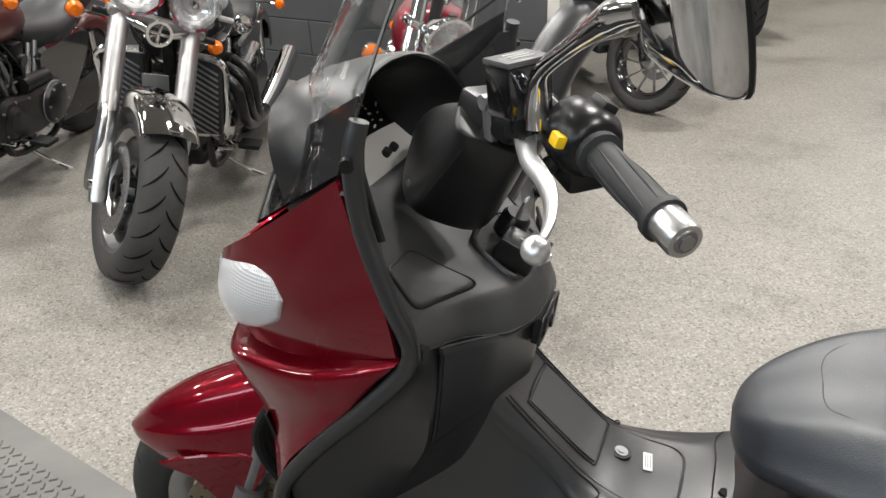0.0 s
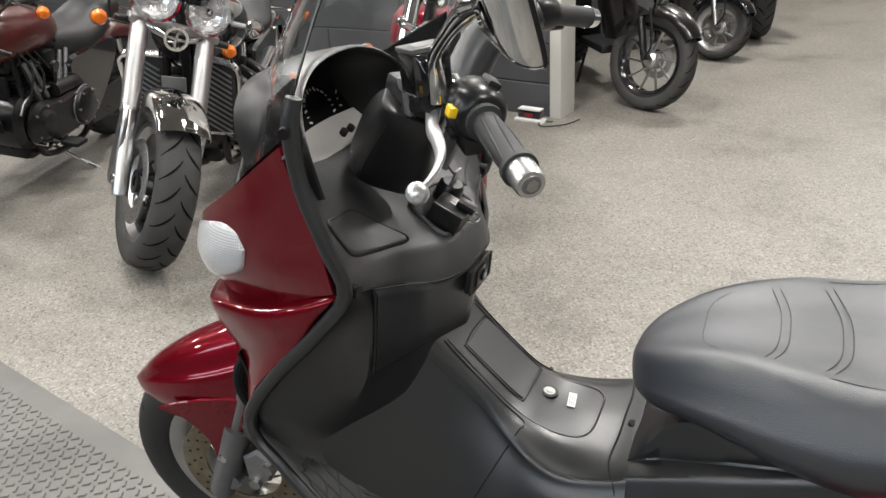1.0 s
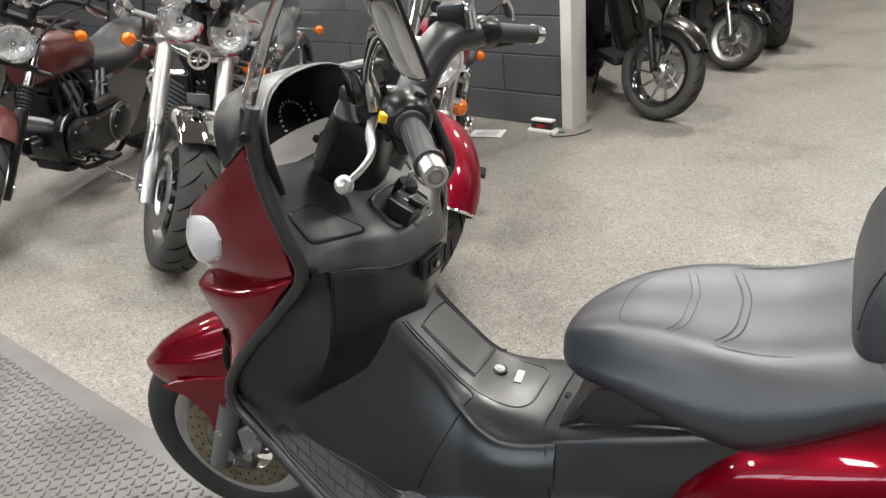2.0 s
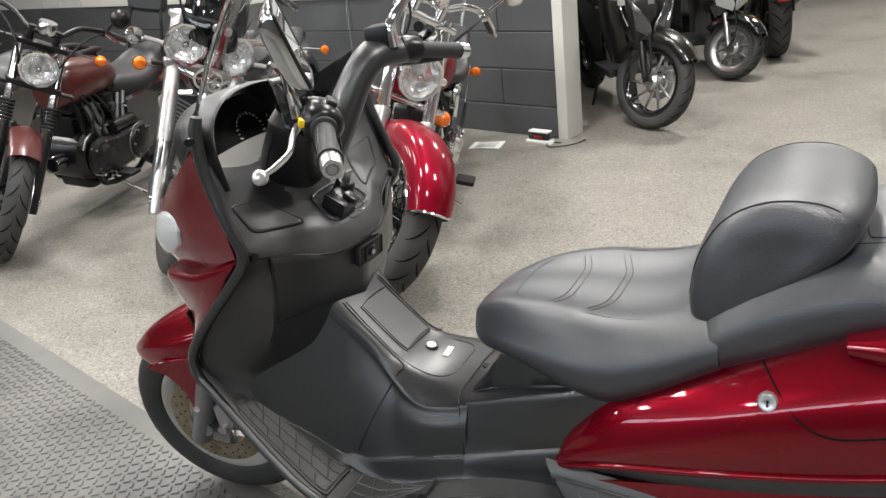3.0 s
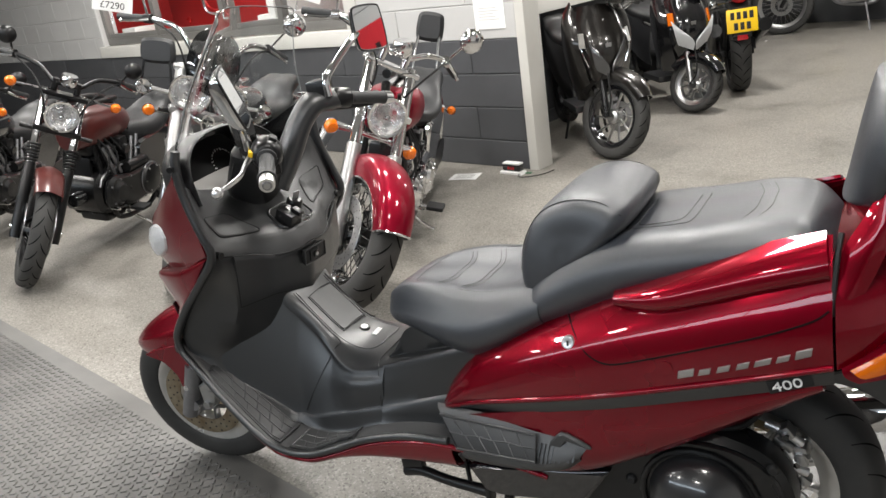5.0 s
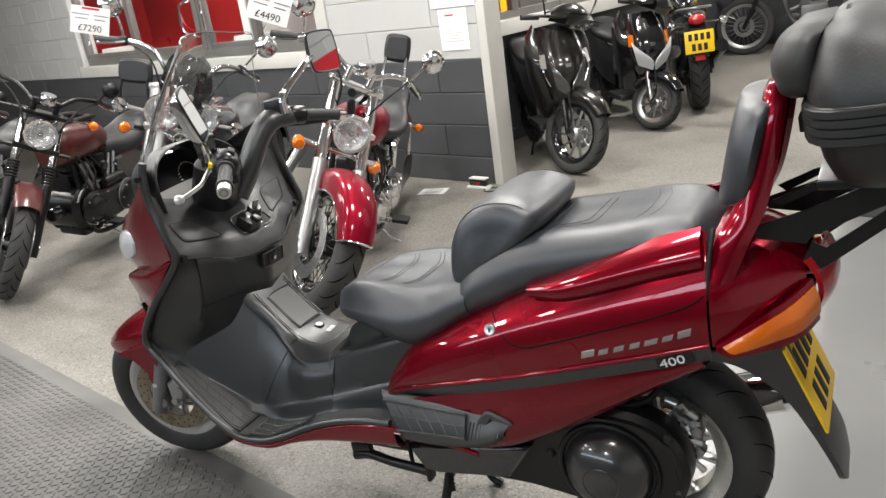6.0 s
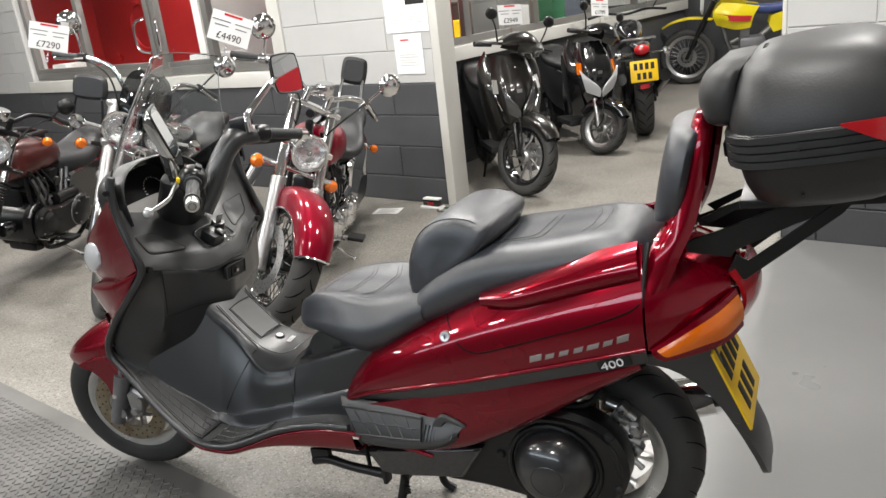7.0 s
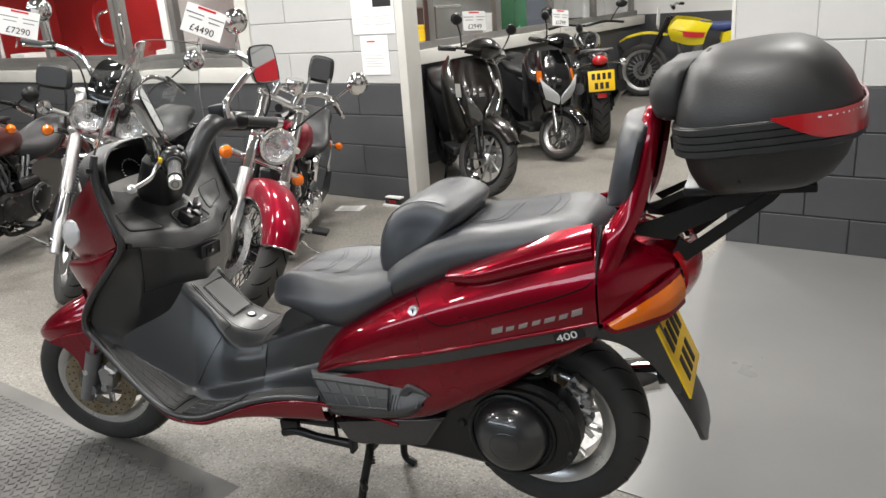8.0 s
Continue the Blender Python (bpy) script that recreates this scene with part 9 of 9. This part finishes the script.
part("reflector", Geo().box((0.012, 0.08, 0.04), (0.37, 0, 0.49), 0.004), "red_lens", rd_)
for s in (-1, 1):
    indicator(rd_, (0.27, s * 0.2, 0.76), pose(0, 0, 0), 0.032, (0.25, s * 0.05, 0.76))
    part("silencer", Geo().tube([(-0.7, s * 0.12, 0.25), (-0.3, s * 0.16, 0.36), (0.22, s * 0.19, 0.55)], [0.025, 0.05, 0.055], 14, 4), "satin_black", rd_)
    part("shock", Geo().tube([(-0.02, s * 0.13, 0.33), (-0.14, s * 0.13, 0.66)], 0.022, 10), "satin_black", rd_)
    part("fork_leg", Geo().tube([(-1.42, s * 0.09, 0.31), (-1.12, s * 0.09, 0.95)], 0.025, 12), "alloy", rd_)
    part("mirror_stem", Geo().tube([(-1.0, s * 0.25, 1.05), (-1.05, s * 0.33, 1.16), (-1.05, s * 0.37, 1.2)], 0.006, 8, 3), "satin_black", rd_)
    part("mirror", Geo().ball(0.055, (-1.05, s * 0.38, 1.22), (0.35, 1.1, 0.75)), "satin_black", rd_)
part("handlebar", Geo().tube([(-0.92, -0.38, 1.04), (-1.02, -0.2, 1.06), (-1.08, 0, 1.03), (-1.02, 0.2, 1.06), (-0.92, 0.38, 1.04)], 0.013, 10, 5), "satin_black", rd_)
part("engine", Geo().box((0.5, 0.3, 0.34), (-0.78, 0, 0.42), 0.06), "satin_black", rd_)
part("touring_screen", Geo().loft([[(-1.2, -0.2, 1.0), (-1.28, 0, 1.0), (-1.2, 0.2, 1.0)], [(-1.1, -0.22, 1.2), (-1.2, 0, 1.22), (-1.1, 0.22, 1.2)], [(-1.0, -0.14, 1.4), (-1.08, 0, 1.44), (-1.0, 0.14, 1.4)]], 4, 4, thick=0.004), "clear_screen", rd_, "clear touring screen")
for s in (-1, 1):
    part("swing_arm", Geo().box((0.5, 0.05, 0.06), (-0.25, s * 0.11, 0.32), 0.015), "satin_black", rd_)
side_stand(rd_, -0.75, 0.2, 0.25, "satin_black")

# yellow dirt bike by the far wall
db = thing("dirt_bike", pose(-0.42, 8.75, 0, 6, 0, 8), "yellow and red off-road bike with knobbly tyres by the far wall", "dirt bike")
DS = steer_about((0.03, 0, 0.34), 27, -10)
wheel(db, "front_wheel", DS @ pose(0, 0, 0.34), 0.34, 0.08, 0.26, "wire", ("alloy", "alloy", "alloy"), (0.12, (-0.05,)), 5, 40)
wheel(db, "rear_wheel", pose(1.45, 0, 0.33), 0.33, 0.11, 0.23, "wire", ("alloy", "alloy", "alloy"), (0.11, (-0.05,)), 5, 40)
for s in (-1, 1):
    part("fork_leg", Geo().tube([(0.0, s * 0.09, 0.32), (0.14, s * 0.09, 0.62)], 0.022, 12).tube([(0.14, s * 0.09, 0.62), (0.32, s * 0.09, 1.0)], 0.028, 12), "satin_black", db, m=DS)
    part("tank_shroud", Geo().loft([[(0.34, s * 0.12, 0.72), (0.55, s * 0.16, 0.66), (0.72, s * 0.13, 0.66)], [(0.30, s * 0.15, 0.86), (0.52, s * 0.2, 0.82), (0.76, s * 0.14, 0.80)], [(0.40, s * 0.12, 0.98), (0.6, s * 0.14, 0.95), (0.82, s * 0.11, 0.90)]], 4, 4, thick=0.006 * -s), "yellow_plastic", db, "yellow tank shroud")
    part("shroud_stripe", Geo().loft([[(0.36, s * 0.158, 0.80), (0.55, s * 0.206, 0.76), (0.72, s * 0.16, 0.745)], [(0.34, s * 0.164, 0.86), (0.54, s * 0.211, 0.83), (0.74, s * 0.16, 0.80)]], 3, 4, thick=0.003 * -s), "sticker_red", db)
    part("side_number_board", Geo().prism([(0.95, 0.78), (0.98, 0.58), (1.2, 0.68), (1.32, 0.84)], 0.006, 0.002, smooth=2, at=s * 0.12), "yellow_plastic", db)
part("front_fender", Geo().loft([[(-0.30, -0.03, 0.70), (-0.31, 0, 0.715), (-0.30, 0.03, 0.70)], [(-0.18, -0.07, 0.76), (-0.18, 0, 0.785), (-0.18, 0.07, 0.76)], [(0.05, -0.075, 0.80), (0.05, 0, 0.825), (0.05, 0.075, 0.80)], [(0.30, -0.05, 0.77), (0.30, 0, 0.79), (0.30, 0.05, 0.77)]], 5, 4, thick=0.006), "yellow_plastic", db, "long yellow front mudguard", m=DS)
part("number_board", Geo().prism([(-0.09, -0.12), (-0.1, 0.06), (-0.06, 0.12), (0.06, 0.12), (0.1, 0.06), (0.09, -0.12)], 0.01, 0.003, smooth=2), "paper_white", db, "white front number board", m=DS @ pose(0.17, 0, 0.98, -20, 0, 0) @ pose(0, 0, 0, 0, 0, -90))
part("handlebar", Geo().tube([(0.42, -0.40, 1.12), (0.36, -0.2, 1.14), (0.36, 0, 1.08), (0.36, 0.2, 1.14), (0.42, 0.40, 1.12)], 0.014, 10, 5), "alloy", db, m=DS)
for s in (-1, 1):
    part("grip", Geo().tube([(0.39, s * 0.29, 1.13), (0.42, s * 0.41, 1.12)], 0.018, 12), "rubber", db, m=DS)
part("seat", seat_geo([(0.68, 0.86, 0.06, 0.93), (0.85, 0.80, 0.075, 0.90), (1.1, 0.80, 0.075, 0.90), (1.4, 0.86, 0.07, 0.93)]), "blue_vinyl", db, "blue seat")
part("rear_fender", Geo().loft([[(1.2, -0.06, 0.86), (1.2, 0, 0.88), (1.2, 0.06, 0.86)], [(1.5, -0.075, 0.92), (1.5, 0, 0.94), (1.5, 0.075, 0.92)], [(1.8, -0.05, 0.94), (1.8, 0, 0.955), (1.8, 0.05, 0.94)]], 4, 4, thick=0.006), "yellow_plastic", db)
part("frame_tube", Geo().tube([(0.36, 0, 0.92), (0.5, 0, 0.4), (0.7, 0, 0.28), (1.0, 0, 0.32), (1.05, 0, 0.75), (0.4, 0, 0.9)], 0.025, 10, 5), "grey_metal", db)
part("engine", Geo().box((0.3, 0.2, 0.24), (0.75, 0, 0.42), 0.05).box((0.12, 0.12, 0.2), (0.66, 0, 0.6), 0.03), "grey_metal", db)
for s in (-1, 1):
    part("swing_arm", Geo().box((0.5, 0.04, 0.05), (1.2, s * 0.09, 0.34), 0.012), "alloy", db)
part("kick_stand", Geo().tube([(0.85, -0.1, 0.3), (0.9, -0.28, 0.0)], 0.010, 8), "grey_metal", db)
part("exhaust", Geo().tube([(0.6, 0.08, 0.5), (0.45, 0.1, 0.42), (0.7, 0.13, 0.4), (1.1, 0.12, 0.7), (1.45, 0.12, 0.82)], [0.02, 0.024, 0.024, 0.04, 0.045], 12, 4), "alloy", db)

# ---- small things by the wall ----
sheet = part("paper_sheet", Geo().loft([[(-0.1, -0.07, 0.001), (0.0, -0.07, 0.004), (0.1, -0.07, 0.001)], [(-0.1, 0.07, 0.002), (0.0, 0.07, 0.001), (0.1, 0.07, 0.006)]], 3, 3, thick=0.0006), "paper_white", None)
sheet.matrix_world = ROOM @ pose(-2.18, 2.6, 0.003, 0, 0, 20)
tagged(sheet, "dropped white paper sheet lying on the floor", "paper")
for i in range(4):
    part("print_bar", Geo().box((0.13, 0.006, 0.0006), (0, -0.04 + i * 0.025, 0.0055)), "frame_grey", sheet)
clock = thing("display_box", ROOM @ pose(-1.905, 2.78, 0, 0, 0, 0), "small black display box on a white base by the post", "display box")
part("base", Geo().prism([(-0.09, 0), (0.09, 0), (0.085, 0.018), (-0.085, 0.018)], 0.07, 0.003, smooth=1, at=-0.04), "paper_white", clock)
part("screen", Geo().box((0.14, 0.05, 0.045), (0, 0, 0.041), 0.006), "gloss_black", clock)
part("cap", Geo().box((0.14, 0.052, 0.012), (0, 0, 0.069), 0.005), "paper_white", clock)
for i in range(3):
    part("digit", Geo().box((0.012, 0.001, 0.018), (-0.02 + i * 0.02, -0.0258, 0.04)), "red_lens", clock)
cable = part("cable", Geo().tube([(-1.84, 2.76, 0.01), (-1.80, 2.70, 0.006), (-1.74, 2.72, 0.006), (-1.68, 2.80, 0.005), (-1.66, 2.9, 0.006)], 0.003, 6, 5), "rubber", None)
cable.matrix_world = ROOM
tagged(cable, "thin dark cable lying by the white post", "cable")
tab = part("green_tape", Geo().box((0.05, 0.02, 0.006), (0, 0, 0.003), 0.002), "green_mark", None)
tab.matrix_world = ROOM @ pose(-1.80, 2.80, 0.0, 0, 0, 8)
tagged(tab, "small green tape scrap on the floor", "tape")


def poster(u, z, w, h, bars, picture=False):
    p = part("notice", Geo().loft([[(-w / 2, 0, 0), (0, -0.003, 0), (w / 2, 0, 0)], [(-w / 2, 0, h), (0, -0.004, h), (w / 2, -0.002, h)]], 2, 3, thick=0.001), "paper_white", None)
    p.matrix_world = ROOM @ pose(u, 2.876, z)
    tagged(p, "white printed paper notice taped to the wall", "notice", "wall notices")
    for k in range(bars):
        part("print_bar", Geo().box((w * (0.7 - 0.12 * (k % 3)), 0.0008, 0.003), (-0.01 * (k % 3), -0.0052, h * 0.22 + k * 0.018)), "print_grey", p)
    part("heading_bar", Geo().box((w * 0.3, 0.0008, 0.010), (-w * 0.1, -0.0052, h * 0.85)), "sticker_red", p)
    if picture:
        part("print_picture", Geo().box((w * 0.8, 0.0008, h * 0.2), (0, -0.0056, h * 0.72)), "ink", p)


poster(-2.04, 0.93, 0.25, 0.27, 5)
poster(-2.12, 1.21, 0.2, 0.30, 4)
poster(-1.94, 1.21, 0.2, 0.29, 4, True)

# ---- painted blocks, proud of their joints ----


def block_mat(name, c0, c1, rough):
    m, nt, b = nodes_of(name, rough, 0, c0, 0.4)
    v = coords(nt)
    broad = noise_tex(nt, v, 3.0, 5)
    info = nt.nodes.new("ShaderNodeObjectInfo")
    mx = nt.nodes.new("ShaderNodeMath")
    mx.operation = "MULTIPLY_ADD"
    mx.inputs[1].default_value, mx.inputs[2].default_value = 0.35, -0.17
    nt.links.new(info.outputs["Random"], mx.inputs[0])
    ad = nt.nodes.new("ShaderNodeMath")
    nt.links.new(mx.outputs[0], ad.inputs[0])
    nt.links.new(broad, ad.inputs[1])
    nt.links.new(ramp(nt, ad.outputs[0], [(0.2, c0), (0.8, c1)]), b.inputs["Base Color"])
    bump(nt, b, noise_tex(nt, v, 140, 4, 0.7), 0.4, 0.003)


block_mat("block_dark", (0.048, 0.050, 0.054), (0.068, 0.070, 0.075), 0.5)
block_mat("block_white", (0.43, 0.428, 0.420), (0.48, 0.477, 0.468), 0.55)
BLOCKS = {}


def block(parent, u0, u1, z0, z1, v, mat_name):
    """One block's painted face, 9 mm proud of the core at v."""
    gap = 0.0028
    w, h = round(u1 - u0 - gap * 2, 4), round(z1 - z0 - gap * 2, 4)
    if w < 0.01 or h < 0.01:
        return
    key = (w, h, mat_name)
    if key not in BLOCKS:
        e = 0.0035
        g = Geo().grid([[Vector((x * (w / 2 - i), d, z * (h / 2 - i))) for x, z in ((-1, -1), (1, -1), (1, 1), (-1, 1))] for i, d in ((0, 0.004), (0, -0.005), (e * 0.35, -0.0075), (e, -0.009))], True, True)
        me = bpy.data.meshes.new("block")
        me.from_pydata(g.v, [], g.f)
        bm = bmesh.new()
        bm.from_mesh(me)
        bmesh.ops.recalc_face_normals(bm, faces=bm.faces)
        bm.to_mesh(me)
        bm.free()
        me.materials.append(MATS[mat_name])
        BLOCKS[key] = me
    ob = new("block", BLOCKS[key])
    ob.parent = parent
    ob.matrix_local = Matrix.Translation(((u0 + u1) / 2, v, (z0 + z1) / 2))


def lay(parent, u0, u1, z0, z1, v, mat_name, first, course=0.225, base=-0.035, long=0.44):
    """Courses in half bond; first: a joint's place in the even courses."""
    k = 0
    z = base
    while z < z1 - 0.001:
        a, b = max(z, z0), min(z + course, z1)
        if b - a > 0.03:
            u = first + (long / 2 if k % 2 else 0.0)
            while u > u0:
                u -= long
            while u < u1:
                block(parent, max(u, u0), min(u + long, u1), a, b, v, mat_name)
                u += long
        z += course
        k += 1


lay(wall_a, -11.5, -1.837, 0.0, BAND, 2.888, "block_dark", -2.9, long=1.32)
lay(wall_b, -3.30, -1.837, BAND, H, 2.888, "block_white", -2.9, long=1.32)
lay(wall_c, -11.5, -7.62, BAND, H, 2.888, "block_white", -2.1)
lay(wall_d, 0.427, 4.6, 0.0, BAND, 2.858, "block_dark", 0.60)
lay(wall_e, 0.427, 4.6, BAND, H, 2.858, "block_white", 0.60)

# red banner beyond the opening, seen in a mirror
bn = part("banner", Geo().loft([[(-0.7, 0, 0), (0, -0.004, 0), (0.7, 0, 0)], [(-0.7, 0, 0.7), (0, -0.006, 0.7), (0.7, -0.003, 0.7)]], 2, 4, thick=0.001), "sticker_red", None)
bn.matrix_world = ROOM @ pose(2.5, 2.846, 1.18)
tagged(bn, "red vinyl banner with white lettering bars on the wall", "banner")
for k, w in enumerate((0.10, 0.05, 0.12, 0.10, 0.05, 0.14)):
    part("lettering_bar", Geo().box((w, 0.001, 0.12), (-0.5 + k * 0.19, -0.0085, 0.5)), "ink", bn)
